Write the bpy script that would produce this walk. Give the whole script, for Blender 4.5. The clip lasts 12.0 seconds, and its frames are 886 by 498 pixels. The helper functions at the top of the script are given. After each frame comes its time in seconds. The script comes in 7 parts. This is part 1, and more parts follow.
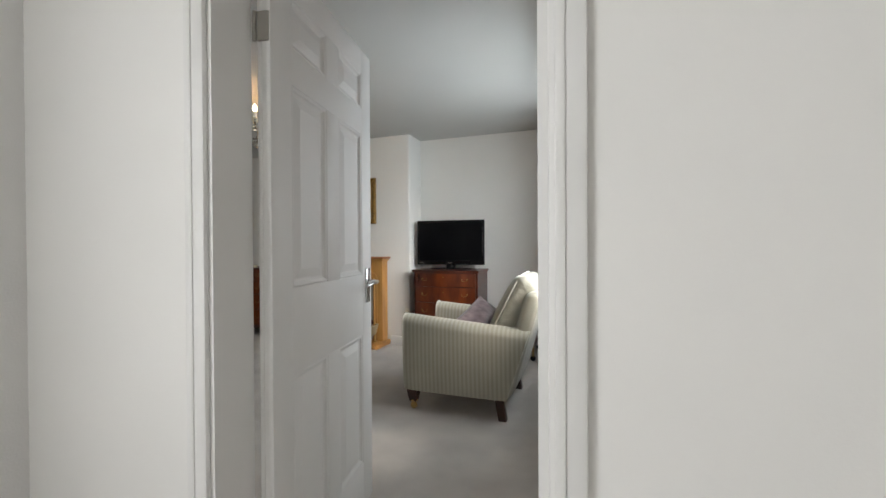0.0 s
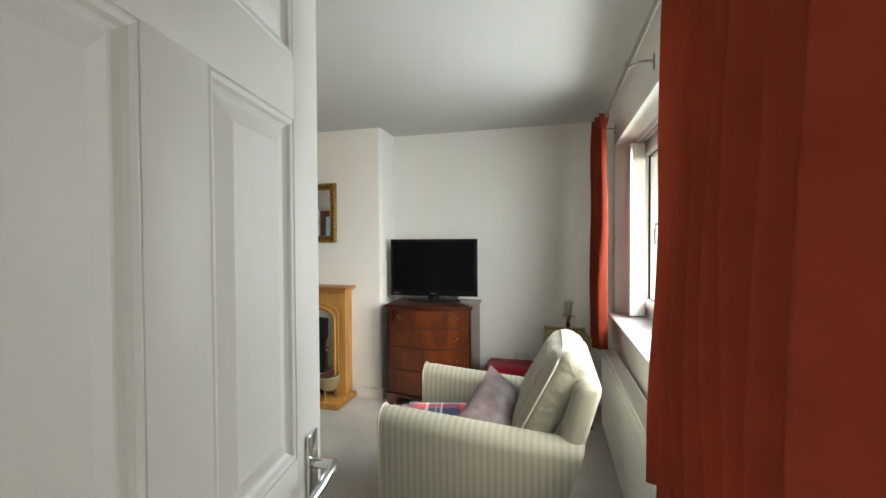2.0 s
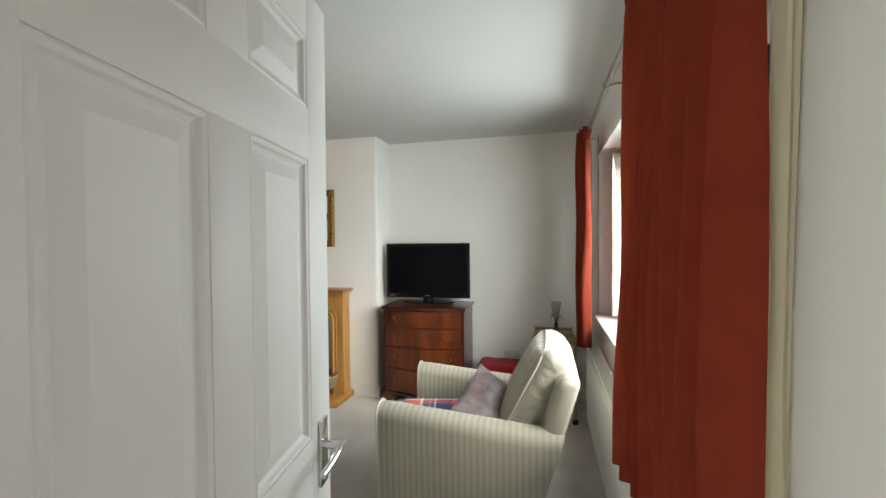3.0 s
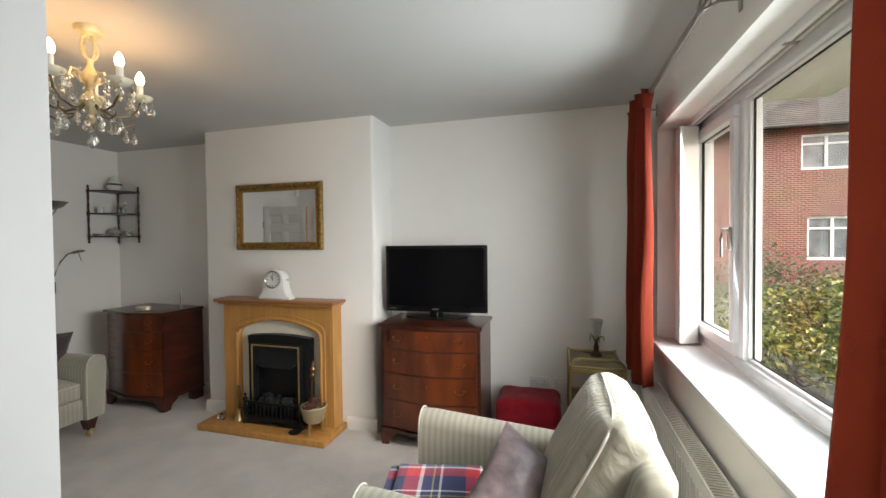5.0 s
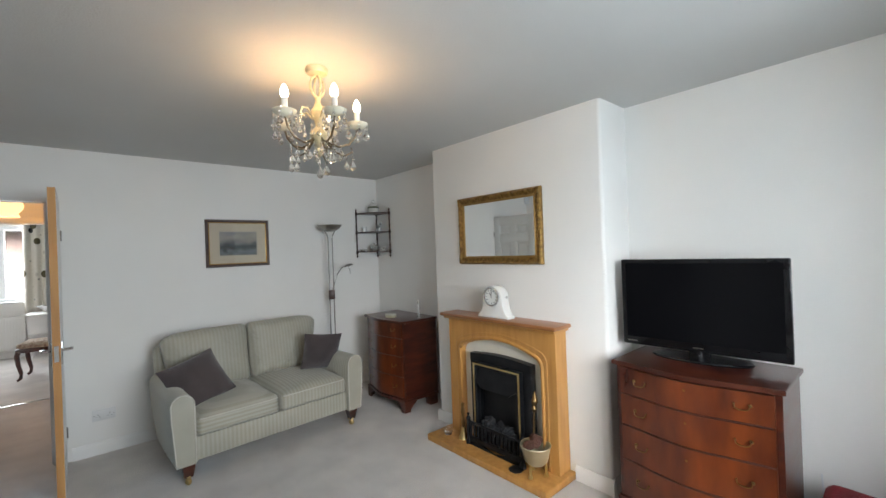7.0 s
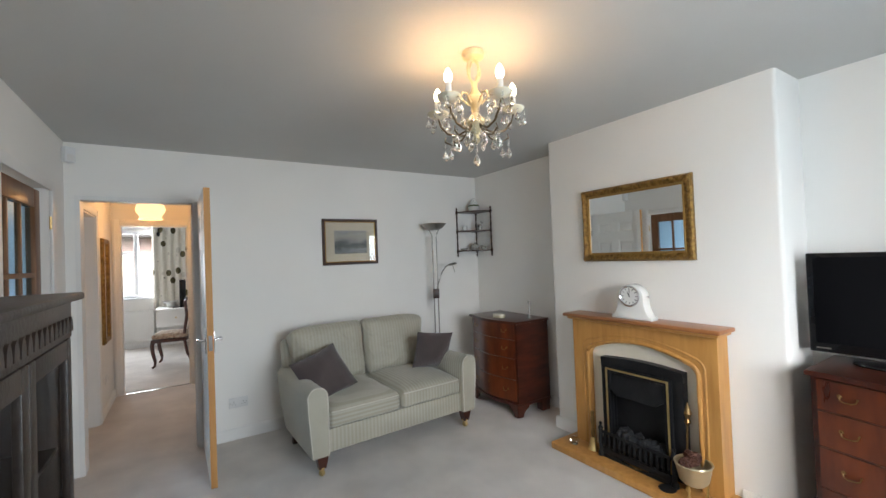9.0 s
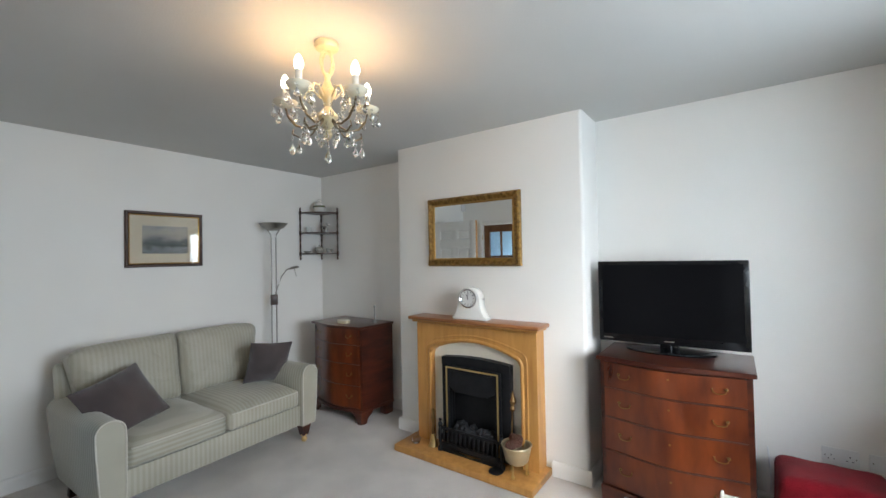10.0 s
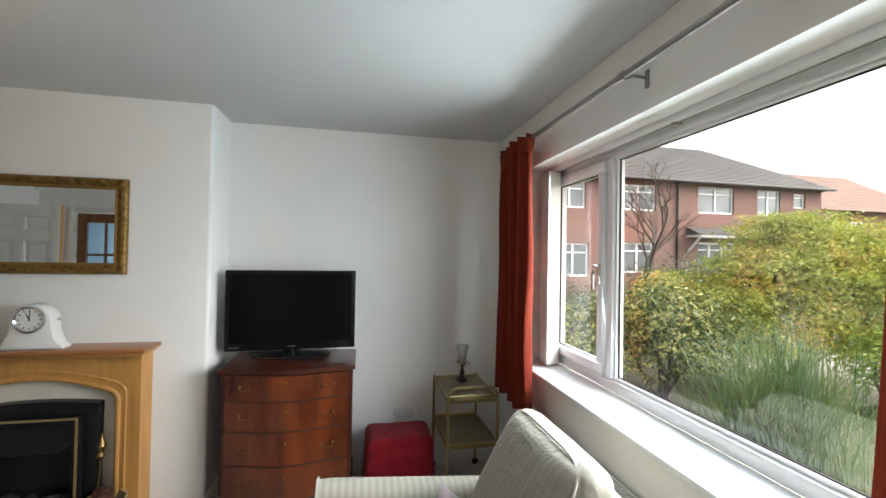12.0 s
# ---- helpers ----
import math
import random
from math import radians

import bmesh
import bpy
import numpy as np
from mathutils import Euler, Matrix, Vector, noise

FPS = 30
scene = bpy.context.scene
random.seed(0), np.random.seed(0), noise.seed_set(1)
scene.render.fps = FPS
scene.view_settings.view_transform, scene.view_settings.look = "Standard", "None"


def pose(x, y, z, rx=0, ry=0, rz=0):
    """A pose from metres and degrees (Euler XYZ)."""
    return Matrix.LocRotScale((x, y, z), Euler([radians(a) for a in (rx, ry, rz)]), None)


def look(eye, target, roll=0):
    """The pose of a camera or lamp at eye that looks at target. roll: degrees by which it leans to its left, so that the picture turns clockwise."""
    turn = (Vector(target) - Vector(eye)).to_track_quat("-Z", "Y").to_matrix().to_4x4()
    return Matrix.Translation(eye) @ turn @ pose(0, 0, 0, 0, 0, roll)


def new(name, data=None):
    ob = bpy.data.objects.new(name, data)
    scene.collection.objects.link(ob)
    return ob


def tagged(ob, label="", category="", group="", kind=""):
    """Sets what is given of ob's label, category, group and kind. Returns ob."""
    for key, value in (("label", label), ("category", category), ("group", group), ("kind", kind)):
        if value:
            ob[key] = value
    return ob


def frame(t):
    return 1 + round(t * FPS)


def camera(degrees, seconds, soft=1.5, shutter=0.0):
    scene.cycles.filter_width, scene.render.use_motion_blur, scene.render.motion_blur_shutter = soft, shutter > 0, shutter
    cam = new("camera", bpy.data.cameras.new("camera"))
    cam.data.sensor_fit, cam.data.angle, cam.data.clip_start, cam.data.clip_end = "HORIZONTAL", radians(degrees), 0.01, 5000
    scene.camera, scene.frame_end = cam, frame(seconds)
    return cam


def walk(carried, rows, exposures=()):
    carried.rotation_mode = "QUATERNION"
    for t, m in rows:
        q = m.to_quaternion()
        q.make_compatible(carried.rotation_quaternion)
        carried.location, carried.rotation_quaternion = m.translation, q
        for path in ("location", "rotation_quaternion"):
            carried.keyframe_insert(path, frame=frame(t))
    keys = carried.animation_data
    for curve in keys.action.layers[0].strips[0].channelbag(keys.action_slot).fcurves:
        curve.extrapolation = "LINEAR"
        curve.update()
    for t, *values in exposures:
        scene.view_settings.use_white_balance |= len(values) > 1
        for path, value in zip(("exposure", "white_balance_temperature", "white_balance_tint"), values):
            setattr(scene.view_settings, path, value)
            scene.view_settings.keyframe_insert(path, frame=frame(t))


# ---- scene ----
cam = camera(95.1, 12.0)
EXPO = [(0.0, 0.5, 7000, 12), (0.5, 0.45, 7800, 15), (1.0, 0.65, 7900, 13), (1.5, 0.82, 7700, 9), (2.5, 0.86, 7300, 7), (5.0, 0.83, 7250, 12),
        (5.5, 0.8, 7450, 12), (6.5, 1.25, 6600, 11), (7.5, 1.2, 6550, 10), (9.5, 1.32, 6600, 11), (10.5, 1.27, 6250, 9), (11.0, 1.0, 6650, 9), (12.0, 0.85, 6700, 9)]
PATH = [
    (0, (0.025, 0.205, 1.13), (-0.654, 2.086, 1.114), -0.3),
    (0.5, (-0.175, 0.446, 1.219), (-0.794, 2.348, 1.196), -0.4),
    (1, (-0.325, 0.684, 1.324), (-0.889, 2.603, 1.287), -0.3),
    (1.5, (-0.432, 0.945, 1.389), (-0.962, 2.873, 1.351), -0.3),
    (2, (-0.457, 1.098, 1.393), (-0.966, 3.032, 1.357), -0.3),
    (2.5, (-0.442, 0.99, 1.42), (-0.936, 2.928, 1.385), -0.3),
    (3, (-0.404, 0.953, 1.432), (-0.891, 2.893, 1.395), -0.5),
    (4.8, (-0.547, 1.531, 1.445), (-1.05, 3.467, 1.401), -0.5),
    (5, (-0.555, 1.62, 1.453), (-1.106, 3.543, 1.411), -0.6),
    (5.5, (-0.58, 1.803, 1.482), (-1.324, 3.659, 1.447), -0.8),
    (6, (-0.648, 1.919, 1.484), (-1.653, 3.648, 1.459), -1.2),
    (6.5, (-0.715, 2.051, 1.519), (-2.009, 3.575, 1.501), -1.9),
    (7, (-0.706, 2.077, 1.514), (-2.209, 3.397, 1.519), -2.1),
    (7.5, (-0.714, 1.951, 1.51), (-2.336, 3.121, 1.539), -2.3),
    (7.7, (-0.734, 1.891, 1.501), (-2.384, 3.021, 1.536), -2.2),
    (8.2, (-0.82, 1.925, 1.495), (-2.534, 2.955, 1.531), -2.2),
    (8.7, (-0.99, 1.905, 1.482), (-2.731, 2.890, 1.518), -2.2),
    (9.0, (-1.075, 1.79, 1.474), (-2.762, 2.865, 1.510), -2.2),
    (9.3, (-1.115, 1.673, 1.469), (-2.693, 2.902, 1.505), -2.1),
    (9.5, (-1.116, 1.71, 1.466), (-2.623, 3.024, 1.502), -1.8),
    (10, (-1.122, 1.794, 1.467), (-2.29, 3.418, 1.505), -1.1),
    (10.5, (-1.069, 1.836, 1.506), (-1.772, 3.708, 1.527), -0.5),
    (11, (-1.037, 1.815, 1.538), (-1.282, 3.8, 1.543), 0.0),
    (11.5, (-0.976, 1.819, 1.557), (-0.885, 3.817, 1.554), 0.4),
    (12, (-1.036, 1.803, 1.534), (-0.635, 3.762, 1.562), 1.0),
]
walk(cam, [(t, look(eye, target, roll)) for t, eye, target, roll in PATH], EXPO)


# ---- light ----
world = bpy.data.worlds.new("world")
scene.world = world
world.use_nodes = True
wn = world.node_tree
sky = wn.nodes.new("ShaderNodeTexSky")
sky.sky_type, sky.sun_disc = "NISHITA", False
sky.sun_elevation, sky.sun_rotation = radians(40), radians(120)
sky.air_density, sky.dust_density, sky.ozone_density = 1.0, 6.0, 1.0
haze = wn.nodes.new("ShaderNodeHueSaturation")
haze.inputs["Saturation"].default_value, haze.inputs["Value"].default_value = 0.22, 2.0
wn.links.new(sky.outputs[0], haze.inputs["Color"])
wn.links.new(haze.outputs[0], wn.nodes["Background"].inputs[0])
wn.nodes["Background"].inputs[1].default_value = 0.15
sun = new("sun", bpy.data.lights.new("sun", "SUN"))
sun.data.energy, sun.data.angle, sun.data.color = 1.4, radians(12), (1, 0.96, 0.9)
sun.matrix_world = look((30, 15, 30), (0, 0, 0))


def lamp(name, m, power, colour, radius=0.02):
    l = new(name, bpy.data.lights.new(name, "POINT"))
    l.data.energy, l.data.color, l.data.shadow_soft_size = power, colour, radius
    l.matrix_world = m
    return l


def window_light(name, m, w, h, power, colour=(0.86, 0.93, 1.0), spread=180):
    l = new(name, bpy.data.lights.new(name, "AREA"))
    l.data.shape, l.data.size, l.data.size_y = "RECTANGLE", w, h
    l.data.energy, l.data.color = power, colour
    l.data.spread = radians(spread)
    l.matrix_world = m
    return l


BULB_POWER, HALL_POWER = 0.58, 3.0
window_light("window_sky_lamp", look((0.165, 3.18, 1.49), (-4.9, 3.1, 0.8)), 1.75, 1.05, 25, (0.74, 0.88, 1.0), spread=152)
window_light("bedroom_sky_lamp", look((-10.62, 1.0, 1.55), (-8, 1.0, 1.0)), 1.7, 1.1, 48)
# added fill for the lobby, placed for brightness; no source is seen there
window_light("lobby_fill_lamp", look((-1.6, -0.75, 1.3), (0.5, 0.5, 1.2)), 0.85, 1.5, 18, spread=160)
window_light("kitchen_sky_lamp", look((-4.0, -1.40, 1.5), (-4.0, 2, 1.3)), 1.4, 1.1, 5)


# ---- builders ----
def thing(name, label, category, m=None, group=""):
    ob = new(name)
    ob.empty_display_size = 0.1
    if m is not None:
        ob.matrix_world = m
    return tagged(ob, label, category, group)


def mesh_of(name, bm, material, sharp=38):
    bmesh.ops.recalc_face_normals(bm, faces=bm.faces)
    me = bpy.data.meshes.new(name)
    bm.to_mesh(me)
    bm.free()
    me.materials.append(material)
    me.shade_smooth()
    me.set_sharp_from_angle(angle=radians(sharp))
    return me


def part(name, bm, material, parent, label="", sharp=38):
    ob = new(name, mesh_of(name, bm, material, sharp))
    ob.parent = parent
    if label:
        ob["label"] = label
    return ob


def solid(name, bm, material, label, category="", kind="", group="", sharp=38):
    return tagged(new(name, mesh_of(name, bm, material, sharp)), label, category, group, kind)


def same_part(name, source, parent, m):
    ob = new(name, source.data)
    ob.parent = parent
    ob.matrix_local = m
    return ob


def bx(bm, a, b, bevel=0.0, seg=2, m=None):
    """A box from corner a to corner b."""
    t = bmesh.new()
    bmesh.ops.create_cube(t, size=1)
    for v in t.verts:
        v.co = Vector([(p + q) / 2 + c * (q - p) for p, q, c in zip(a, b, v.co)])
    if bevel:
        bmesh.ops.bevel(t, geom=t.edges[:], offset=bevel, segments=seg, profile=0.5, affect="EDGES")
    return merge(bm, t, m)


def merge(bm, t, m=None):
    if m is not None:
        bmesh.ops.transform(t, matrix=m, verts=t.verts)
    me = bpy.data.meshes.new("tmp")
    t.to_mesh(me)
    t.free()
    bm.from_mesh(me)
    bpy.data.meshes.remove(me)
    return bm


def box(a, b, bevel=0.0, seg=2, m=None):
    return bx(bmesh.new(), a, b, bevel, seg, m)


def lathe(bm, profile, seg=20, m=None):
    """A turned shape: profile of (radius, height)."""
    t = bmesh.new()
    rings = []
    for r, z in profile:
        if r < 1e-5:
            rings.append([t.verts.new((0, 0, z))])
        else:
            rings.append([t.verts.new((r * math.cos(2 * math.pi * k / seg), r * math.sin(2 * math.pi * k / seg), z)) for k in range(seg)])
    for p, q in zip(rings, rings[1:]):
        for k in range(seg):
            j = (k + 1) % seg
            vs = [p[k % len(p)], p[j % len(p)], q[j % len(q)], q[k % len(q)]]
            u = []
            for v in vs:
                if v not in u:
                    u.append(v)
            if len(u) > 2:
                t.faces.new(u)
    for ring, rev in ((rings[0], True), (rings[-1], False)):
        if len(ring) > 2:
            t.faces.new(ring[::-1] if rev else ring)
    return merge(bm, t, m)


def tube(bm, pts, r, seg=10, taper=None):
    """A round bar along points."""
    pts = [Vector(p) for p in pts]
    t = bmesh.new()
    rings = []
    up = Vector((0.013, 0.021, 1))
    for i, p in enumerate(pts):
        d = (pts[min(i + 1, len(pts) - 1)] - pts[max(i - 1, 0)]).normalized()
        ref = up if abs(d.dot(up.normalized())) < 0.95 else Vector((1, 0.01, 0))
        s = d.cross(ref).normalized()
        n = s.cross(d)
        rr = r if taper is None else r * (1 + (taper - 1) * i / (len(pts) - 1))
        rings.append([t.verts.new(p + rr * (math.cos(2 * math.pi * k / seg) * s + math.sin(2 * math.pi * k / seg) * n)) for k in range(seg)])
    for p, q in zip(rings, rings[1:]):
        for k in range(seg):
            t.faces.new((p[k], p[(k + 1) % seg], q[(k + 1) % seg], q[k]))
    t.faces.new(rings[0][::-1])
    t.faces.new(rings[-1])
    return merge(bm, t)


def extrude(bm, outline, depth, m=None, bevel=0.0):
    """A flat outline (x, z), thickened along y from 0 to depth."""
    t = bmesh.new()
    f = t.faces.new([t.verts.new((x, 0, z)) for x, z in outline])
    r = bmesh.ops.extrude_face_region(t, geom=[f])
    bmesh.ops.translate(t, verts=[v for v in r["geom"] if isinstance(v, bmesh.types.BMVert)], vec=(0, depth, 0))
    if bevel:
        es = [e for e in t.edges if abs(e.verts[0].co.y - e.verts[1].co.y) < 1e-6]
        bmesh.ops.bevel(t, geom=es, offset=bevel, segments=2, profile=0.5, affect="EDGES")
    return merge(bm, t, m)


def pillow(bm, w, h, thick, n=16, m=None, pinch=0.10, seed=0, lump=0.006, power=0.55):
    """A stuffed cushion in the xz plane, thickness along y, with pointed corners."""
    t = bmesh.new()
    grid = {}
    for side in (1, -1):
        for i in range(n + 1):
            for j in range(n + 1):
                u, v = 2 * i / n - 1, 2 * j / n - 1
                edge = i in (0, n) or j in (0, n)
                if edge and side == -1:
                    grid[side, i, j] = grid[1, i, j]
                    continue
                f = (max(0.0, (1 - u * u) * (1 - v * v))) ** power
                x = u * w / 2 * (1 - pinch * (1 - u * u) * 0 - pinch * (1 - v * v) * u * u * 0.5)
                z = v * h / 2 * (1 - pinch * (1 - u * u) * v * v * 0.5)
                wob = lump * noise.noise(Vector((x * 9 + seed * 7, z * 9, side * 3 + seed)))
                grid[side, i, j] = t.verts.new((x, side * thick / 2 * f + wob * f * 2, z))
        for i in range(n):
            for j in range(n):
                q = [grid[side, i, j], grid[side, i + 1, j], grid[side, i + 1, j + 1], grid[side, i, j + 1]]
                t.faces.new(q if side == 1 else q[::-1])
    return merge(bm, t, m)


def seat_pad(bm, a, b, crown=0.03, r=0.035, n=14, m=None, seed=0):
    """A boxed upholstery cushion from a to b, domed on top, with rounded edges."""
    t = bmesh.new()
    bmesh.ops.create_cube(t, size=1)
    bmesh.ops.subdivide_edges(t, edges=t.edges[:], cuts=n, use_grid_fill=True)
    s = Vector([q - p for p, q in zip(a, b)])
    c = Vector([(q + p) / 2 for p, q in zip(a, b)])
    for v in t.verts:
        p = Vector((v.co.x * s.x, v.co.y * s.y, v.co.z * s.z))
        inner = Vector([max(-k / 2 + r, min(k / 2 - r, x)) for k, x in zip(s, p)])
        d = p - inner
        if d.length > r:
            d = d.normalized() * r
        p = inner + d
        u, w = 2 * v.co.x, 2 * v.co.y
        f = (1 - u ** 4) * (1 - w ** 4)
        p.z += crown * f * (v.co.z + 0.5) + 0.004 * noise.noise(Vector((p.x * 7 + seed, p.y * 7, p.z * 7)))
        v.co = c + p
    return merge(bm, t, m)


# ---- materials ----
def nodes_of(name):
    mt = bpy.data.materials.new(name)
    mt.use_nodes = True
    return mt, mt.node_tree, mt.node_tree.nodes["Principled BSDF"]


def ramp(nt, stops):
    r = nt.nodes.new("ShaderNodeValToRGB")
    r.color_ramp.elements[0].position, r.color_ramp.elements[0].color = stops[0][0], (*stops[0][1], 1)
    r.color_ramp.elements[1].position, r.color_ramp.elements[1].color = stops[-1][0], (*stops[-1][1], 1)
    for p, c in stops[1:-1]:
        e = r.color_ramp.elements.new(p)
        e.color = (*c, 1)
    return r


def surface(name, c1, c2=None, rough=0.5, metal=0.0, scale=6.0, stretch=(1, 1, 1), bump=0.0, bump_scale=60.0, bump_stretch=(1, 1, 1),
            coat=0.0, sheen=0.0, detail=6, rough2=None, spec=0.5):
    """Two tones mixed by cloudy grain at one scale, a fine relief at another."""
    mt, nt, p = nodes_of(name)
    tc = nt.nodes.new("ShaderNodeTexCoord")
    mp = nt.nodes.new("ShaderNodeMapping")
    mp.inputs["Scale"].default_value = stretch
    nt.links.new(tc.outputs["Object"], mp.inputs[0])
    nz = nt.nodes.new("ShaderNodeTexNoise")
    nz.inputs["Scale"].default_value, nz.inputs["Detail"].default_value = scale, detail
    nt.links.new(mp.outputs[0], nz.inputs["Vector"])
    r = ramp(nt, [(0.3, c1), (0.7, c2 or c1)])
    nt.links.new(nz.outputs["Fac"], r.inputs[0])
    nt.links.new(r.outputs[0], p.inputs["Base Color"])
    p.inputs["Roughness"].default_value, p.inputs["Metallic"].default_value = rough, metal
    p.inputs["Specular IOR Level"].default_value = spec
    if rough2 is not None:
        rr = nt.nodes.new("ShaderNodeMapRange")
        rr.inputs["To Min"].default_value, rr.inputs["To Max"].default_value = rough, rough2
        nt.links.new(nz.outputs["Fac"], rr.inputs[0])
        nt.links.new(rr.outputs[0], p.inputs["Roughness"])
    p.inputs["Coat Weight"].default_value, p.inputs["Sheen Weight"].default_value = coat, sheen
    p.inputs["Coat Roughness"].default_value = 0.12
    if bump:
        mb = nt.nodes.new("ShaderNodeMapping")
        mb.inputs["Scale"].default_value = bump_stretch
        nt.links.new(tc.outputs["Object"], mb.inputs[0])
        nb = nt.nodes.new("ShaderNodeTexNoise")
        nb.inputs["Scale"].default_value, nb.inputs["Detail"].default_value = bump_scale, 4
        nt.links.new(mb.outputs[0], nb.inputs["Vector"])
        b = nt.nodes.new("ShaderNodeBump")
        b.inputs["Strength"].default_value, b.inputs["Distance"].default_value = bump, 0.01
        nt.links.new(nb.outputs["Fac"], b.inputs["Height"])
        nt.links.new(b.outputs[0], p.inputs["Normal"])
    return mt


def striped(name, axis, period=0.0285, depth=1.0, wrinkle=0.0):
    """Silver-cream striped upholstery; the stripes follow one axis of the thing."""
    mt, nt, p = nodes_of(name)
    tc = nt.nodes.new("ShaderNodeTexCoord")
    sep = nt.nodes.new("ShaderNodeSeparateXYZ")
    nt.links.new(tc.outputs["Object"], sep.inputs[0])
    w = nt.nodes.new("ShaderNodeMath")
    w.operation, w.inputs[1].default_value = "MULTIPLY", 2 * math.pi / period
    nt.links.new(sep.outputs[axis], w.inputs[0])
    s = nt.nodes.new("ShaderNodeMath")
    s.operation = "SINE"
    nt.links.new(w.outputs[0], s.inputs[0])
    mr = nt.nodes.new("ShaderNodeMapRange")
    mr.inputs["From Min"].default_value, mr.inputs["From Max"].default_value = -0.35, 0.35
    nt.links.new(s.outputs[0], mr.inputs[0])
    nz = nt.nodes.new("ShaderNodeTexNoise")
    nz.inputs["Scale"].default_value, nz.inputs["Detail"].default_value = 5, 5
    nt.links.new(tc.outputs["Object"], nz.inputs["Vector"])
    a = ramp(nt, [(0.3, (0.325, 0.308, 0.242)), (0.7, (0.365, 0.348, 0.28))])
    b = ramp(nt, [(0.3, (0.39, 0.372, 0.302)), (0.7, (0.435, 0.417, 0.345))])
    for r in (a, b):
        nt.links.new(nz.outputs["Fac"], r.inputs[0])
    mx = nt.nodes.new("ShaderNodeMix")
    mx.data_type = "RGBA"
    fade = nt.nodes.new("ShaderNodeMapRange")
    fade.inputs["To Min"].default_value, fade.inputs["To Max"].default_value = 0.5 - depth / 2, 0.5 + depth / 2
    nt.links.new(mr.outputs[0], fade.inputs[0])
    nt.links.new(fade.outputs[0], mx.inputs["Factor"])
    nt.links.new(a.outputs[0], mx.inputs["A"])
    nt.links.new(b.outputs[0], mx.inputs["B"])
    nt.links.new(mx.outputs["Result"], p.inputs["Base Color"])
    rr = nt.nodes.new("ShaderNodeMapRange")
    rr.inputs["To Min"].default_value, rr.inputs["To Max"].default_value = 0.62, 0.4
    nt.links.new(mr.outputs[0], rr.inputs[0])
    nt.links.new(rr.outputs[0], p.inputs["Roughness"])
    p.inputs["Sheen Weight"].default_value = 0.25
    nb = nt.nodes.new("ShaderNodeTexNoise")
    nb.inputs["Scale"].default_value = 420
    nt.links.new(tc.outputs["Object"], nb.inputs["Vector"])
    ad = nt.nodes.new("ShaderNodeMath")
    ad.operation = "MULTIPLY_ADD"
    ad.inputs[1].default_value = 0.5
    nt.links.new(mr.outputs[0], ad.inputs[0])
    nt.links.new(nb.outputs["Fac"], ad.inputs[2])
    bp = nt.nodes.new("ShaderNodeBump")
    bp.inputs["Strength"].default_value, bp.inputs["Distance"].default_value = 0.35, 0.0015
    nt.links.new(ad.outputs[0], bp.inputs["Height"])
    if wrinkle:
        wz = nt.nodes.new("ShaderNodeTexNoise")
        wz.inputs["Scale"].default_value, wz.inputs["Detail"].default_value, wz.inputs["Distortion"].default_value = 7, 3, 1.2
        nt.links.new(tc.outputs["Object"], wz.inputs["Vector"])
        wb = nt.nodes.new("ShaderNodeBump")
        wb.inputs["Strength"].default_value, wb.inputs["Distance"].default_value = wrinkle, 0.02
        nt.links.new(wz.outputs["Fac"], wb.inputs["Height"])
        nt.links.new(wb.outputs[0], bp.inputs["Normal"])
    nt.links.new(bp.outputs[0], p.inputs["Normal"])
    return mt


def tartan(name):
    """Plaid of navy, red and white bands."""
    mt, nt, p = nodes_of(name)
    tc = nt.nodes.new("ShaderNodeTexCoord")
    sep = nt.nodes.new("ShaderNodeSeparateXYZ")
    nt.links.new(tc.outputs["Object"], sep.inputs[0])
    navy, red, white, yellow = (0.012, 0.02, 0.11), (0.62, 0.02, 0.03), (0.85, 0.83, 0.8), (0.5, 0.42, 0.12)
    outs = []
    for axis in (0, 1):
        w = nt.nodes.new("ShaderNodeMath")
        w.operation, w.inputs[1].default_value = "MULTIPLY", 1 / 0.24
        nt.links.new(sep.outputs[axis], w.inputs[0])
        f = nt.nodes.new("ShaderNodeMath")
        f.operation = "FRACT"
        nt.links.new(w.outputs[0], f.inputs[0])
        r = ramp(nt, [(0.0, navy), (0.38, red), (0.62, white), (0.68, navy), (0.84, yellow), (0.87, navy), (0.96, white)])
        r.color_ramp.interpolation = "CONSTANT"
        nt.links.new(f.outputs[0], r.inputs[0])
        outs.append(r)
    ck = nt.nodes.new("ShaderNodeTexChecker")
    ck.inputs["Scale"].default_value = 420
    nt.links.new(tc.outputs["Object"], ck.inputs[0])
    mx = nt.nodes.new("ShaderNodeMix")
    mx.data_type = "RGBA"
    mx.inputs["Factor"].default_value = 0.5
    nt.links.new(outs[0].outputs[0], mx.inputs["A"])
    nt.links.new(outs[1].outputs[0], mx.inputs["B"])
    nt.links.new(mx.outputs["Result"], p.inputs["Base Color"])
    p.inputs["Roughness"].default_value, p.inputs["Sheen Weight"].default_value = 0.9, 0.3
    bp = nt.nodes.new("ShaderNodeBump")
    bp.inputs["Strength"].default_value, bp.inputs["Distance"].default_value = 0.3, 0.002
    nt.links.new(ck.outputs["Fac"], bp.inputs["Height"])
    nt.links.new(bp.outputs[0], p.inputs["Normal"])
    return mt


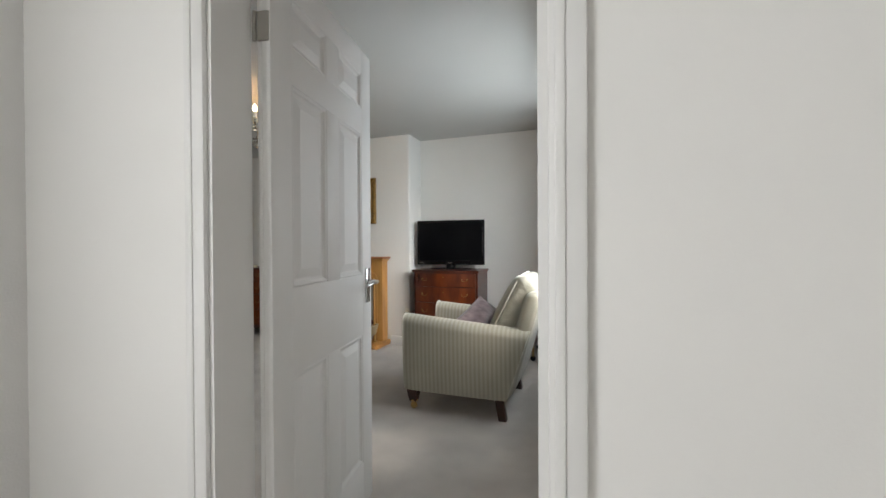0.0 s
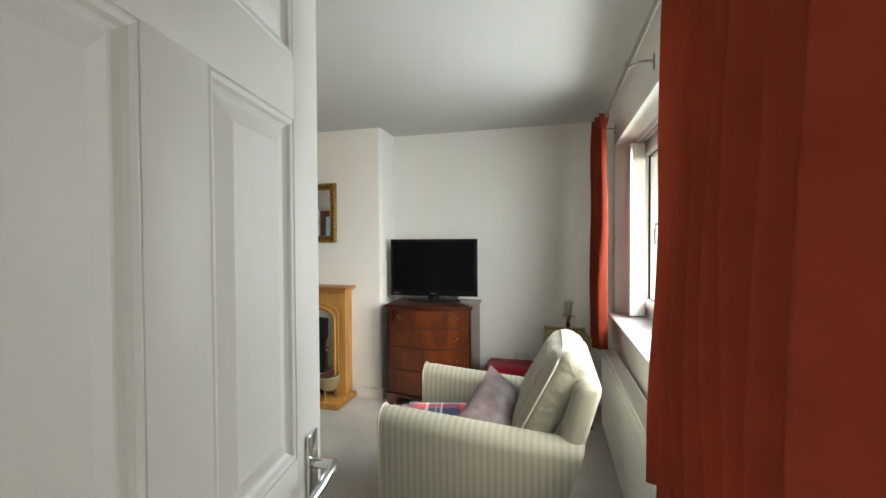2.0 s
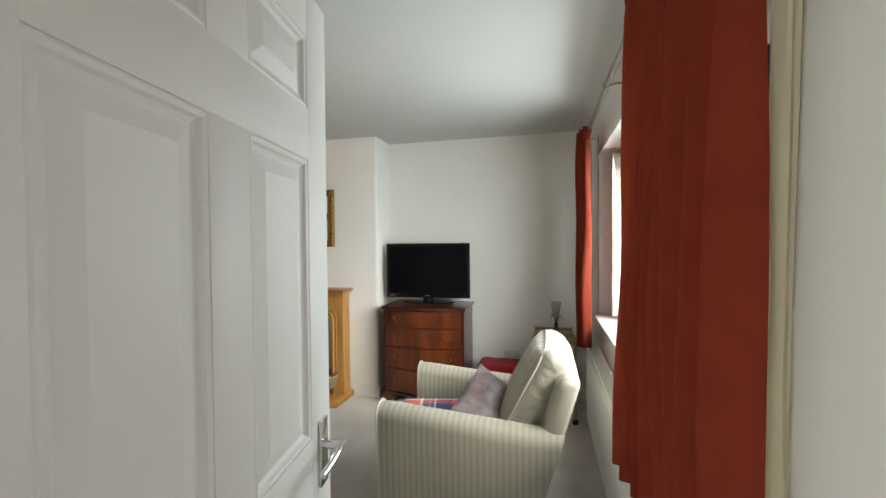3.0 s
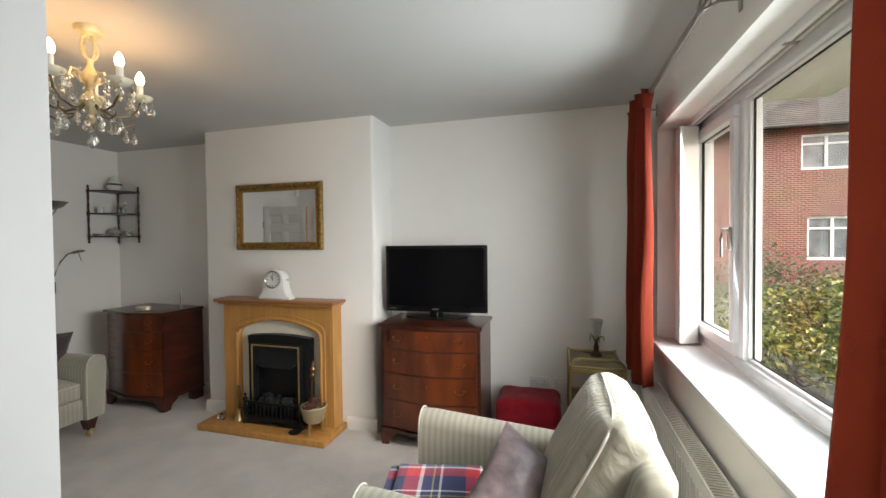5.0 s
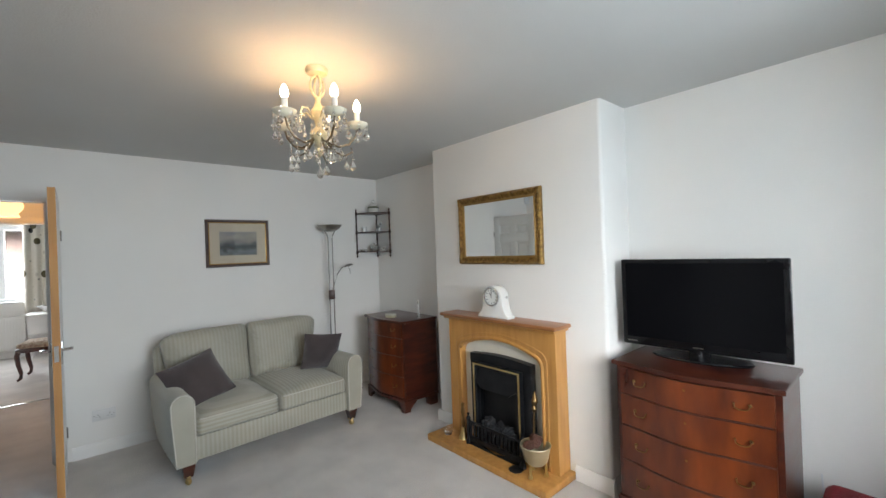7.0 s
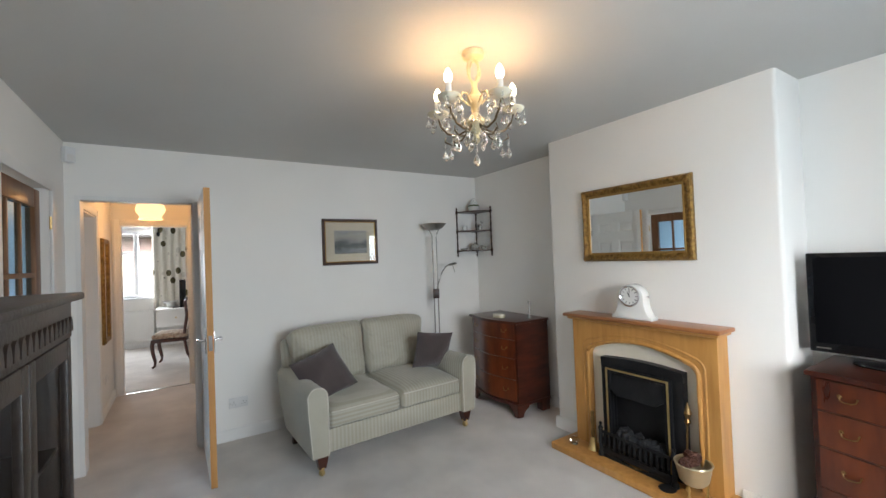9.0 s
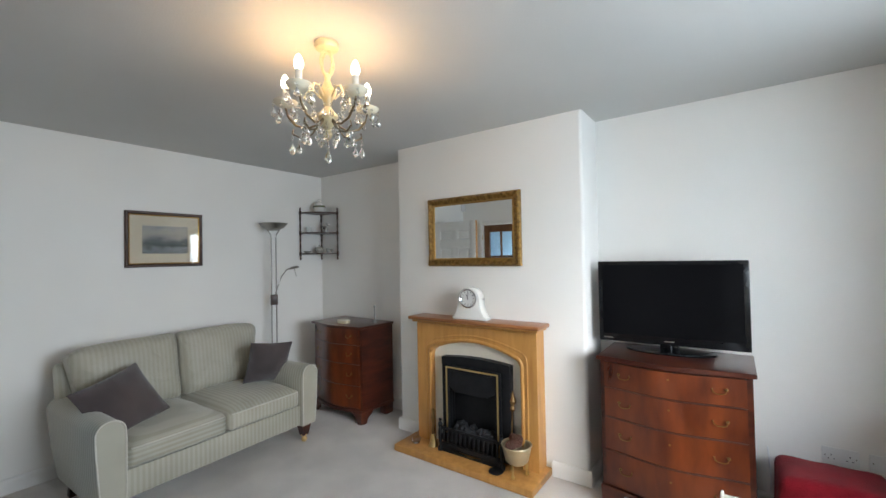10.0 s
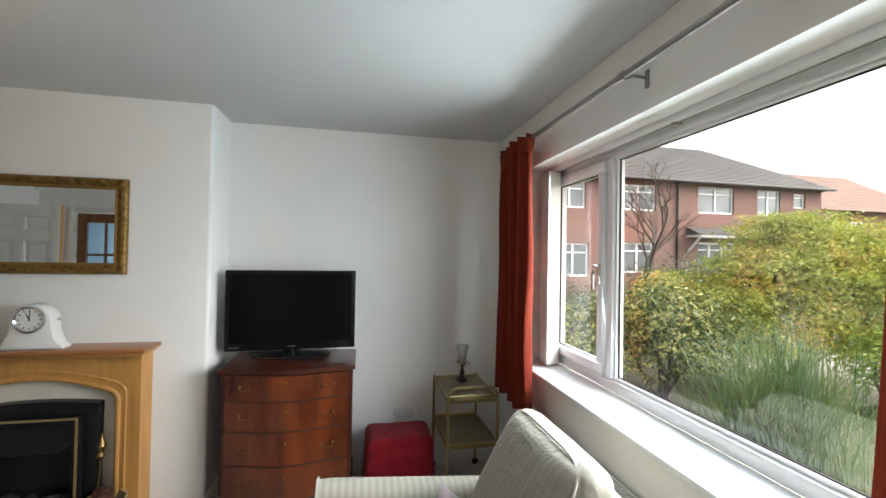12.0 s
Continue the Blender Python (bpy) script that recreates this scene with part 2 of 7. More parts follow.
def glass(name, rough=0.0, tint=(1, 1, 1), ior=1.45, thin=True):
    mt, nt, p = nodes_of(name)
    if thin:
        nt.nodes.remove(p)
        tr, gl, mx = nt.nodes.new("ShaderNodeBsdfTransparent"), nt.nodes.new("ShaderNodeBsdfGlossy"), nt.nodes.new("ShaderNodeMixShader")
        mx.inputs[0].default_value = 0.045
        tr.inputs[0].default_value = (*tint, 1)
        gl.inputs["Roughness"].default_value = rough
        nt.links.new(tr.outputs[0], mx.inputs[1])
        nt.links.new(gl.outputs[0], mx.inputs[2])
        nt.links.new(mx.outputs[0], nt.nodes["Material Output"].inputs[0])
    else:
        p.inputs["Transmission Weight"].default_value, p.inputs["Roughness"].default_value = 1.0, rough
        p.inputs["Base Color"].default_value, p.inputs["IOR"].default_value = (*tint, 1), ior
    return mt


def glow(name, colour, strength):
    mt, nt, p = nodes_of(name)
    p.inputs["Base Color"].default_value = (*colour, 1)
    p.inputs["Emission Color"].default_value, p.inputs["Emission Strength"].default_value = (*colour, 1), strength
    return mt


WALL = surface("wall_paint", (0.83, 0.815, 0.785), (0.86, 0.845, 0.815), rough=0.75, scale=1.7, bump=0.045, bump_scale=170)
# well below true white: the ceiling's weaker light is put into the colour
CEIL = surface("dimmed_ceiling_paint", (0.55, 0.546, 0.53), (0.58, 0.576, 0.56), rough=0.8, scale=1.3, bump=0.12, bump_scale=120)
HALLWALL = surface("hall_paint", (0.76, 0.75, 0.73), (0.79, 0.78, 0.76), rough=0.7, scale=1.7, bump=0.1, bump_scale=150)
CARPET = surface("carpet", (0.585, 0.54, 0.505), (0.745, 0.695, 0.65), rough=0.97, scale=3.5, bump=0.9, bump_scale=260, sheen=0.25, detail=10)
GLOSS = surface("white_gloss", (0.78, 0.77, 0.745), (0.815, 0.805, 0.785), rough=0.48, scale=4, bump=0.05, bump_scale=45, bump_stretch=(1, 1, 0.08))
UPVC = surface("white_plastic", (0.73, 0.745, 0.76), (0.77, 0.785, 0.80), rough=0.3, scale=4)
SWITCH = surface("switch_plastic", (0.72, 0.72, 0.71), (0.76, 0.76, 0.75), rough=0.35, scale=5)
MAHOG = surface("mahogany", (0.028, 0.005, 0.0025), (0.085, 0.017, 0.006), rough=0.26, rough2=0.36, scale=4.5, stretch=(1, 1, 5), coat=0.35, bump=0.05, bump_scale=60, bump_stretch=(1, 1, 10))
MAHOG_H = surface("mahogany_flame", (0.040, 0.006, 0.0025), (0.19, 0.040, 0.008), rough=0.24, rough2=0.34, scale=2.6, stretch=(3.2, 1, 0.9), coat=0.4, bump=0.04, bump_scale=60, bump_stretch=(8, 1, 1))
MAHOG_DARK = surface("dark_walnut", (0.030, 0.011, 0.006), (0.06, 0.02, 0.01), rough=0.35, scale=6, stretch=(1, 1, 4))
OAK = surface("golden_oak", (0.40, 0.185, 0.045), (0.53, 0.27, 0.075), rough=0.38, rough2=0.46, scale=5, stretch=(5, 5, 0.6), bump=0.06, bump_scale=70, bump_stretch=(6, 6, 0.6), coat=0.1)
OAK_H = surface("golden_oak_shelf", (0.26, 0.095, 0.03), (0.36, 0.14, 0.045), rough=0.3, rough2=0.4, scale=5, stretch=(0.6, 5, 5), coat=0.2)
PINE = surface("raw_pine_edge", (0.50, 0.24, 0.075), (0.60, 0.32, 0.11), rough=0.55, scale=7, stretch=(4, 4, 0.5))
FAB_X = striped("striped_fabric_across", 0)
FAB_Y = striped("striped_fabric_along", 1, depth=0.7)
FAB_Z = striped("striped_fabric_turned", 2)
FAB_BACK = striped("striped_cushion_fabric", 1, depth=0.45, wrinkle=0.9)
PIPING = surface("cream_piping", (0.50, 0.48, 0.42), (0.56, 0.54, 0.48), rough=0.6, scale=20)
BROWN = surface("brown_cushion_cloth", (0.050, 0.036, 0.036), (0.075, 0.056, 0.055), rough=0.9, scale=6, bump=0.4, bump_scale=300, sheen=0.4)
SATIN = surface("mauve_satin", (0.085, 0.058, 0.062), (0.22, 0.165, 0.17), rough=0.36, scale=16, sheen=0.2, bump=0.8, bump_scale=11)
CURTAIN = surface("terracotta_cloth", (0.185, 0.027, 0.014), (0.225, 0.034, 0.018), rough=0.92, scale=7, bump=0.25, bump_scale=330, sheen=0.0, spec=0.15)
LINING = surface("cream_lining", (0.66, 0.60, 0.46), (0.72, 0.66, 0.51), rough=0.8, scale=6)
for cloth, tone, share in ((LINING, (0.72, 0.66, 0.51), 0.45), (CURTAIN, (0.45, 0.075, 0.04), 0.12)):
    ct = cloth.node_tree
    through_, both = ct.nodes.new("ShaderNodeBsdfTranslucent"), ct.nodes.new("ShaderNodeMixShader")
    through_.inputs[0].default_value, both.inputs[0].default_value = (*tone, 1), share
    ct.links.new(ct.nodes["Principled BSDF"].outputs[0], both.inputs[1])
    ct.links.new(through_.outputs[0], both.inputs[2])
    ct.links.new(both.outputs[0], ct.nodes["Material Output"].inputs[0])
FLEECE = surface("red_fleece", (0.17, 0.003, 0.009), (0.25, 0.007, 0.016), rough=0.95, scale=14, bump=0.8, bump_scale=120, sheen=0.08, spec=0.2)
PLAID = tartan("plaid_wool")
BLACK = surface("black_plastic", (0.006, 0.006, 0.007), (0.009, 0.009, 0.010), rough=0.12, scale=5, spec=0.3)
SCREEN = surface("black_screen", (0.004, 0.004, 0.005), (0.006, 0.006, 0.007), rough=0.12, scale=3, spec=0.1)
IRON = surface("black_iron", (0.006, 0.006, 0.007), (0.012, 0.012, 0.013), rough=0.42, spec=0.25, scale=12, bump=0.15, bump_scale=90)
COAL = surface("coal", (0.010, 0.010, 0.012), (0.034, 0.034, 0.037), rough=0.85, scale=30, bump=0.8, bump_scale=60)
MARBLE = surface("cream_marble", (0.66, 0.62, 0.52), (0.72, 0.68, 0.58), rough=0.25, scale=5)
BRASS = surface("brass", (0.60, 0.42, 0.16), (0.72, 0.54, 0.26), rough=0.25, rough2=0.4, metal=1, scale=9)
OLDBRASS = surface("old_brass", (0.20, 0.12, 0.05), (0.30, 0.19, 0.08), rough=0.35, rough2=0.5, metal=1, scale=20)
PALEBRASS = surface("pale_brass", (0.50, 0.44, 0.29), (0.60, 0.54, 0.38), rough=0.34, rough2=0.45, metal=0.6, scale=7)
CHROME = surface("chrome", (0.62, 0.62, 0.63), (0.72, 0.72, 0.73), rough=0.13, metal=1, scale=8)
STEEL = surface("brushed_nickel", (0.30, 0.28, 0.25), (0.38, 0.36, 0.33), rough=0.35, metal=1, scale=8)
GILT = surface("antique_gilt", (0.13, 0.065, 0.015), (0.42, 0.25, 0.075), rough=0.4, metal=0.75, scale=38, bump=0.7, bump_scale=85)
GILT_IN = surface("gilt_slip", (0.36, 0.21, 0.06), (0.46, 0.28, 0.09), rough=0.35, metal=0.8, scale=9)
CHINA = surface("white_china", (0.72, 0.72, 0.69), (0.78, 0.78, 0.75), rough=0.18, scale=5, coat=0.3)
CREAMMET = surface("cream_gilt_metal", (0.66, 0.56, 0.34), (0.74, 0.65, 0.44), rough=0.35, metal=0.35, scale=20)
RADI = surface("radiator_enamel", (0.74, 0.73, 0.70), (0.78, 0.77, 0.74), rough=0.3, scale=3)
PAPER = surface("cream_mount", (0.58, 0.52, 0.40), (0.63, 0.57, 0.45), rough=0.85, scale=5)
CONES = surface("pine_cone", (0.08, 0.03, 0.02), (0.17, 0.07, 0.045), rough=0.8, scale=40, bump=0.8, bump_scale=60)
BULB = glow("lit_bulb", (1.0, 0.86, 0.62), 5)
MILK = surface("frosted_cream_glass", (0.78, 0.70, 0.52), (0.84, 0.77, 0.60), rough=0.3, scale=12, coat=0.4)
BRONZE = surface("bronzed_arm", (0.12, 0.085, 0.05), (0.22, 0.16, 0.09), rough=0.35, metal=0.8, scale=20)
CRYSTAL = glass("crystal", 0.02, (0.95, 0.94, 0.9), 1.5, thin=False)
PANE = glass("window_glass")
FROST, frost_tree, frost_p = nodes_of("pale_glass_shade")
frost_p.inputs["Base Color"].default_value, frost_p.inputs["Roughness"].default_value = (0.75, 0.75, 0.72, 1), 0.2
frost_clear, frost_mix = frost_tree.nodes.new("ShaderNodeBsdfTransparent"), frost_tree.nodes.new("ShaderNodeMixShader")
frost_mix.inputs[0].default_value = 0.35
frost_tree.links.new(frost_clear.outputs[0], frost_mix.inputs[1])
frost_tree.links.new(frost_p.outputs[0], frost_mix.inputs[2])
frost_tree.links.new(frost_mix.outputs[0], frost_tree.nodes["Material Output"].inputs[0])
MIRROR = surface("silvered_mirror", (0.86, 0.87, 0.86), rough=0.015, metal=1)


# ---- large structure ----
def structure(name, bm, material, label):
    return solid(name, bm, material, label, kind="structure")


bm = box((-11, -1.3, -0.12), (0.02, 4.9, 0))
structure("floor", bm, CARPET, "wall-to-wall beige carpet")
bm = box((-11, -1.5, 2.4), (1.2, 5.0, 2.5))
structure("ceiling", bm, CEIL, "plain white ceiling, its weaker light put into a darker colour")
structure("wall_north", box((-5.08, 4.75, -0.05), (0.29, 4.92, 2.42)), WALL, "plain off-white painted wall behind the television")
structure("chimney_breast", box((-3.485, 4.42, -0.05), (-1.9, 4.77, 2.45), 0.022, 3), WALL, "off-white painted chimney breast with soft corners")
bm = box((-5.08, 1.88, -0.05), (-4.955, 4.77, 2.42))
bx(bm, (-5.08, 0.95, 2.0), (-4.955, 1.88, 2.42))
bx(bm, (-5.08, 0.95, -0.05), (-4.955, 1.125, 2.0))
structure("wall_west", bm, WALL, "off-white painted wall behind the sofa with a doorway")
bm = box((-3.72, 0.95, -0.05), (-0.885, 1.07, 2.42))
bx(bm, (-0.885, 0.95, 2.01), (-0.025, 1.07, 2.42))
bx(bm, (-0.025, 0.95, -0.05), (1.0, 1.07, 2.42))
bx(bm, (-4.57, 0.95, 2.0), (-3.72, 1.07, 2.42))
bx(bm, (-4.955, 0.95, -0.05), (-4.57, 1.07, 2.42))
structure("wall_south", bm, WALL, "off-white painted wall with the entrance doorway")
bm = box((0, 1.07, -0.05), (0.29, 1.80, 2.42))
bx(bm, (0, 4.26, -0.05), (0.29, 4.77, 2.42))
bx(bm, (0, 1.80, -0.05), (0.29, 4.26, 0.845))
bx(bm, (0, 1.80, 2.085), (0.29, 4.26, 2.42))
structure("wall_east", bm, WALL, "off-white painted wall with the wide window")
# lobby behind the camera
structure("wall_lobby_east", box((0.95, -1.45, -0.05), (1.08, 0.96, 2.42)), HALLWALL, "plain white lobby side wall")
# the gap in this wall is invented, only to let the lobby fill in
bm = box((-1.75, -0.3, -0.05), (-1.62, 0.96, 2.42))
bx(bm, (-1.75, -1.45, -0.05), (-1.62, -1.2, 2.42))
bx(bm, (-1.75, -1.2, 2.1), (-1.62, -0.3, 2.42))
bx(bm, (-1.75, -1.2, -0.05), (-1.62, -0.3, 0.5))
structure("wall_lobby_west", bm, HALLWALL, "plain white lobby side wall, its unseen opening added for the fill lamp")
structure("wall_lobby_south", box((-1.62, -1.45, -0.05), (0.95, -1.3, 2.42)), HALLWALL, "plain white lobby end wall")
structure("floor_lobby", box((0.0, -1.3, -0.12), (1.0, 0.95, -0.002)), CARPET, "beige carpet of the lobby")
# kitchen side, seen in the mirror through the glazed door
bm = box((-4.96, -1.45, -0.05), (-4.84, 0.96, 2.42))
bx(bm, (-3.3, -1.45, -0.05), (-3.18, 0.96, 2.42))
bx(bm, (-4.96, -1.45, -0.05), (-3.18, -1.3, 0.9))
bx(bm, (-4.96, -1.45, 2.1), (-3.18, -1.3, 2.42))
structure("wall_kitchen", bm, HALLWALL, "plain pale kitchen walls")

# skirting boards
def skirting(name, a, b, out):
    """A skirting board from a to b along a wall; out points into the room."""
    a, b, out = Vector((*a, 0)), Vector((*b, 0)), Vector((*out, 0))
    t = bmesh.new()
    prof = [(0, 0), (0.016, 0), (0.016, 0.072), (0.011, 0.086), (0.006, 0.095), (0, 0.095)]
    rows = [[t.verts.new(p + out * d + Vector((0, 0, z))) for d, z in prof] for p in (a, b)]
    for k in range(len(prof)):
        j = (k + 1) % len(prof)
        t.faces.new((rows[0][k], rows[0][j], rows[1][j], rows[1][k]))
    t.faces.new(rows[0])
    t.faces.new(rows[1][::-1])
    structure(name, t, GLOSS, "white gloss skirting board")


skirting("baseboard_1", (-4.953, 4.748), (-3.485, 4.748), (0, -1))
skirting("baseboard_2", (-1.9, 4.748), (-0.002, 4.748), (0, -1))
skirting("baseboard_3", (-3.50, 4.418), (-3.27, 4.418), (0, -1))
skirting("baseboard_4", (-2.14, 4.418), (-1.885, 4.418), (0, -1))
skirting("baseboard_5", (-1.898, 4.42), (-1.898, 4.75), (1, 0))
skirting("baseboard_6", (-3.487, 4.42), (-3.487, 4.75), (-1, 0))
skirting("baseboard_7", (-4.953, 1.95), (-4.953, 4.73), (1, 0))
skirting("baseboard_8", (-0.002, 1.07), (-0.002, 4.73), (-1, 0))
skirting("baseboard_9", (-3.65, 1.072), (-0.93, 1.072), (0, 1))


def door_lining(name, width_axis, lo, hi, f0, f1, head, label, trims=(True, True)):
    """Lining and architraves of a doorway. It spans lo..hi along width_axis in a wall from f0 to f1."""
    top = thing(name, label, "door frame")
    top["kind"] = "structure"

    def at(w0, w1, d0, d1, z0, z1, bev=0.0):
        a, b = ((w0, d0, z0), (w1, d1, z1)) if width_axis == 0 else ((d0, w0, z0), (d1, w1, z1))
        return box(a, b, bev)
    e = 0.003
    part("lining", at(lo - 0.03, lo, f0 - e, f1 + e, 0, head), GLOSS, top)
    part("lining", at(hi, hi + 0.03, f0 - e, f1 + e, 0, head), GLOSS, top)
    part("lining", at(lo - 0.03, hi + 0.03, f0 - e, f1 + e, head, head + 0.03), GLOSS, top)
    mid = (f0 + f1) / 2
    part("door_stop", at(hi - 0.012, hi - 0.001, mid - 0.02, mid + 0.015, 0, head - 0.001), GLOSS, top)
    for used, d0, d1, s in ((trims[0], f0 - 0.018, f0 - 0.001, -1), (trims[1], f1 + 0.001, f1 + 0.018, 1)):
        if not used:
            continue
        for w0, w1 in ((lo - 0.078, lo - 0.012), (hi + 0.012, hi + 0.078)):
            b = at(w0, w1, d0, d1, 0, head + 0.078, 0.006)
            bb = (w0 + 0.012, w0 + 0.030)
            merge(b, at(bb[0], bb[1], d0 - (0.004 if s < 0 else 0), d1 + (0.004 if s > 0 else 0), 0, head + 0.07, 0.003))
            part("architrave", b, GLOSS, top)
        part("architrave", at(lo - 0.011, hi + 0.011, d0, d1, head + 0.012, head + 0.077, 0.006), GLOSS, top)
    return top


door_lining("door_frame_1", 0, -0.842, -0.055, 0.95, 1.07, 1.98, "white gloss frame of the entrance doorway", (True, False))
door_lining("door_frame_2", 1, 1.155, 1.85, -5.08, -4.955, 1.985, "white gloss frame of the doorway to the hall", (True, False))


def panel_door(name, m, w, label, h=1.965, t=0.040, edge=None, handle_z=0.95, hinges=True):
    """A moulded six-panel door: x from the hinge, y through its thickness."""
    d = thing(name, label, "door", m)
    d["kind"] = "structure"
    core = box((0.002, 0.0135, 0.002), (w - 0.002, t - 0.0135, h - 0.002))
    part("core", core, GLOSS, d)
    sw, cw = 0.105, 0.10
    c0, c1 = (sw, (w - cw) / 2), ((w + cw) / 2, w - sw)
    rails = [(0, 0.19), (0.74, 1.0), (1.60, 1.71), (1.86, h)]
    for y0, y1, tag in ((0, 0.014, 1), (t - 0.014, t, -1)):
        b = bmesh.new()
        bx(b, (0, y0, 0), (sw, y1, h), 0.0035)
        bx(b, (w - sw, y0, 0), (w, y1, h), 0.0035)
        for z0, z1 in rails:
            bx(b, (sw - 0.004, y0 + (0.0002 if tag < 0 else 0.0001), z0), (w - sw + 0.004, y1 - 0.0001, z1), 0.0035)
        for z0, z1 in zip([r[1] for r in rails], [r[0] for r in rails[1:]]):
            bx(b, ((w - cw) / 2, y0 + 0.0002, z0 - 0.004), ((w + cw) / 2, y1 - 0.0002, z1 + 0.004), 0.0035)
        part("stile_frame", b, GLOSS, d)
        for z0, z1 in zip([r[1] for r in rails], [r[0] for r in rails[1:]]):
            for x0, x1 in (c0, c1):
                yo = 0.0085 if tag > 0 else t - 0.0085
                p = bmesh.new()
                # bead round the field
                loops = []
                for ins, lift in ((0.0, 0.010), (0.004, 0.0115), (0.010, 0.0095), (0.014, 0.004), (0.020, 0.0005), (0.024, 0.0005), (0.052, 0.0085), (0.056, 0.0085)):
                    yy = yo - lift + 0.004 if tag > 0 else yo + lift - 0.004
                    loops.append([p.verts.new(c) for c in ((x0 + ins, yy, z0 + ins), (x1 - ins, yy, z0 + ins), (x1 - ins, yy, z1 - ins), (x0 + ins, yy, z1 - ins))])
                for l0, l1 in zip(loops, loops[1:]):
                    for q in range(4):
                        p.faces.new((l0[q], l0[(q + 1) % 4], l1[(q + 1) % 4], l1[q]))
                p.faces.new(loops[-1])
                part("panel", p, GLOSS, d, "", 12)
    if edge is not None:
        part("lock_edge", box((w - 0.001, 0.001, 0.001), (w + 0.003, t - 0.001, h - 0.001)), edge, d, "bare pine edge of the door")
        part("latch_plate", box((w + 0.0031, 0.009, handle_z - 0.05), (w + 0.005, t - 0.009, handle_z + 0.05)), CHROME, d)
    for s, y0 in ((-1, 0.0), (1, t)):
        hd = box((w - 0.075, min(y0, y0 + s * 0.008), handle_z - 0.075), (w - 0.033, max(y0, y0 + s * 0.008), handle_z + 0.075), 0.003)
        hx = w - 0.054
        tube(hd, [(hx, y0 + s * 0.006, handle_z + 0.015), (hx, y0 + s * 0.048, handle_z + 0.015)], 0.010, 12)
        tube(hd, [(hx + 0.004, y0 + s * 0.046, handle_z + 0.015), (hx - 0.03, y0 + s * 0.050, handle_z + 0.016), (hx - 0.075, y0 + s * 0.050, handle_z + 0.013), (hx - 0.112, y0 + s * 0.046, handle_z + 0.008)], 0.0095, 12, 0.75)
        part("door_handle", hd, CHROME, d, "chrome lever handle on a backplate")
    if hinges:
        for z in (0.22, 1.72):
            hb = box((-0.004, 0.004, z - 0.04), (0.0, t - 0.004, z + 0.04))
            tube(hb, [(-0.004, t + 0.004, z - 0.04), (-0.004, t + 0.004, z + 0.04)], 0.006, 8)
            part("hinge", hb, STEEL, d)
    return d


panel_door("door_1", pose(-0.785, 1.082, 0.008, 0, 0, 99.4), 0.755, "open white six-panel door with chrome lever handle")
panel_door("door_2", pose(-4.945, 1.885, 0.008, 0, 0, 1.1), 0.765, "open white six-panel door with bare pine edge", h=1.985, edge=PINE)

# glazed pine door in the south wall
gd = thing("door_3", "closed brown wooden door with small glass panes", "door", pose(-4.56, 0.985, 0.005))
gd["kind"] = "structure"
GPANE = glass("obscured_glass", 0.15, (0.62, 0.80, 0.95), 1.3)
BROWNWOOD = surface("brown_stained_wood", (0.15, 0.06, 0.022), (0.23, 0.10, 0.04), rough=0.4, scale=5, stretch=(4, 4, 0.5))
b = bmesh.new()
for x0, x1 in ((0, 0.1), (0.73, 0.83)):
    bx(b, (x0, 0, 0), (x1, 0.045, 1.975), 0.004)
for z0, z1 in ((0, 0.22), (1.86, 1.975)):
    bx(b, (0.1, 0.001, z0), (0.73, 0.044, z1), 0.004)
part("frame", b, BROWNWOOD, gd)
for z in (0.63, 1.04, 1.45):
    part("glazing_bar", box((0.1, 0.008, z - 0.014), (0.73, 0.037, z + 0.014), 0.003), BROWNWOOD, gd)
for x in (0.31, 0.52):
    part("glazing_bar", box((x - 0.014, 0.010, 0.22), (x + 0.014, 0.035, 1.86), 0.003), BROWNWOOD, gd)
part("pane", box((0.1, 0.02, 0.22), (0.73, 0.025, 1.86)), GPANE, gd, "bluish obscured glass")
part("door_handle", tube(box((0.06, 0.045, 0.92), (0.085, 0.052, 1.06), 0.003), [(0.07, 0.05, 1.0), (0.07, 0.085, 1.0), (0.17, 0.085, 1.0)], 0.009), BRASS, gd)
fr = thing("door_frame_3", "white gloss frame of the glazed door", "door frame")
fr["kind"] = "structure"
part("architrave", box((-4.635, 1.0705, 0), (-4.572, 1.088, 2.05), 0.005), GLOSS, fr)
part("architrave", box((-3.722, 1.0705, 0), (-3.66, 1.088, 2.05), 0.005), GLOSS, fr)
part("architrave", box((-4.571, 1.0705, 1.985), (-3.723, 1.088, 2.05), 0.005), GLOSS, fr)
part("hinge", tube(bmesh.new(), [(-4.566, 1.078, 1.74), (-4.566, 1.078, 1.82)], 0.007, 8), BRASS, fr)

# ---- the wide window ----
win = thing("window_1", "wide white plastic window with two casements and a fixed pane", "window")
win["kind"] = "structure"
X0, X1 = 0.19, 0.26


def bar(name, y0, y1, z0, z1, x0=X0, x1=X1, bev=0.008, parent=win, mat_=UPVC):
    return part(name, box((x0, y0, z0), (x1, y1, z1), bev), mat_, parent)


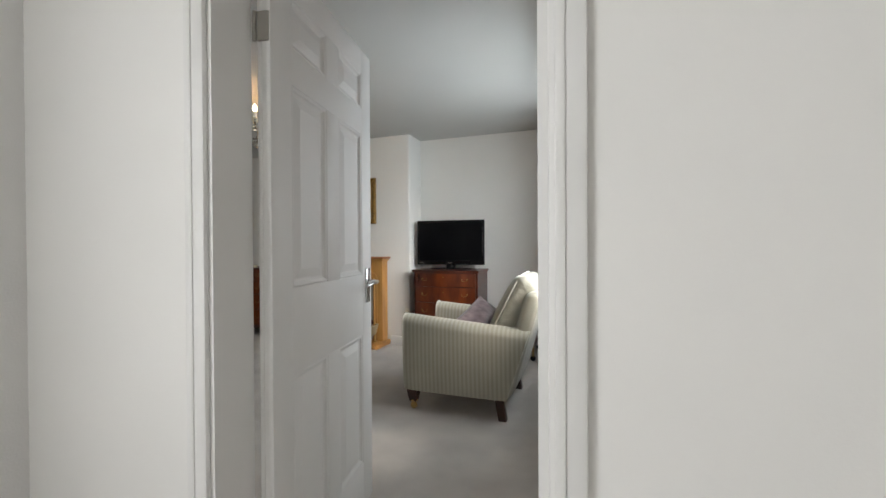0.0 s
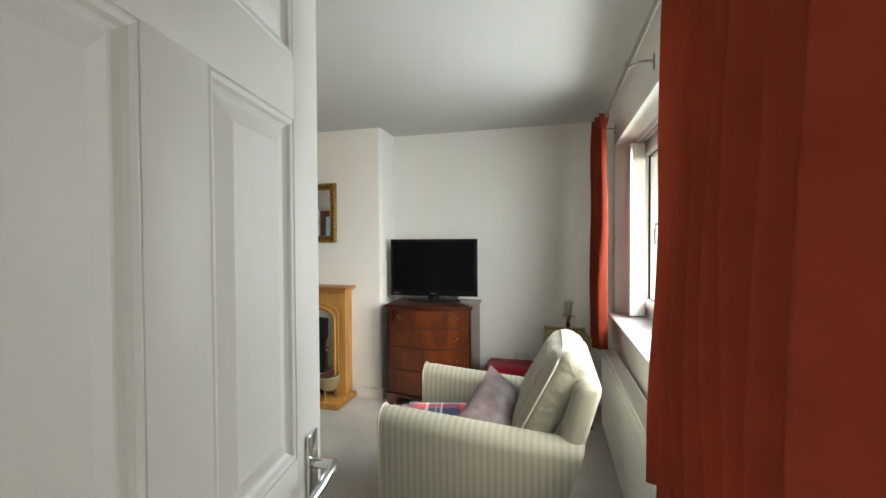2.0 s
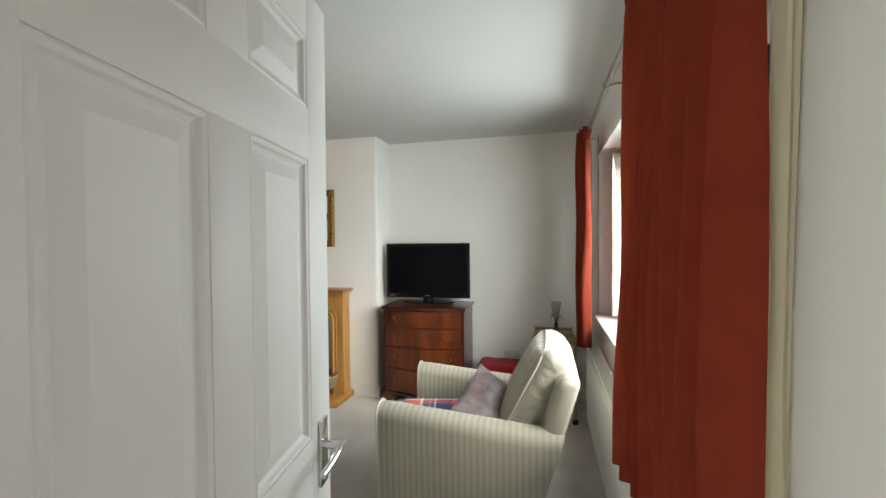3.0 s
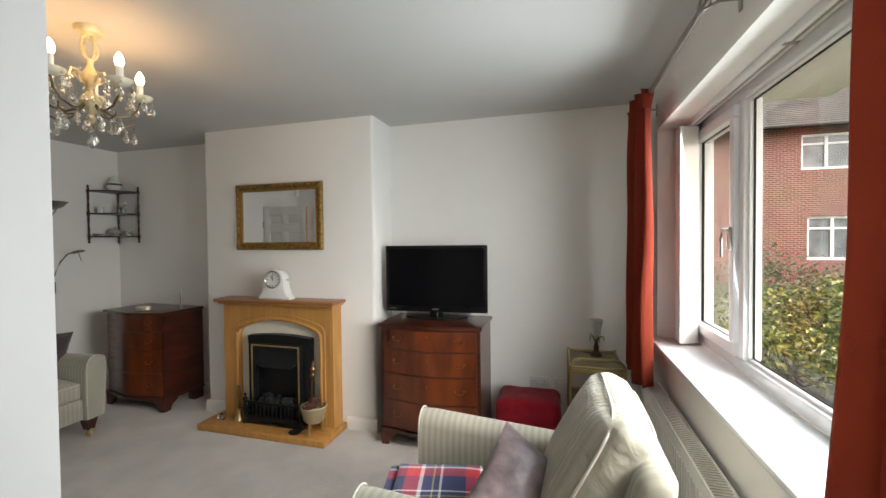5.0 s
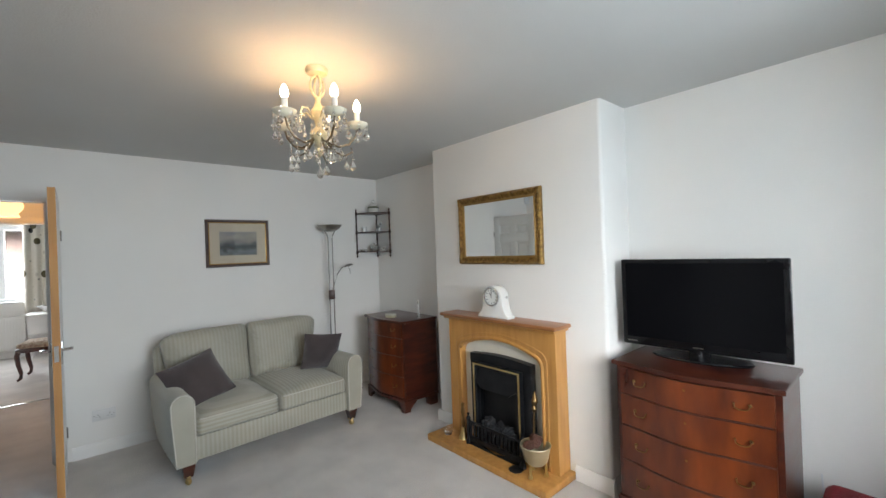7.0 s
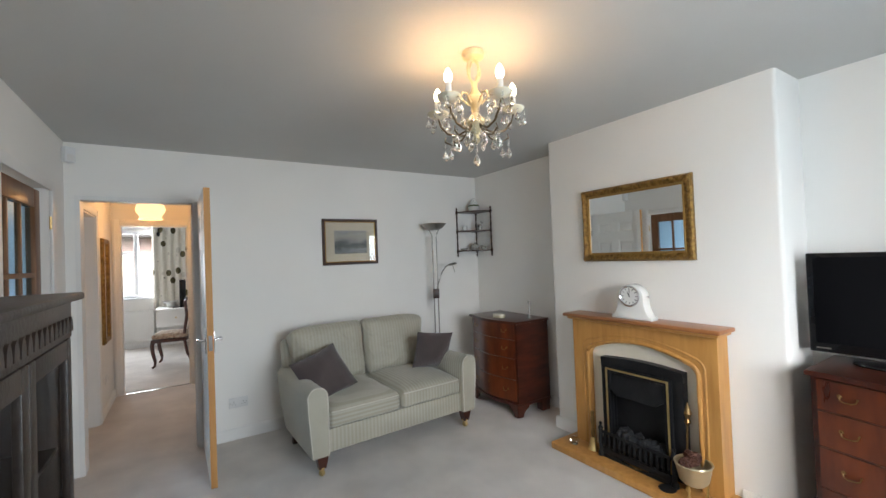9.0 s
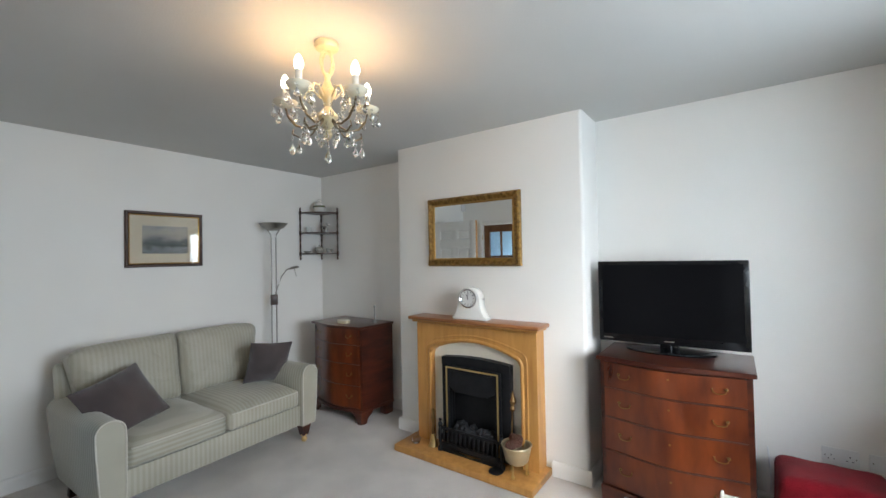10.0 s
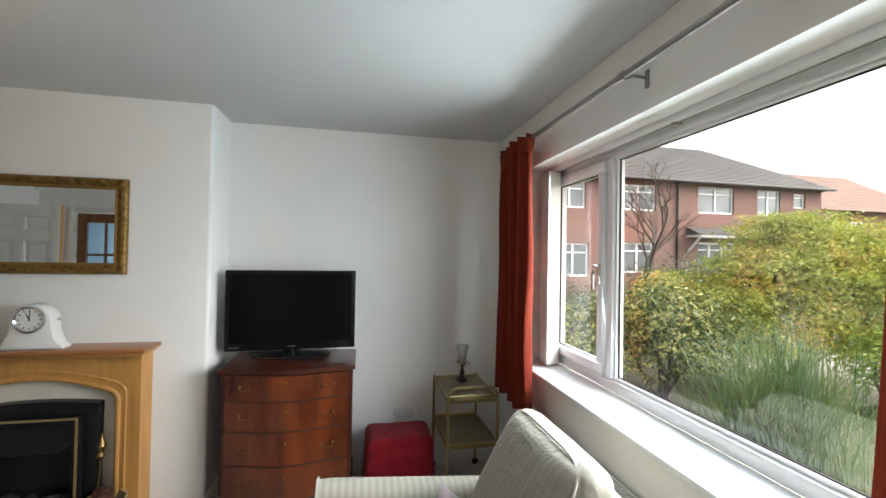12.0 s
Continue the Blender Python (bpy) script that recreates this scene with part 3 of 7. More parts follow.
bar("window_frame", 1.802, 4.258, 0.872, 0.930)
bar("window_frame", 1.802, 4.258, 2.035, 2.083)
bar("window_frame", 1.802, 1.855, 0.930, 2.035)
bar("window_frame", 4.225, 4.258, 0.930, 2.035)
bar("mullion", 3.605, 3.655, 0.930, 2.035)
bar("mullion", 2.345, 2.395, 0.930, 2.035)
for y0, y1, hy, sgn in ((3.659, 4.222, 3.684, 1), (1.858, 2.341, 2.316, -1)):
    sash = bar("casement", y0, y1, 0.935, 0.99, 0.172, 0.252)
    for q in ((y0, y1, 1.975, 2.030), (y0, y0 + 0.05, 0.99, 1.975), (y1 - 0.05, y1, 0.99, 1.975)):
        part("sash_bar", box((0.172, q[0], q[2]), (0.252, q[1], q[3]), 0.007), UPVC, sash)
    for q in ((y0 + 0.049, y0 + 0.053, 0.989, 1.976), (y1 - 0.053, y1 - 0.049, 0.989, 1.976), (y0 + 0.053, y1 - 0.053, 0.989, 0.993), (y0 + 0.053, y1 - 0.053, 1.972, 1.976)):
        part("seal", box((0.204, q[0], q[2]), (0.217, q[1], q[3])), IRON, sash)
    pn = part("pane", box((0.208, y0 + 0.045, 0.985), (0.212, y1 - 0.045, 1.98)), PANE, sash)
    pn.visible_shadow = False
    hb = box((0.158, hy - 0.012, 1.40), (0.173, hy + 0.012, 1.50), 0.004)
    tube(hb, [(0.159, hy, 1.49), (0.139, hy, 1.49), (0.134, hy, 1.45), (0.137, hy + sgn * 0.004, 1.37)], 0.009, 10, 0.7)
    part("window_handle", hb, STEEL, sash, "grey metal window handle")
pn = part("pane", box((0.228, 2.39, 0.925), (0.232, 3.61, 2.04)), PANE, win)
pn.visible_shadow = False
for q in ((2.395, 3.605, 0.930, 0.944), (2.395, 3.605, 2.022, 2.035), (2.395, 2.408, 0.944, 2.022), (3.592, 3.605, 0.944, 2.022)):
    part("glazing_bead", box((0.206, q[0], q[2]), (0.227, q[1], q[3]), 0.004), UPVC, win)
for q in ((2.408, 3.592, 0.944, 0.948), (2.408, 3.592, 2.018, 2.022), (3.588, 3.592, 0.948, 2.018), (2.408, 2.412, 0.948, 2.018)):
    part("seal", box((0.220, q[0], q[2]), (0.2275, q[1], q[3])), IRON, win)
part("window_sill", box((-0.045, 1.755, 0.846), (0.20, 4.259, 0.8715), 0.007), UPVC, win, "white glossy window board")
bd = thing("vertical_blind", "white vertical blind drawn back into a stack at the reveal", "blind")
part("head_rail", box((0.118, 1.82, 2.052), (0.152, 4.24, 2.0845), 0.004), UPVC, bd)
part("track_slot", box((0.131, 1.83, 2.0495), (0.139, 4.23, 2.0525)), STEEL, bd, "grey slot under the rail")
part("end_clip", box((0.114, 3.12, 2.048), (0.156, 3.14, 2.0515), 0.001), STEEL, bd)
slat = part("slat", box((-0.053, -0.001, 0.0), (0.053, 0.001, 1.165), 0.0008, 1, pose(0.117, 4.075, 0.884, 0, 0, 22)), RADI, bd)
for k in range(1, 15):
    same_part("slat", slat, bd, pose(0, k * 0.0068, 0.0))
part("bead_chain", tube(bmesh.new(), [(0.07, 4.068, 0.898), (0.13, 4.09, 0.896), (0.16, 4.16, 0.898)], 0.003, 6), UPVC, bd)


# ---- living room: curtains, rail, radiator ----
def thicken(ob, t):
    md = ob.modifiers.new("thickness", "SOLIDIFY")
    md.thickness, md.offset = t, 0
    return ob


def curtain(name, y0, y1, x_mid, hem, top, folds, label, seed, amp=0.045, tie=0.0, back=None, drift=0.0, gather=0.0):
    c = thing(name, label, "curtain", pose(0, 0, 0), "pair of terracotta curtains")
    ny, nz = folds * 16, 28
    co, faces = [], []
    for j in range(nz + 1):
        f = j / nz
        z = hem + (top - hem) * f
        for i in range(ny + 1):
            u = i / ny
            g = u + 0.006 * math.sin(5 * f + seed)
            ph = 2 * math.pi * folds * (u + 0.022 * math.sin(9 * u + seed) + 0.008 * math.sin(6 * f + seed * 2))
            a = amp * (1 - 0.35 * f ** 3) * (0.8 + 0.5 * noise.noise(Vector((u * 3, seed, f * 1.5))))
            w = 1 - tie * f ** 0.8
            y = (y0 + y1) / 2 + (g - 0.5) * (y1 - y0) * w + 0.06 * a * math.sin(2 * ph + 0.6) + gather * (1 - f) ** 2 * (1 - u)
            x = x_mid + drift * (u - 0.3) * (1 - 0.6 * f) + a * (math.sin(ph) + 0.28 * math.sin(2 * ph + 1.1 + 3 * u)) * 0.9 + 0.014 * noise.noise(Vector((u * 9, f * 3, seed + 4)))
            if f > 0.93:
                x += 0.020 * math.sin(ph * 2) * (f - 0.93) / 0.07
            co.append((x, y, z + (0.010 * math.sin(ph + 1) if j == 0 else 0)))
    for j in range(nz):
        for i in range(ny):
            k = j * (ny + 1) + i
            faces.append((k, k + ny + 1, k + ny + 2, k + 1))
    me = bpy.data.meshes.new("cloth")
    me.from_pydata(co, [], faces)
    me.materials.append(CURTAIN)
    me.materials.append(back or LINING)
    me.shade_smooth()
    ob = new("cloth", me)
    ob.parent = c
    md = ob.modifiers.new("lining", "SOLIDIFY")
    md.thickness, md.offset, md.material_offset = 0.0012, -1, 1
    t = bmesh.new()
    bx(t, (x_mid - 0.022, y0 + (y1 - y0) * tie / 2 - 0.004, top - 0.10), (x_mid + 0.022, y1 - (y1 - y0) * tie / 2 + 0.004, top - 0.02), 0.01)
    part("heading_tape", t, CURTAIN, c)
    if back is None:
        # the lining shows where the leading edge turns back to the wall
        t = bmesh.new()
        cols = []
        for i in range(9):
            u = i / 8
            cols.append([t.verts.new((x_mid + 0.062 + 0.038 * u, y0 + 0.07 + 0.010 * math.sin(2.6 * math.pi * u + 0.12 * k) + 0.006 * math.sin(0.5 * k) - 0.02 * k / 12, hem + 0.012 + (top - hem - 0.09) * k / 12)) for k in range(13)])
        for p, q in zip(cols, cols[1:]):
            for k in range(12):
                t.faces.new((p[k], q[k], q[k + 1], p[k + 1]))
        thicken(part("lining_return", t, LINING, c, "cream lining turned back at the edge"), 0.003)
    return c


curtain("curtain", 1.655, 2.34, -0.115, 0.735, 2.215, 8, "long terracotta red curtain with cream lining, drawn aside", 1, 0.044, 0.06, None, -0.08, 0.05)
curtain("curtain", 3.86, 4.37, -0.125, 0.69, 2.215, 4, "narrow terracotta red curtain gathered beside the window", 5, 0.06, 0.16, CURTAIN)
pole = thing("curtain_pole", "slim dark metal curtain pole on wall brackets", "curtain pole")
part("rod", tube(bmesh.new(), [(-0.105, 1.52, 2.2), (-0.105, 2.8, 2.2), (-0.105, 4.36, 2.2)], 0.0125, 14), STEEL, pole)
for y, s in ((1.52, -1), (4.36, 1)):
    part("finial", lathe(bmesh.new(), [(0.013, 0), (0.02, 0.006), (0.02, 0.014), (0.012, 0.02), (0.021, 0.036), (0.018, 0.05), (0, 0.056)], 14, Matrix.Translation((-0.105, y, 2.2)) @ pose(0, 0, 0, -90 * s)), STEEL, pole)
for y in (1.60, 3.12, 4.26):
    b = tube(bmesh.new(), [(0.0, y, 2.205), (-0.06, y, 2.207), (-0.105, y, 2.186)], 0.006, 8)
    bx(b, (-0.006, y - 0.012, 2.165), (-0.0005, y + 0.012, 2.235), 0.003)
    lathe(b, [(0.018, -0.012), (0.018, 0.012)], 14, Matrix.Translation((-0.105, y, 2.2)) @ pose(0, 0, 0, 90))
    part("bracket", b, STEEL, pole)

rad = thing("radiator", "long white panel radiator below the window", "radiator")
b = bmesh.new()
for x0, x1 in ((-0.108, -0.094), (-0.048, -0.034)):
    bx(b, (x0, 2.06, 0.13), (x1, 4.06, 0.645), 0.005)
part("panel", b, RADI, rad)
flute = part("flute", box((-0.1125, 0, 0.17), (-0.107, 0.017, 0.61), 0.002, 1, pose(0, 2.09, 0)), RADI, rad)
for k in range(1, 58):
    same_part("flute", flute, rad, pose(0, k * 0.034, 0))
b = bmesh.new()
for x in (-0.108, -0.036):
    bx(b, (x, 2.06, 0.6455), (x + 0.008, 4.06, 0.662), 0.002)
for k in range(118):
    y = 2.07 + k * 0.0168
    bx(b, (-0.1, y, 0.652), (-0.036, y + 0.006, 0.657))
part("top_grille", b, RADI, rad)
part("end_cover", box((-0.110, 2.048, 0.14), (-0.032, 2.059, 0.66), 0.004), RADI, rad)
part("end_cover", box((-0.110, 4.061, 0.14), (-0.032, 4.072, 0.66), 0.004), RADI, rad)
part("pipe", tube(bmesh.new(), [(-0.06, 2.03, 0.0), (-0.06, 2.03, 0.165), (-0.06, 2.05, 0.165)], 0.008, 10), RADI, rad)
part("valve", lathe(bmesh.new(), [(0.018, 0), (0.022, 0.01), (0.022, 0.05), (0.015, 0.06), (0, 0.062)], 14, pose(-0.06, 2.03, 0.165)), UPVC, rad)
part("hanging_bracket", box((-0.034, 2.2, 0.2), (-0.0005, 2.23, 0.6)), RADI, rad)
part("hanging_bracket", box((-0.034, 3.9, 0.2), (-0.0005, 3.93, 0.6)), RADI, rad)


def wall_plate(name, m, w, h, kind, label):
    """A plastic plate; x along the wall, y out of it."""
    p = thing(name, label, "switch" if kind == "switch" else "socket", m)
    part("plate", box((-w / 2, 0, -h / 2), (w / 2, 0.009, h / 2), 0.004), SWITCH, p)
    for s in (-1, 1):
        part("screw", lathe(bmesh.new(), [(0.0035, 0), (0.0035, 0.001), (0, 0.0012)], 10, Matrix.Translation((s * (0.030 if w < 0.1 else 0.060), 0.009, 0)) @ pose(0, 0, 0, -90)), STEEL, p)
    if kind == "switch":
        part("rocker", box((-0.006, 0.009, -0.010), (0.006, 0.0135, 0.010), 0.002, m=pose(0, 0, 0, 6)), SWITCH, p)
    else:
        for s in (-1, 1):
            part("rocker", box((s * 0.028 - 0.005, 0.009, 0.016), (s * 0.028 + 0.005, 0.013, 0.032), 0.002), SWITCH, p)
            b = bmesh.new()
            for dx, dz, ww, hh in ((0, 0.006, 0.004, 0.008), (-0.011, -0.014, 0.006, 0.004), (0.011, -0.014, 0.006, 0.004)):
                bx(b, (s * 0.036 + dx - ww / 2, 0.0085, dz - hh / 2), (s * 0.036 + dx + ww / 2, 0.0094, dz + hh / 2))
            part("pin_holes", b, IRON, p)
    return p


wall_plate("light_switch", pose(0, 1.30, 1.325, 0, 0, 90), 0.086, 0.086, "switch", "square white plastic light switch on the wall")
wall_plate("wall_socket", pose(-4.955, 2.145, 0.305, 0, 0, -90), 0.146, 0.086, "socket", "white double socket on the wall beside the sofa")
wall_plate("wall_socket", pose(-0.70, 4.75, 0.375, 0, 0, 180), 0.146, 0.086, "socket", "white double socket on the wall behind the footstool")
wall_plate("aerial_socket", pose(-0.55, 4.75, 0.375, 0, 0, 180), 0.086, 0.086, "switch", "small white aerial outlet on the wall")
pir = thing("alarm_sensor", "small white alarm sensor high in the corner", "sensor", pose(-4.925, 1.10, 2.30, 0, 0, -45))
part("housing", box((-0.035, -0.02, -0.055), (0.035, 0.03, 0.055), 0.008), UPVC, pir)
part("lens", box((-0.024, 0.029, -0.045), (0.024, 0.034, 0.0), 0.004), SWITCH, pir)


# ---- upholstery ----
def rolled_arm(length, front_h, back_h, thick, roll, base, s):
    """A scroll arm. It runs along x from 0 (front) to length; s=+1 rolls towards +y."""
    t = bmesh.new()
    n, secs = 18, 14
    rows = []
    for i in range(secs + 1):
        u = i / secs
        h = front_h + (back_h - front_h) * u
        pts = [(0.0, base)]
        pts.append((0.0, base + 0.08))
        pts.append((0.0, h - roll * 1.5))
        for k in range(n + 1):
            a = math.pi * (1.0 - k / n)
            cx, cz = roll + 0.012, h - roll
            pts.append((cx + roll * math.cos(a) * 1.02, cz + roll * math.sin(a)))
        pts.append((thick + 0.001, h - roll * 1.7))
        pts.append((thick - 0.006, base + 0.16))
        pts.append((thick - 0.022, base))
        bulge = 0.004 * math.sin(math.pi * u)
        edge = min(u, 1 - u)
        sh = 1 - 0.05 * max(0, 1 - edge * 16)
        row = [t.verts.new((u * length, s * (thick / 2 + (y - thick / 2) * sh + bulge * (1 if y > thick / 2 else -1)), base + (z - base) * (1 - 0.01 * max(0, 1 - edge * 16)))) for y, z in pts]
        rows.append(row)
    for p, q in zip(rows, rows[1:]):
        for k in range(len(p)):
            j = (k + 1) % len(p)
            t.faces.new((p[k], p[j], q[j], q[k]))
    t.faces.new(rows[0])
    t.faces.new(rows[-1][::-1])
    return t


def castor_leg(parent, x, y, h, front, sx=1, sy=1):
    b = bmesh.new()
    if front:
        lathe(b, [(0.056, h + 0.02), (0.055, h - 0.005), (0.035, 0.062), (0.033, 0.056)][::-1], 4, Matrix.Translation((x, y, 0)) @ pose(0, 0, 0, 0, 0, 45))
        leg = part("leg", b, MAHOG, parent, "turned-in mahogany leg")
        c = lathe(bmesh.new(), [(0.0, 0.068), (0.026, 0.068), (0.028, 0.056), (0.016, 0.050), (0.014, 0.03)][::-1], 14, pose(x, y, 0))
        lathe(c, [(0.0, -0.013), (0.016, -0.013), (0.023, -0.006), (0.023, 0.006), (0.016, 0.013), (0, 0.013)], 16, Matrix.Translation((x, y, 0.023)) @ pose(0, 0, 0, 90, 0, 30))
        part("castor", c, BRASS, leg, "small brass castor")
    else:
        bx(b, (x - 0.026, y - 0.026, 0), (x + 0.026, y + 0.026, h + 0.02), 0.004)
        for v in b.verts:
            if v.co.z < 0.03:
                v.co.x += 0.03 * sx
        part("leg", b, MAHOG_DARK, parent, "dark square raked back leg")


def settee(name, label, category, m, width, depth, seats, arm_h=0.61, arm_hb=0.57, seat_h=0.43, back_h=0.84, base=0.14, back_cushions=True, leg_in=0.085, turned_pad=None):
    """Front edge at x=0, back at x=depth, width along y."""
    s = thing(name, label, category, m)
    aw = 0.155
    part("seat_base", box((0.055, aw - 0.03, base), (depth - 0.20, width - aw + 0.03, 0.30), 0.02), FAB_Y, s)
    part("front_rail", box((0.035, aw - 0.008, base), (0.085, width - aw + 0.008, 0.305), 0.012), FAB_Y, s)
    for y, sg in ((aw, -1), (width - aw, 1)):
        t = rolled_arm(depth - 0.225, arm_h, arm_hb, aw - 0.01, 0.066, base, sg)
        for v in t.verts:
            v.co.x += 0.15 * (v.co.x / (depth - 0.225)) ** 2 * (v.co.z - base) / (arm_hb - base)
        bmesh.ops.translate(t, verts=t.verts, vec=(0, y, 0))
        arm = part("arm", t, FAB_X, s, "", 50)
        pts = []
        for k in range(15):
            a = math.pi * (1.0 - k / 14)
            pts.append((-0.002, y + sg * (0.078 + 0.068 * math.cos(a)), arm_h - 0.067 + 0.068 * math.sin(a)))
        pts = [(-0.002, y + sg * 0.008, base + 0.01), (-0.002, y + sg * 0.008, arm_h - 0.12)] + pts + [(-0.002, y + sg * 0.142, arm_h - 0.17), (-0.002, y + sg * 0.122, base + 0.01)]
        part("piping", tube(bmesh.new(), pts, 0.0045, 6), PIPING, arm, "cream piping cord")
    # sloping back
    t = bmesh.new()
    bx(t, (-0.05, 0.05, base), (0.055, width - 0.05, back_h), 0.045, 4)
    for v in t.verts:
        f = (v.co.z - base) / (back_h - base)
        v.co.x += depth - 0.255 + 0.20 * f
        v.co.z += 0.02 * math.sin(math.pi * v.co.y / width) * f
    part("backrest", t, FAB_Y, s)
    wseat = (width - 2 * aw) / seats
    for k in range(seats):
        y0 = aw + k * wseat + 0.004
        t = seat_pad(bmesh.new(), (0.02, y0, 0.302), (depth - 0.20, y0 + wseat - 0.008, seat_h), 0.035, 0.035, 14, seed=k)
        pad = part("seat_cushion", t, FAB_Z if k == turned_pad else FAB_Y, s, "", 60)
        z = seat_h - 0.018
        part("piping", tube(bmesh.new(), [(0.024, y0 + 0.02, z), (0.0185, y0 + 0.06, z), (0.0185, y0 + wseat - 0.07, z), (0.024, y0 + wseat - 0.028, z)], 0.0045, 6), PIPING, pad)
        if back_cushions:
            bt = seat_pad(bmesh.new(), (-wseat / 2 + 0.004, -0.24, -0.09), (wseat / 2 - 0.004, 0.25, 0.07), 0.045, 0.05, 14, seed=k + 5)
            out = 1 if k == 0 else -1
            for v in bt.verts:
                f = (v.co.y + 0.24) / 0.49
                o = max(0.0, v.co.x * out / (wseat / 2))
                v.co.x += out * 0.085 * f * o
                v.co.y -= 0.045 * f * o ** 4
                v.co.z -= 0.02 * (1 - f) * (1 - abs(2 * f - 1))
            mm = Matrix.Translation((depth - 0.225, y0 + wseat / 2, seat_h + 0.235)) @ pose(0, 0, 0, 0, 0, -90) @ pose(0, 0, 0, 79)
            bmesh.ops.transform(bt, matrix=mm, verts=bt.verts)
            part("back_cushion", bt, FAB_BACK, s, "", 60)
    for y in (leg_in, width - leg_in):
        castor_leg(s, 0.048, y, base, True)
        castor_leg(s, depth - 0.285, y, base, False, 1)
    return s


# sofa faces +x, so its front edge looks into the room
settee("sofa", "two-seat silver striped sofa with scroll arms against the wall", "sofa", pose(-3.935, 3.905, 0, 0, 0, 182.7), 1.46, 0.95, 2, arm_h=0.615, arm_hb=0.60, seat_h=0.44, back_h=0.81, base=0.145, leg_in=0.105, turned_pad=1)
ac = settee("armchair", "cream striped armchair with scroll arms and loose back cushion", "armchair", pose(-1.175, 2.70, 0), 0.80, 0.93, 1, arm_h=0.665, arm_hb=0.60, seat_h=0.44, back_h=0.83, base=0.145, back_cushions=False)
bt = seat_pad(bmesh.new(), (-0.265, -0.255, -0.075), (0.265, 0.255, 0.075), 0.045, 0.06, 18, seed=11)
mm = Matrix.Translation((0.725, 0.40, 0.69)) @ pose(0, 0, 0, 0, 0, -90) @ pose(0, 0, 0, 63)
bmesh.ops.transform(bt, matrix=mm, verts=bt.verts)
bc = part("back_cushion", bt, FAB_BACK, ac, "", 60)
for zz in (-0.062, 0.066):
    ring = []
    for k in range(41):
        a = 2 * math.pi * k / 40
        c, sn = math.cos(a), math.sin(a)
        sx = 0.253 * (abs(c) ** 0.35) * (1 if c > 0 else -1)
        sy = 0.243 * (abs(sn) ** 0.35) * (1 if sn > 0 else -1)
        ring.append(mm @ Vector((sx, sy, zz)))
    part("piping", tube(bmesh.new(), ring, 0.005, 6), PIPING, bc, "cream piping cord")


def loose_cushion(name, label, m, w, h, t, material, seed):
    c = thing(name, label, "cushion", m)
    part("cover", pillow(bmesh.new(), w, h, t, 18, None, 0.10, seed), material, c, "", 70)
    return c


loose_cushion("scatter_cushion", "dark brown square cushion tipped on one corner on the sofa", pose(-4.24, 2.68, 0.60, -34, -12, 112), 0.42, 0.38, 0.15, BROWN, 1)
loose_cushion("scatter_cushion", "dark brown square cushion upright against the sofa arm", pose(-4.27, 3.67, 0.625, -18, -6, -105), 0.33, 0.36, 0.13, BROWN, 2)
loose_cushion("satin_cushion", "shiny mauve satin cushion leaning in the armchair", pose(-0.665, 2.98, 0.555, -50, -22, 72), 0.45, 0.38, 0.14, SATIN, 3)
pl = thing("plaid_blanket", "folded red and navy tartan blanket on the armchair seat", "blanket", pose(-0.985, 3.06, 0.455, 0, 0, 12))
for k in range(3):
    t = seat_pad(bmesh.new(), (-0.20 + 0.006 * k, -0.19 + 0.004 * k, 0.014 * k + 0.012), (0.17 - 0.005 * k, 0.19, 0.014 * k + 0.027), 0.006, 0.006, 12, seed=k)
    part("fold", t, PLAID, pl, "", 60)
b = bmesh.new()
for k in range(16):
    y = -0.18 + k * 0.024
    tube(b, [(-0.222, y, -0.085), (-0.224, y + 0.004 * math.sin(k), -0.12), (-0.226, y + 0.008 * math.sin(3 * k), -0.155)], 0.006, 5, 0.6)
part("fringe", b, BLACK, pl, "dark knotted fringe")
part("hanging_flap", seat_pad(bmesh.new(), (-0.228, -0.19, -0.09), (-0.212, 0.19, 0.042), 0.0, 0.007, 10, seed=9), PLAID, pl, "", 60)
part("turned_edge", seat_pad(bmesh.new(), (-0.226, -0.189, 0.026), (-0.19, 0.189, 0.044), 0.0, 0.008, 10, seed=10), PLAID, pl, "", 60)


# ---- serpentine chests ----
def serpentine(x, w, bow):
    u = x / (w / 2)
    return -bow * (0.55 + 0.45 * math.cos(math.pi * u)) if abs(u) < 1 else -bow * 0.1


def bowed_slab(w, depth, z0, z1, bow, over=0.0, n=28, bev=0.0):
    """A slab with a bowed front; front towards -y, back at y=0."""
    t = bmesh.new()
    prof = [(-w / 2 - over + (w + 2 * over) * i / n) for i in range(n + 1)]
    pts = [(x, -depth - over + serpentine(x, w + 2 * over, bow)) for x in prof] + [(w / 2 + over, 0), (-w / 2 - over, 0)]
    lo = [t.verts.new((x, y, z0)) for x, y in pts]
    hi = [t.verts.new((x, y, z1)) for x, y in pts]
    t.faces.new(lo[::-1])
    t.faces.new(hi)
    for k in range(len(pts)):
        j = (k + 1) % len(pts)
        t.faces.new((lo[k], lo[j], hi[j], hi[k]))
    if bev:
        es = [e for e in t.edges if abs(e.verts[0].co.z - e.verts[1].co.z) < 1e-6]
        bmesh.ops.bevel(t, geom=es, offset=bev, segments=2, profile=0.5, affect="EDGES")
    return t


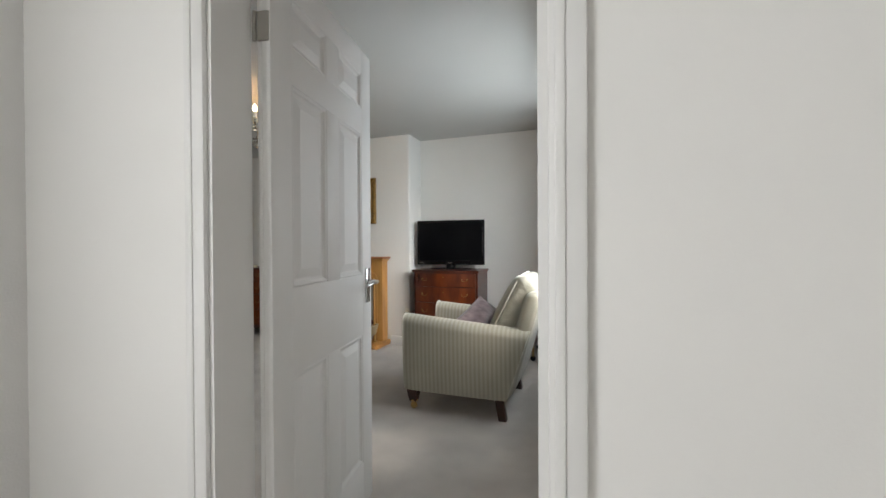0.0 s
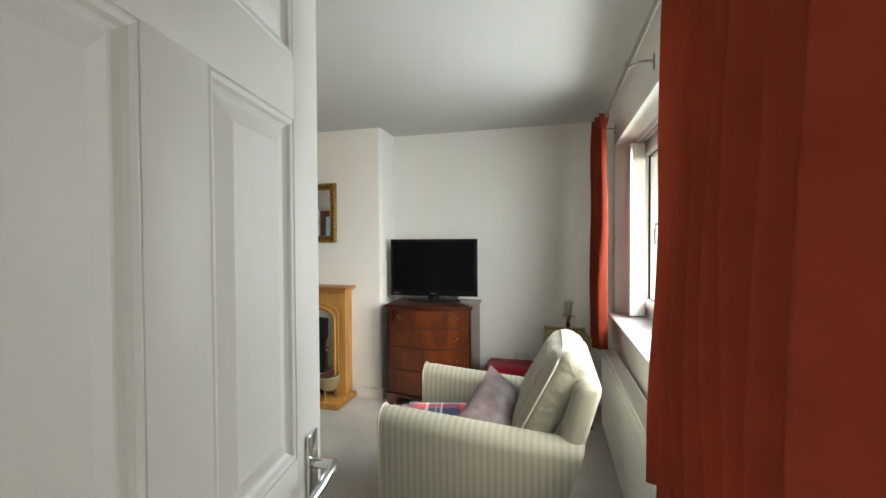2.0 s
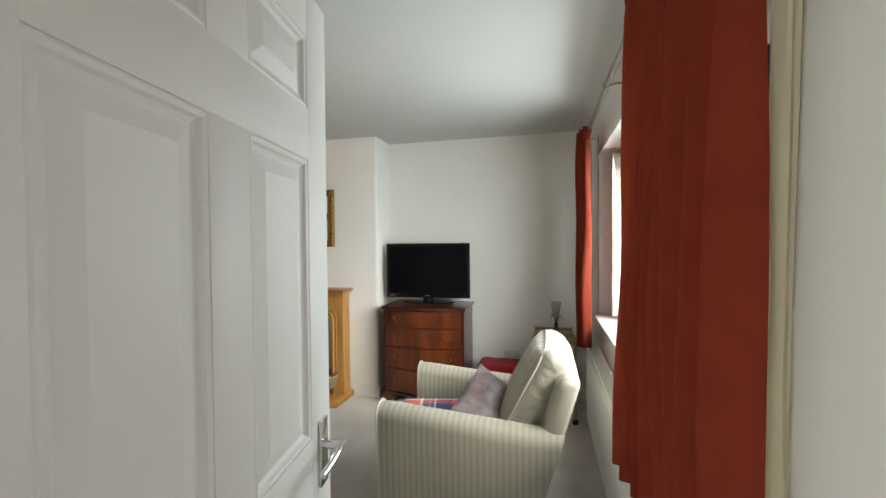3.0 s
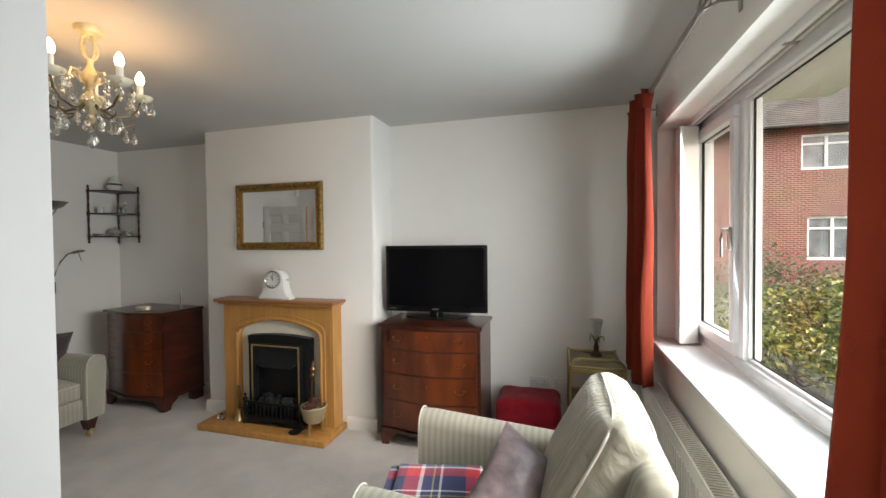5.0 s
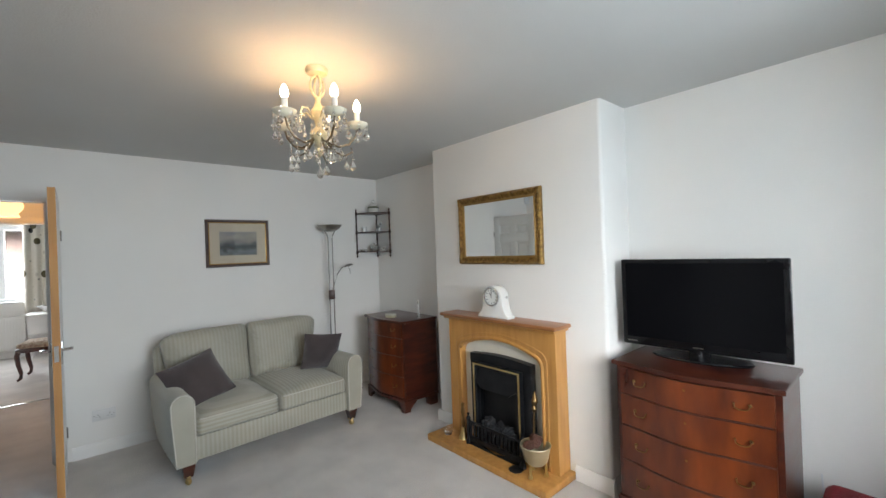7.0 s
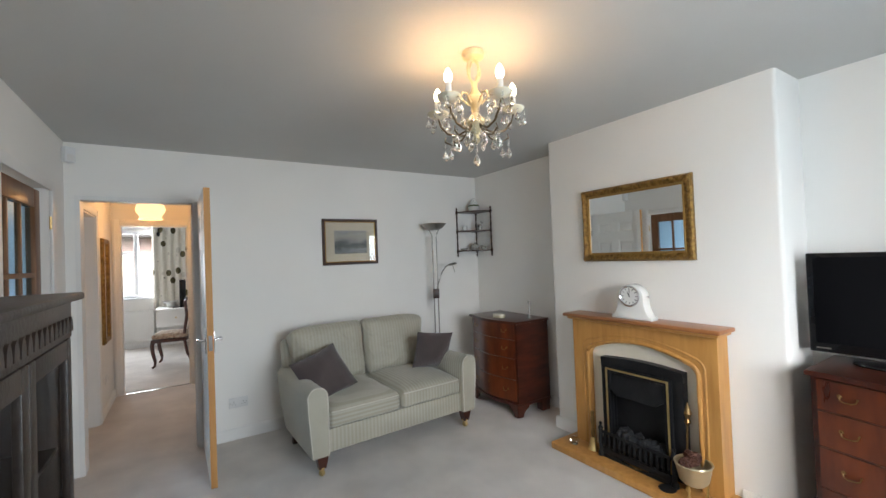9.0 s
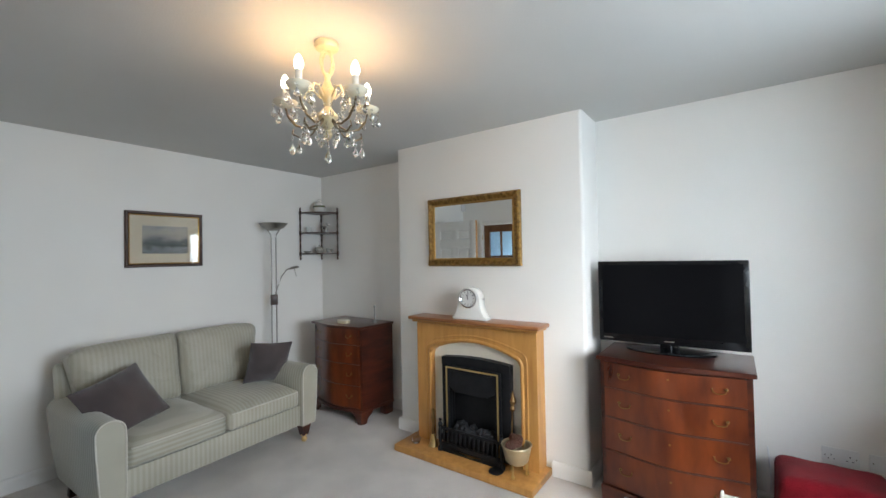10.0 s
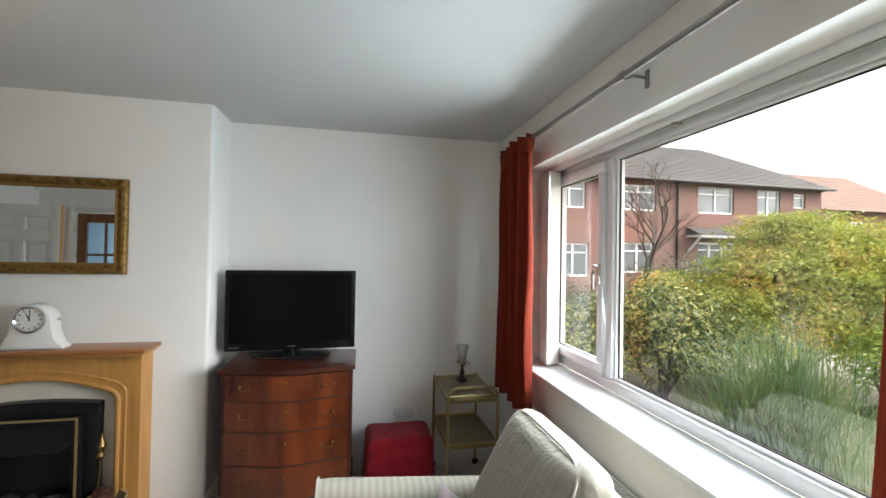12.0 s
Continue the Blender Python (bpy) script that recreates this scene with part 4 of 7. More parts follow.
def serpentine_chest(name, label, m, w, depth, h, rows, bow=0.06):
    c = thing(name, label, "chest of drawers", m)
    part("carcass", bowed_slab(w, depth - 0.012, 0.115, h - 0.026, bow), MAHOG, c)
    part("top", bowed_slab(w, depth, h - 0.024, h, bow, 0.016, bev=0.006), MAHOG, c, "polished mahogany top")
    part("base_moulding", bowed_slab(w, depth, 0.095, 0.12, bow, 0.008, bev=0.004), MAHOG, c)
    for z0, z1 in rows:
        t = bmesh.new()
        n = 26
        dw = w - 0.05
        fr, bk = [], []
        for z in (z0 + 0.0005, z1 - 0.0005):
            xs = [(-dw / 2 + dw * i / n) for i in range(n + 1)]
            fr.append([t.verts.new((x, -depth - 0.004 + serpentine(x, w, bow), z)) for x in xs])
            bk.append([t.verts.new((x, -depth + 0.02 + serpentine(x, w, bow), z)) for x in xs])
        for i in range(n):
            t.faces.new((fr[0][i], fr[0][i + 1], fr[1][i + 1], fr[1][i]))
            t.faces.new((fr[1][i], fr[1][i + 1], bk[1][i + 1], bk[1][i]))
            t.faces.new((bk[0][i], bk[0][i + 1], fr[0][i + 1], fr[0][i]))
        for e in (0, -1):
            t.faces.new((fr[0][e], fr[1][e], bk[1][e], bk[0][e]))
        bmesh.ops.bevel(t, geom=[e for e in t.edges if len(e.link_faces) == 2 and e.calc_face_angle(0) > 1.0], offset=0.003, segments=2, profile=0.5, affect="EDGES")
        dr = part("drawer", t, MAHOG_H, c, "flame mahogany drawer front")
        # cock beading
        bd = bmesh.new()
        for z in (z0 + 0.001, z1 - 0.001):
            tube(bd, [(-dw / 2 + dw * i / 20, -depth - 0.005 + serpentine(-dw / 2 + dw * i / 20, w, bow), z) for i in range(21)], 0.0025, 5)
        part("bead", bd, MAHOG, dr)
        zc = (z0 + z1) / 2 + 0.01
        for s in (-1, 1):
            x = s * w * 0.31
            y = -depth - 0.004 + serpentine(x, w, bow)
            hb = bmesh.new()
            for d in (-0.030, 0.030):
                lathe(hb, [(0.009, 0), (0.009, 0.002), (0.004, 0.004), (0.004, 0.014), (0, 0.016)], 10, Matrix.Translation((x + d, y, zc)) @ pose(0, 0, 0, 90))
            tube(hb, [(x - 0.030, y - 0.012, zc), (x - 0.026, y - 0.016, zc - 0.014), (x - 0.012, y - 0.018, zc - 0.020), (x + 0.012, y - 0.018, zc - 0.020), (x + 0.026, y - 0.016, zc - 0.014), (x + 0.030, y - 0.012, zc)], 0.003, 7)
            part("drawer_handle", hb, OLDBRASS, dr, "small brass swan-neck handle")
        bd = lathe(bmesh.new(), [(0.006, 0), (0.006, 0.002), (0, 0.0025)], 10, Matrix.Translation((0, -depth - 0.004 + serpentine(0, w, bow), zc + 0.02)) @ pose(0, 0, 0, 90))
        part("keyhole", bd, OLDBRASS, dr)
    for s in (-1, 1):
        # bracket feet
        o = [(0, 0.098), (0.13, 0.098), (0.12, 0.075), (0.085, 0.055), (0.062, 0.03), (0.058, 0.0), (0.006, 0.0)]
        t = extrude(bmesh.new(), [(s * (w / 2 + 0.006 - x), z) for x, z in o], 0.022, Matrix.Translation((0, -depth - 0.014, 0)))
        t2 = extrude(bmesh.new(), o, 0.022, Matrix.Translation((s * (w / 2 + 0.006) + (0.022 if s < 0 else 0.0), -depth - 0.006, 0)) @ pose(0, 0, 0, 0, 0, 90))
        merge(t, t2)
        part("foot", t, MAHOG, c)
        part("foot", box((s * w / 2 - (0.08 if s > 0 else 0), -0.10, 0), (s * w / 2 + (0 if s > 0 else 0.08), -0.005, 0.098), 0.004), MAHOG, c)
    return c


ROWS4 = [(0.135, 0.330), (0.335, 0.520), (0.525, 0.690), (0.695, 0.838)]
serpentine_chest("chest_of_drawers", "polished mahogany serpentine chest of drawers carrying the television", pose(-1.425, 4.70, 0), 0.72, 0.42, 0.87, ROWS4)
serpentine_chest("chest_of_drawers", "dark mahogany serpentine chest of drawers in the corner", pose(-4.15, 4.68, 0, 0, 0, -2), 0.69, 0.39, 0.86, ROWS4)

# ---- television ----
tv = thing("television", "flat black television on a glossy oval stand", "television", pose(-1.452, 4.555, 0.87, 0, 0, 3))
b = box((-0.392, -0.032, 0.045), (0.392, 0.0, 0.547), 0.006)
part("bezel", b, BLACK, tv)
part("screen", box((-0.365, -0.0335, 0.092), (0.365, -0.0325, 0.524)), SCREEN, tv, "dark switched-off screen")
part("rear_housing", box((-0.34, 0.0005, 0.09), (0.34, 0.045, 0.50), 0.02), IRON, tv)
st = lathe(bmesh.new(), [(0.0, 0.0), (0.235, 0.0), (0.242, 0.006), (0.235, 0.012), (0.06, 0.018), (0.0, 0.018)], 40, Matrix.Diagonal((1, 0.42, 1, 1)))
part("stand", st, BLACK, tv)
part("neck", tube(box((-0.05, -0.012, 0.014), (0.05, 0.016, 0.05), 0.006), [(0, 0, 0.015), (0, 0, 0.10)], 0.024, 14), BLACK, tv)
part("maker_badge", box((-0.025, -0.0332, 0.064), (0.025, -0.0322, 0.070)), STEEL, tv)
part("sticker", box((-0.365, -0.0332, 0.064), (-0.31, -0.0322, 0.071)), STEEL, tv)

# ---- fireplace ----
fp = thing("fireplace_surround", "golden oak fireplace surround with an arched opening", "fireplace")
part("hearth", box((-3.265, 4.085, 0.0), (-2.145, 4.418, 0.05), 0.008, 3), OAK, fp)
part("mantel_shelf", box((-3.225, 4.222, 0.982), (-2.14, 4.418, 1.008), 0.009, 3), OAK_H, fp, "reddish oak mantel shelf")
part("bed_moulding", box((-3.205, 4.250, 0.962), (-2.16, 4.418, 0.983), 0.007), OAK, fp)


def arch_outline(x0, x1, z0, shoulder, peak, r=0.07, n=14):
    """Points up the left side, over a shallow arch, and down the right."""
    pts = [(x0, z0), (x0, shoulder - r)]
    for k in range(1, 6):
        a = math.pi - k / 5 * math.pi / 2 * 0.85
        pts.append((x0 + r + r * math.cos(a), shoulder - r + r * math.sin(a)))
    xs0, zs0 = pts[-1]
    for k in range(1, n):
        u = k / n
        x = xs0 + (x1 - x0 - 2 * (xs0 - x0)) * u
        pts.append((x, zs0 + (peak - zs0) * (1 - (2 * u - 1) ** 2)))
    left = pts[: 7]
    for x, z in reversed(left):
        pts.append((x0 + x1 - x, z))
    return pts


inner = arch_outline(-3.05, -2.305, 0.05, 0.775, 0.84)
t = bmesh.new()
outer = [(-3.187, 0.05), (-3.187, 0.962), (-2.185, 0.962), (-2.185, 0.05)]
extrude(t, [outer[0], outer[1], outer[2], outer[3]] + inner[::-1], 0.125, Matrix.Translation((0, 4.292, 0)))
part("body", t, OAK, fp)
mo = bmesh.new()
tube(mo, [(x, 4.294, z) for x, z in arch_outline(-3.064, -2.291, 0.052, 0.789, 0.854)], 0.013, 12)
tube(mo, [(x, 4.297, z) for x, z in arch_outline(-3.098, -2.257, 0.052, 0.823, 0.888)], 0.010, 10)
part("arch_moulding", mo, OAK, fp)
part("back_panel", box((-3.08, 4.338, 0.05), (-2.28, 4.416, 0.87)), MARBLE, fp, "cream marble back panel")
sk = thing("electric_fire", "black inset fire with brass trim and a fret", "fire", pose(0.168, -0.042, 0.0) @ Matrix.Diagonal((1.05, 1, 1, 1)))
b = bmesh.new()
for q in (((-2.965, 4.325, 0.05), (-2.885, 4.385, 0.66)), ((-2.505, 4.325, 0.05), (-2.425, 4.385, 0.66))):
    bx(b, *q, 0.008)
t = bmesh.new()
o = [(-2.965, 0.655)] + [(-2.965 + 0.54 * k / 12, 0.715 + 0.018 * math.sin(math.pi * k / 12)) for k in range(13)] + [(-2.425, 0.655)]
extrude(t, o, 0.06, Matrix.Translation((0, 4.325, 0)))
merge(b, t)
part("frame", b, IRON, sk)
b = bmesh.new()
for q in (((-2.905, 4.285, 0.09), (-2.872, 4.326, 0.662)), ((-2.518, 4.285, 0.09), (-2.485, 4.326, 0.662)), ((-2.872, 4.2852, 0.628), (-2.518, 4.3262, 0.662))):
    bx(b, *q, 0.003)
part("inner_frame", b, IRON, sk, "black inner frame standing proud")
b = bmesh.new()
for q in (((-2.902, 4.279, 0.10), (-2.890, 4.286, 0.648)), ((-2.500, 4.279, 0.10), (-2.488, 4.286, 0.648)), ((-2.902, 4.2792, 0.648), (-2.488, 4.2862, 0.660))):
    bx(b, *q, 0.002)
part("brass_trim", b, BRASS, sk, "thin brass trim line")
b = bmesh.new()
bx(b, (-2.884, 4.374, 0.05), (-2.506, 4.3845, 0.66))
part("fire_back", b, IRON, sk)
t = bmesh.new()
o = [(-2.876, 0.635), (-2.876, 0.515), (-2.82, 0.475), (-2.57, 0.475), (-2.514, 0.515), (-2.514, 0.635)]
extrude(t, o, 0.012, Matrix.Translation((0, 4.318, 0)) @ pose(0, 0, 0, 0))
bmesh.ops.transform(t, matrix=Matrix.Translation((0, 4.33, 0.635)) @ pose(0, 0, 0, -18) @ Matrix.Translation((0, -4.33, -0.635)), verts=t.verts)
part("hood", t, IRON, sk, "sloping black canopy hood")
rnd = random.Random(4)
for k in range(26):
    c = bmesh.new()
    bmesh.ops.create_icosphere(c, subdivisions=1, radius=rnd.uniform(0.022, 0.04))
    for v in c.verts:
        v.co *= rnd.uniform(0.75, 1.2)
    bmesh.ops.transform(c, matrix=pose(-2.86 + 0.33 * rnd.random(), 4.28 + 0.08 * rnd.random(), 0.195 + 0.03 * rnd.random(), rnd.uniform(0, 90), 0, rnd.uniform(0, 90)), verts=c.verts)
    part("coal", c, COAL, sk, "", 20)
part("coal_bed", box((-2.875, 4.265, 0.06), (-2.515, 4.374, 0.195), 0.01), IRON, sk)
b = bmesh.new()
bx(b, (-2.93, 4.245, 0.205), (-2.46, 4.26, 0.225), 0.004)
bx(b, (-2.93, 4.245, 0.075), (-2.46, 4.262, 0.115), 0.004)
part("fret_rail", b, IRON, sk)
for k in range(13):
    x = -2.905 + k * 0.035
    part("fret_bar", tube(bmesh.new(), [(x, 4.25, 0.11), (x + 0.004, 4.238, 0.15), (x, 4.252, 0.21)], 0.008, 6), IRON, sk)
for x in (-2.935, -2.455):
    b = lathe(bmesh.new(), [(0.02, 0.05), (0.022, 0.07), (0.012, 0.09), (0.016, 0.16), (0.012, 0.22), (0.018, 0.24), (0.006, 0.26), (0.012, 0.275), (0, 0.285)], 12, pose(x, 4.25, 0))
    part("fret_post", b, IRON, sk)
b = extrude(bmesh.new(), [(-2.94, 0.05), (-2.94, 0.072), (-2.82, 0.078), (-2.695, 0.052), (-2.57, 0.078), (-2.45, 0.072), (-2.45, 0.05), (-2.5, 0.0505), (-2.89, 0.0505)][:7], 0.012, Matrix.Translation((0, 4.243, 0.0)))
part("ash_cover", b, IRON, sk)

bk = thing("log_bucket", "cream-gold metal bucket of pine cones on little feet", "bucket", pose(-2.30, 4.205, 0.05))
part("bowl", lathe(bmesh.new(), [(0.0, 0.078), (0.055, 0.078), (0.075, 0.10), (0.095, 0.19), (0.10, 0.195), (0.097, 0.2), (0.088, 0.195), (0.07, 0.11), (0, 0.10)], 24), PALEBRASS, bk)
for a in (30, 150, 270):
    part("foot", lathe(bmesh.new(), [(0.012, 0), (0.014, 0.01), (0.006, 0.03), (0.009, 0.06), (0.006, 0.085)], 10, pose(0.062 * math.cos(radians(a)), 0.062 * math.sin(radians(a)), 0)), BRASS, bk)
rnd = random.Random(8)
for k in range(9):
    c = bmesh.new()
    for ring in range(6):
        rr = 0.026 * math.sin(0.5 + ring * 0.48)
        for j in range(7):
            a = 2 * math.pi * (j + 0.5 * (ring % 2)) / 7
            bx(c, (-0.006, 0, -0.003), (0.006, rr + 0.006, 0.003), 0, m=Matrix.Translation((0, 0, ring * 0.009 - 0.025)) @ pose(0, 0, 0, 22, 0, math.degrees(a)))
    mm = pose(rnd.uniform(-0.05, 0.05), rnd.uniform(-0.05, 0.05), 0.19 + rnd.uniform(0, 0.035), rnd.uniform(0, 360), rnd.uniform(0, 360), 0)
    bmesh.ops.transform(c, matrix=mm, verts=c.verts)
    part("pine_cone", c, CONES, bk)
tr = thing("trivet", "small round dark metal trivet lying on the hearth", "trivet", pose(-2.43, 4.16, 0.05))
part("ring", lathe(bmesh.new(), [(0.0, 0.0), (0.045, 0.0), (0.05, 0.006), (0.04, 0.01), (0, 0.008)], 20), IRON, tr)
pk = thing("fire_poker", "brass-handled fire iron leaning on the surround", "fire iron", pose(-2.37, 4.262, 0.05, -6, 0, 3))
part("shaft", tube(bmesh.new(), [(0, 0, 0), (0, 0, 0.36)], 0.006, 8), OLDBRASS, pk)
part("handle", lathe(bmesh.new(), [(0.006, 0.36), (0.015, 0.38), (0.009, 0.40), (0.018, 0.43), (0.011, 0.46), (0.004, 0.49), (0, 0.50)], 12, Matrix.Diagonal((1.4, 1.4, 1, 1))), OLDBRASS, pk)
be = thing("hand_bell", "small brass hand bell on the hearth", "bell", pose(-3.0, 4.235, 0.05) @ Matrix.Diagonal((1.1, 1.1, 1.4, 1)))
part("bell", lathe(bmesh.new(), [(0.036, 0.0), (0.031, 0.012), (0.021, 0.04), (0.015, 0.06), (0.0, 0.066)], 18), BRASS, be)
part("handle", lathe(bmesh.new(), [(0.006, 0.062), (0.009, 0.09), (0.005, 0.11), (0.010, 0.15), (0.006, 0.18), (0.009, 0.19), (0, 0.20)], 12, Matrix.Diagonal((1.5, 1.5, 1, 1))), OLDBRASS, be)
pb = thing("glass_paperweight", "small clear glass ornament on the hearth", "paperweight", pose(-3.14, 4.20, 0.05))
part("body", lathe(bmesh.new(), [(0.0, 0.0), (0.026, 0.0), (0.034, 0.014), (0.03, 0.036), (0.016, 0.05), (0, 0.053)], 18), CRYSTAL, pb)

# mantel clock
ck = thing("mantel_clock", "white china mantel clock with a round silver dial", "clock", pose(-2.692, 4.315, 1.008, 0, 0, 2))
o = [(-0.140, 0), (-0.140, 0.020), (-0.122, 0.028), (-0.104, 0.058), (-0.092, 0.10)]
o += [(0.090 * math.cos(math.pi - math.pi * k / 14), 0.145 + 0.088 * math.sin(math.pi * k / 14)) for k in range(15)]
o += [(0.092, 0.10), (0.104, 0.058), (0.122, 0.028), (0.140, 0.020), (0.140, 0)]
part("case", extrude(bmesh.new(), o, 0.085, Matrix.Translation((0, -0.0425, 0)), 0.008), CHINA, ck)
tm = Matrix.Translation((0, -0.043, 0.155)) @ pose(0, 0, 0, 90)
part("dial", lathe(bmesh.new(), [(0.0, 0), (0.060, 0), (0.060, 0.003), (0, 0.0032)], 32, tm), CHINA, ck)
part("dial_rim", lathe(bmesh.new(), [(0.058, 0), (0.070, 0), (0.070, 0.008), (0.064, 0.012), (0.058, 0.006), (0.058, 0)], 32, tm), CHROME, ck, "silver rim round the dial")
for sx in (-1, 1):
    part("side_knob", lathe(bmesh.new(), [(0.004, 0), (0.004, 0.008), (0.008, 0.013), (0.006, 0.02), (0, 0.022)], 10, Matrix.Translation((sx * 0.089, 0, 0.15)) @ pose(0, 0, 0, 0, 90 * sx)), CHROME, ck)
b = bmesh.new()
for k in range(12):
    a = math.pi / 6 * k
    bx(b, (-0.002, -0.0472, 0.042), (0.002, -0.0464, 0.053), 0, m=Matrix.Translation((0, 0, 0.155)) @ pose(0, 0, 0, 0, math.degrees(a), 0))
part("hour_marks", b, IRON, ck)
part("hour_hand", box((-0.0025, -0.0482, -0.006), (0.0025, -0.0474, 0.032), 0, m=Matrix.Translation((0, 0, 0.155)) @ pose(0, 0, 0, 0, -25, 0)), IRON, ck)
part("minute_hand", box((-0.0018, -0.0492, -0.008), (0.0018, -0.0484, 0.046), 0, m=Matrix.Translation((0, 0, 0.155)) @ pose(0, 0, 0, 0, 4, 0)), IRON, ck)


# ---- framed pieces ----
def frame_rect(w, h, fw, profile):
    """A mitred frame of that outer size in the xz plane; profile of (inset, depth towards -y)."""
    t = bmesh.new()
    loops = []
    for ins, d in profile:
        loops.append([t.verts.new((sx * (w / 2 - ins), -d, sz * (h / 2 - ins))) for sx, sz in ((-1, -1), (1, -1), (1, 1), (-1, 1))])
    for p, q in zip(loops, loops[1:]):
        for k in range(4):
            j = (k + 1) % 4
            t.faces.new((p[k], p[j], q[j], q[k]))
    return t


mr = thing("wall_mirror", "mirror in an ornate antique gilt frame above the fireplace", "mirror", pose(-2.733, 4.419, 1.66))
MW, MH = 0.81, 0.537
t = frame_rect(MW, MH, 0.06, [(0, 0), (0, 0.018), (0.008, 0.03), (0.024, 0.034), (0.036, 0.026), (0.044, 0.022), (0.048, 0.022)])
gf = part("frame", t, GILT, mr, "", 25)
part("slip", frame_rect(MW, MH, 0.02, [(0.047, 0.021), (0.050, 0.025), (0.060, 0.020), (0.064, 0.012)]), GILT_IN, mr, "gold inner slip")
part("mirror_glass", box((-MW / 2 + 0.06, -0.014, -MH / 2 + 0.06), (MW / 2 - 0.06, -0.011, MH / 2 - 0.06)), MIRROR, mr)
b = bmesh.new()
rnd = random.Random(2)
for side in range(4):
    L = MW if side % 2 == 0 else MH
    n = int(L / 0.021)
    for k in range(n):
        u = -L / 2 + 0.012 + (L - 0.024) * k / (n - 1)
        off = (MH / 2 if side % 2 == 0 else MW / 2) - 0.018
        x, z = ((u, off), (off, u), (u, -off), (-off, u))[side]
        c = bmesh.new()
        bmesh.ops.create_icosphere(c, subdivisions=1, radius=1)
        sc = (0.011, 0.006, 0.008) if side % 2 == 0 else (0.008, 0.006, 0.011)
        merge(b, c, Matrix.Translation((x, -0.034, z)) @ pose(0, 0, 0, 0, rnd.uniform(-40, 40), 0) @ Matrix.Diagonal((*sc, 1)))
for sx in (-1, 1):
    for sz in (-1, 1):
        for k in range(5):
            a = math.pi / 2 * k / 4
            tube(b, [(sx * (MW / 2 - 0.014), -0.036, sz * (MH / 2 - 0.014)), (sx * (MW / 2 - 0.014 - 0.05 * math.cos(a)), -0.038, sz * (MH / 2 - 0.014 - 0.05 * math.sin(a)))], 0.005, 5, 0.5)
part("carved_leaves", b, GILT, mr, "carved leaf ornament", 30)

pc = thing("framed_picture", "framed landscape print with a wide cream mount", "picture", pose(-4.954, 3.178, 1.652, 0, 0, 90))
part("frame", frame_rect(0.563, 0.449, 0.03, [(0, 0), (0, 0.018), (0.006, 0.024), (0.018, 0.022), (0.024, 0.014), (0.026, 0.010)]), MAHOG_DARK, pc)
part("slip", frame_rect(0.563, 0.449, 0.02, [(0.024, 0.012), (0.027, 0.016), (0.033, 0.013), (0.035, 0.008)]), GILT_IN, pc)
part("mount", box((-0.25, -0.0095, -0.193), (0.25, -0.006, 0.193)), PAPER, pc)


def print_material():
    """A small misty lakeside painting, in soft bands and blots."""
    mt, nt, p = nodes_of("landscape_print")
    tc = nt.nodes.new("ShaderNodeTexCoord")
    sp = nt.nodes.new("ShaderNodeSeparateXYZ")
    nt.links.new(tc.outputs["Object"], sp.inputs[0])
    nz = nt.nodes.new("ShaderNodeTexNoise")
    nz.inputs["Scale"].default_value, nz.inputs["Detail"].default_value = 16, 8
    nt.links.new(tc.outputs["Object"], nz.inputs["Vector"])
    ad = nt.nodes.new("ShaderNodeMath")
    ad.operation, ad.inputs[1].default_value = "MULTIPLY_ADD", 0.16
    nt.links.new(nz.outputs["Fac"], ad.inputs[0])
    nt.links.new(sp.outputs[2], ad.inputs[2])
    mr_ = nt.nodes.new("ShaderNodeMapRange")
    mr_.inputs["From Min"].default_value, mr_.inputs["From Max"].default_value = -0.06, 0.19
    nt.links.new(ad.outputs[0], mr_.inputs[0])
    r = ramp(nt, [(0.0, (0.10, 0.10, 0.08)), (0.22, (0.22, 0.25, 0.27)), (0.36, (0.06, 0.075, 0.07)), (0.5, (0.10, 0.12, 0.13)), (0.62, (0.26, 0.26, 0.25)), (0.8, (0.38, 0.36, 0.31)), (1.0, (0.28, 0.29, 0.31))])
    nt.links.new(mr_.outputs[0], r.inputs[0])
    nt.links.new(r.outputs[0], p.inputs["Base Color"])
    p.inputs["Roughness"].default_value = 0.7
    return mt


part("print", box((-0.165, -0.0115, -0.115), (0.165, -0.0098, 0.11)), print_material(), pc, "muted lake landscape")
part("glazing", box((-0.249, -0.0135, -0.192), (0.249, -0.0125, 0.192)), PANE, pc)

# ---- standard lamp ----
lp = thing("floor_lamp", "twin-stem nickel uplighter lamp with a small reading arm", "floor lamp", pose(-4.775, 4.04, 0, 0, 0, 68))
part("base", lathe(bmesh.new(), [(0.0, 0.0), (0.125, 0.0), (0.13, 0.008), (0.12, 0.02), (0.03, 0.028), (0.0, 0.028)], 28), STEEL, lp)
for s in (-1, 1):
    pts = [(s * 0.022, 0, 0.02), (s * 0.022, 0, 1.60), (s * 0.022, 0, 1.68), (s * 0.028, 0, 1.715), (s * 0.045, 0, 1.745), (s * 0.055, 0, 1.765)]
    part("stem", tube(bmesh.new(), pts, 0.0065, 10), STEEL, lp)
part("bowl_shade", lathe(bmesh.new(), [(0.0, 1.755), (0.05, 1.757), (0.095, 1.78), (0.128, 1.818), (0.135, 1.824), (0.128, 1.824), (0.09, 1.79), (0.0, 1.768)], 28), STEEL, lp)
part("switch_block", box((-0.032, -0.02, 1.03), (0.032, 0.02, 1.13), 0.006), MAHOG_DARK, lp)
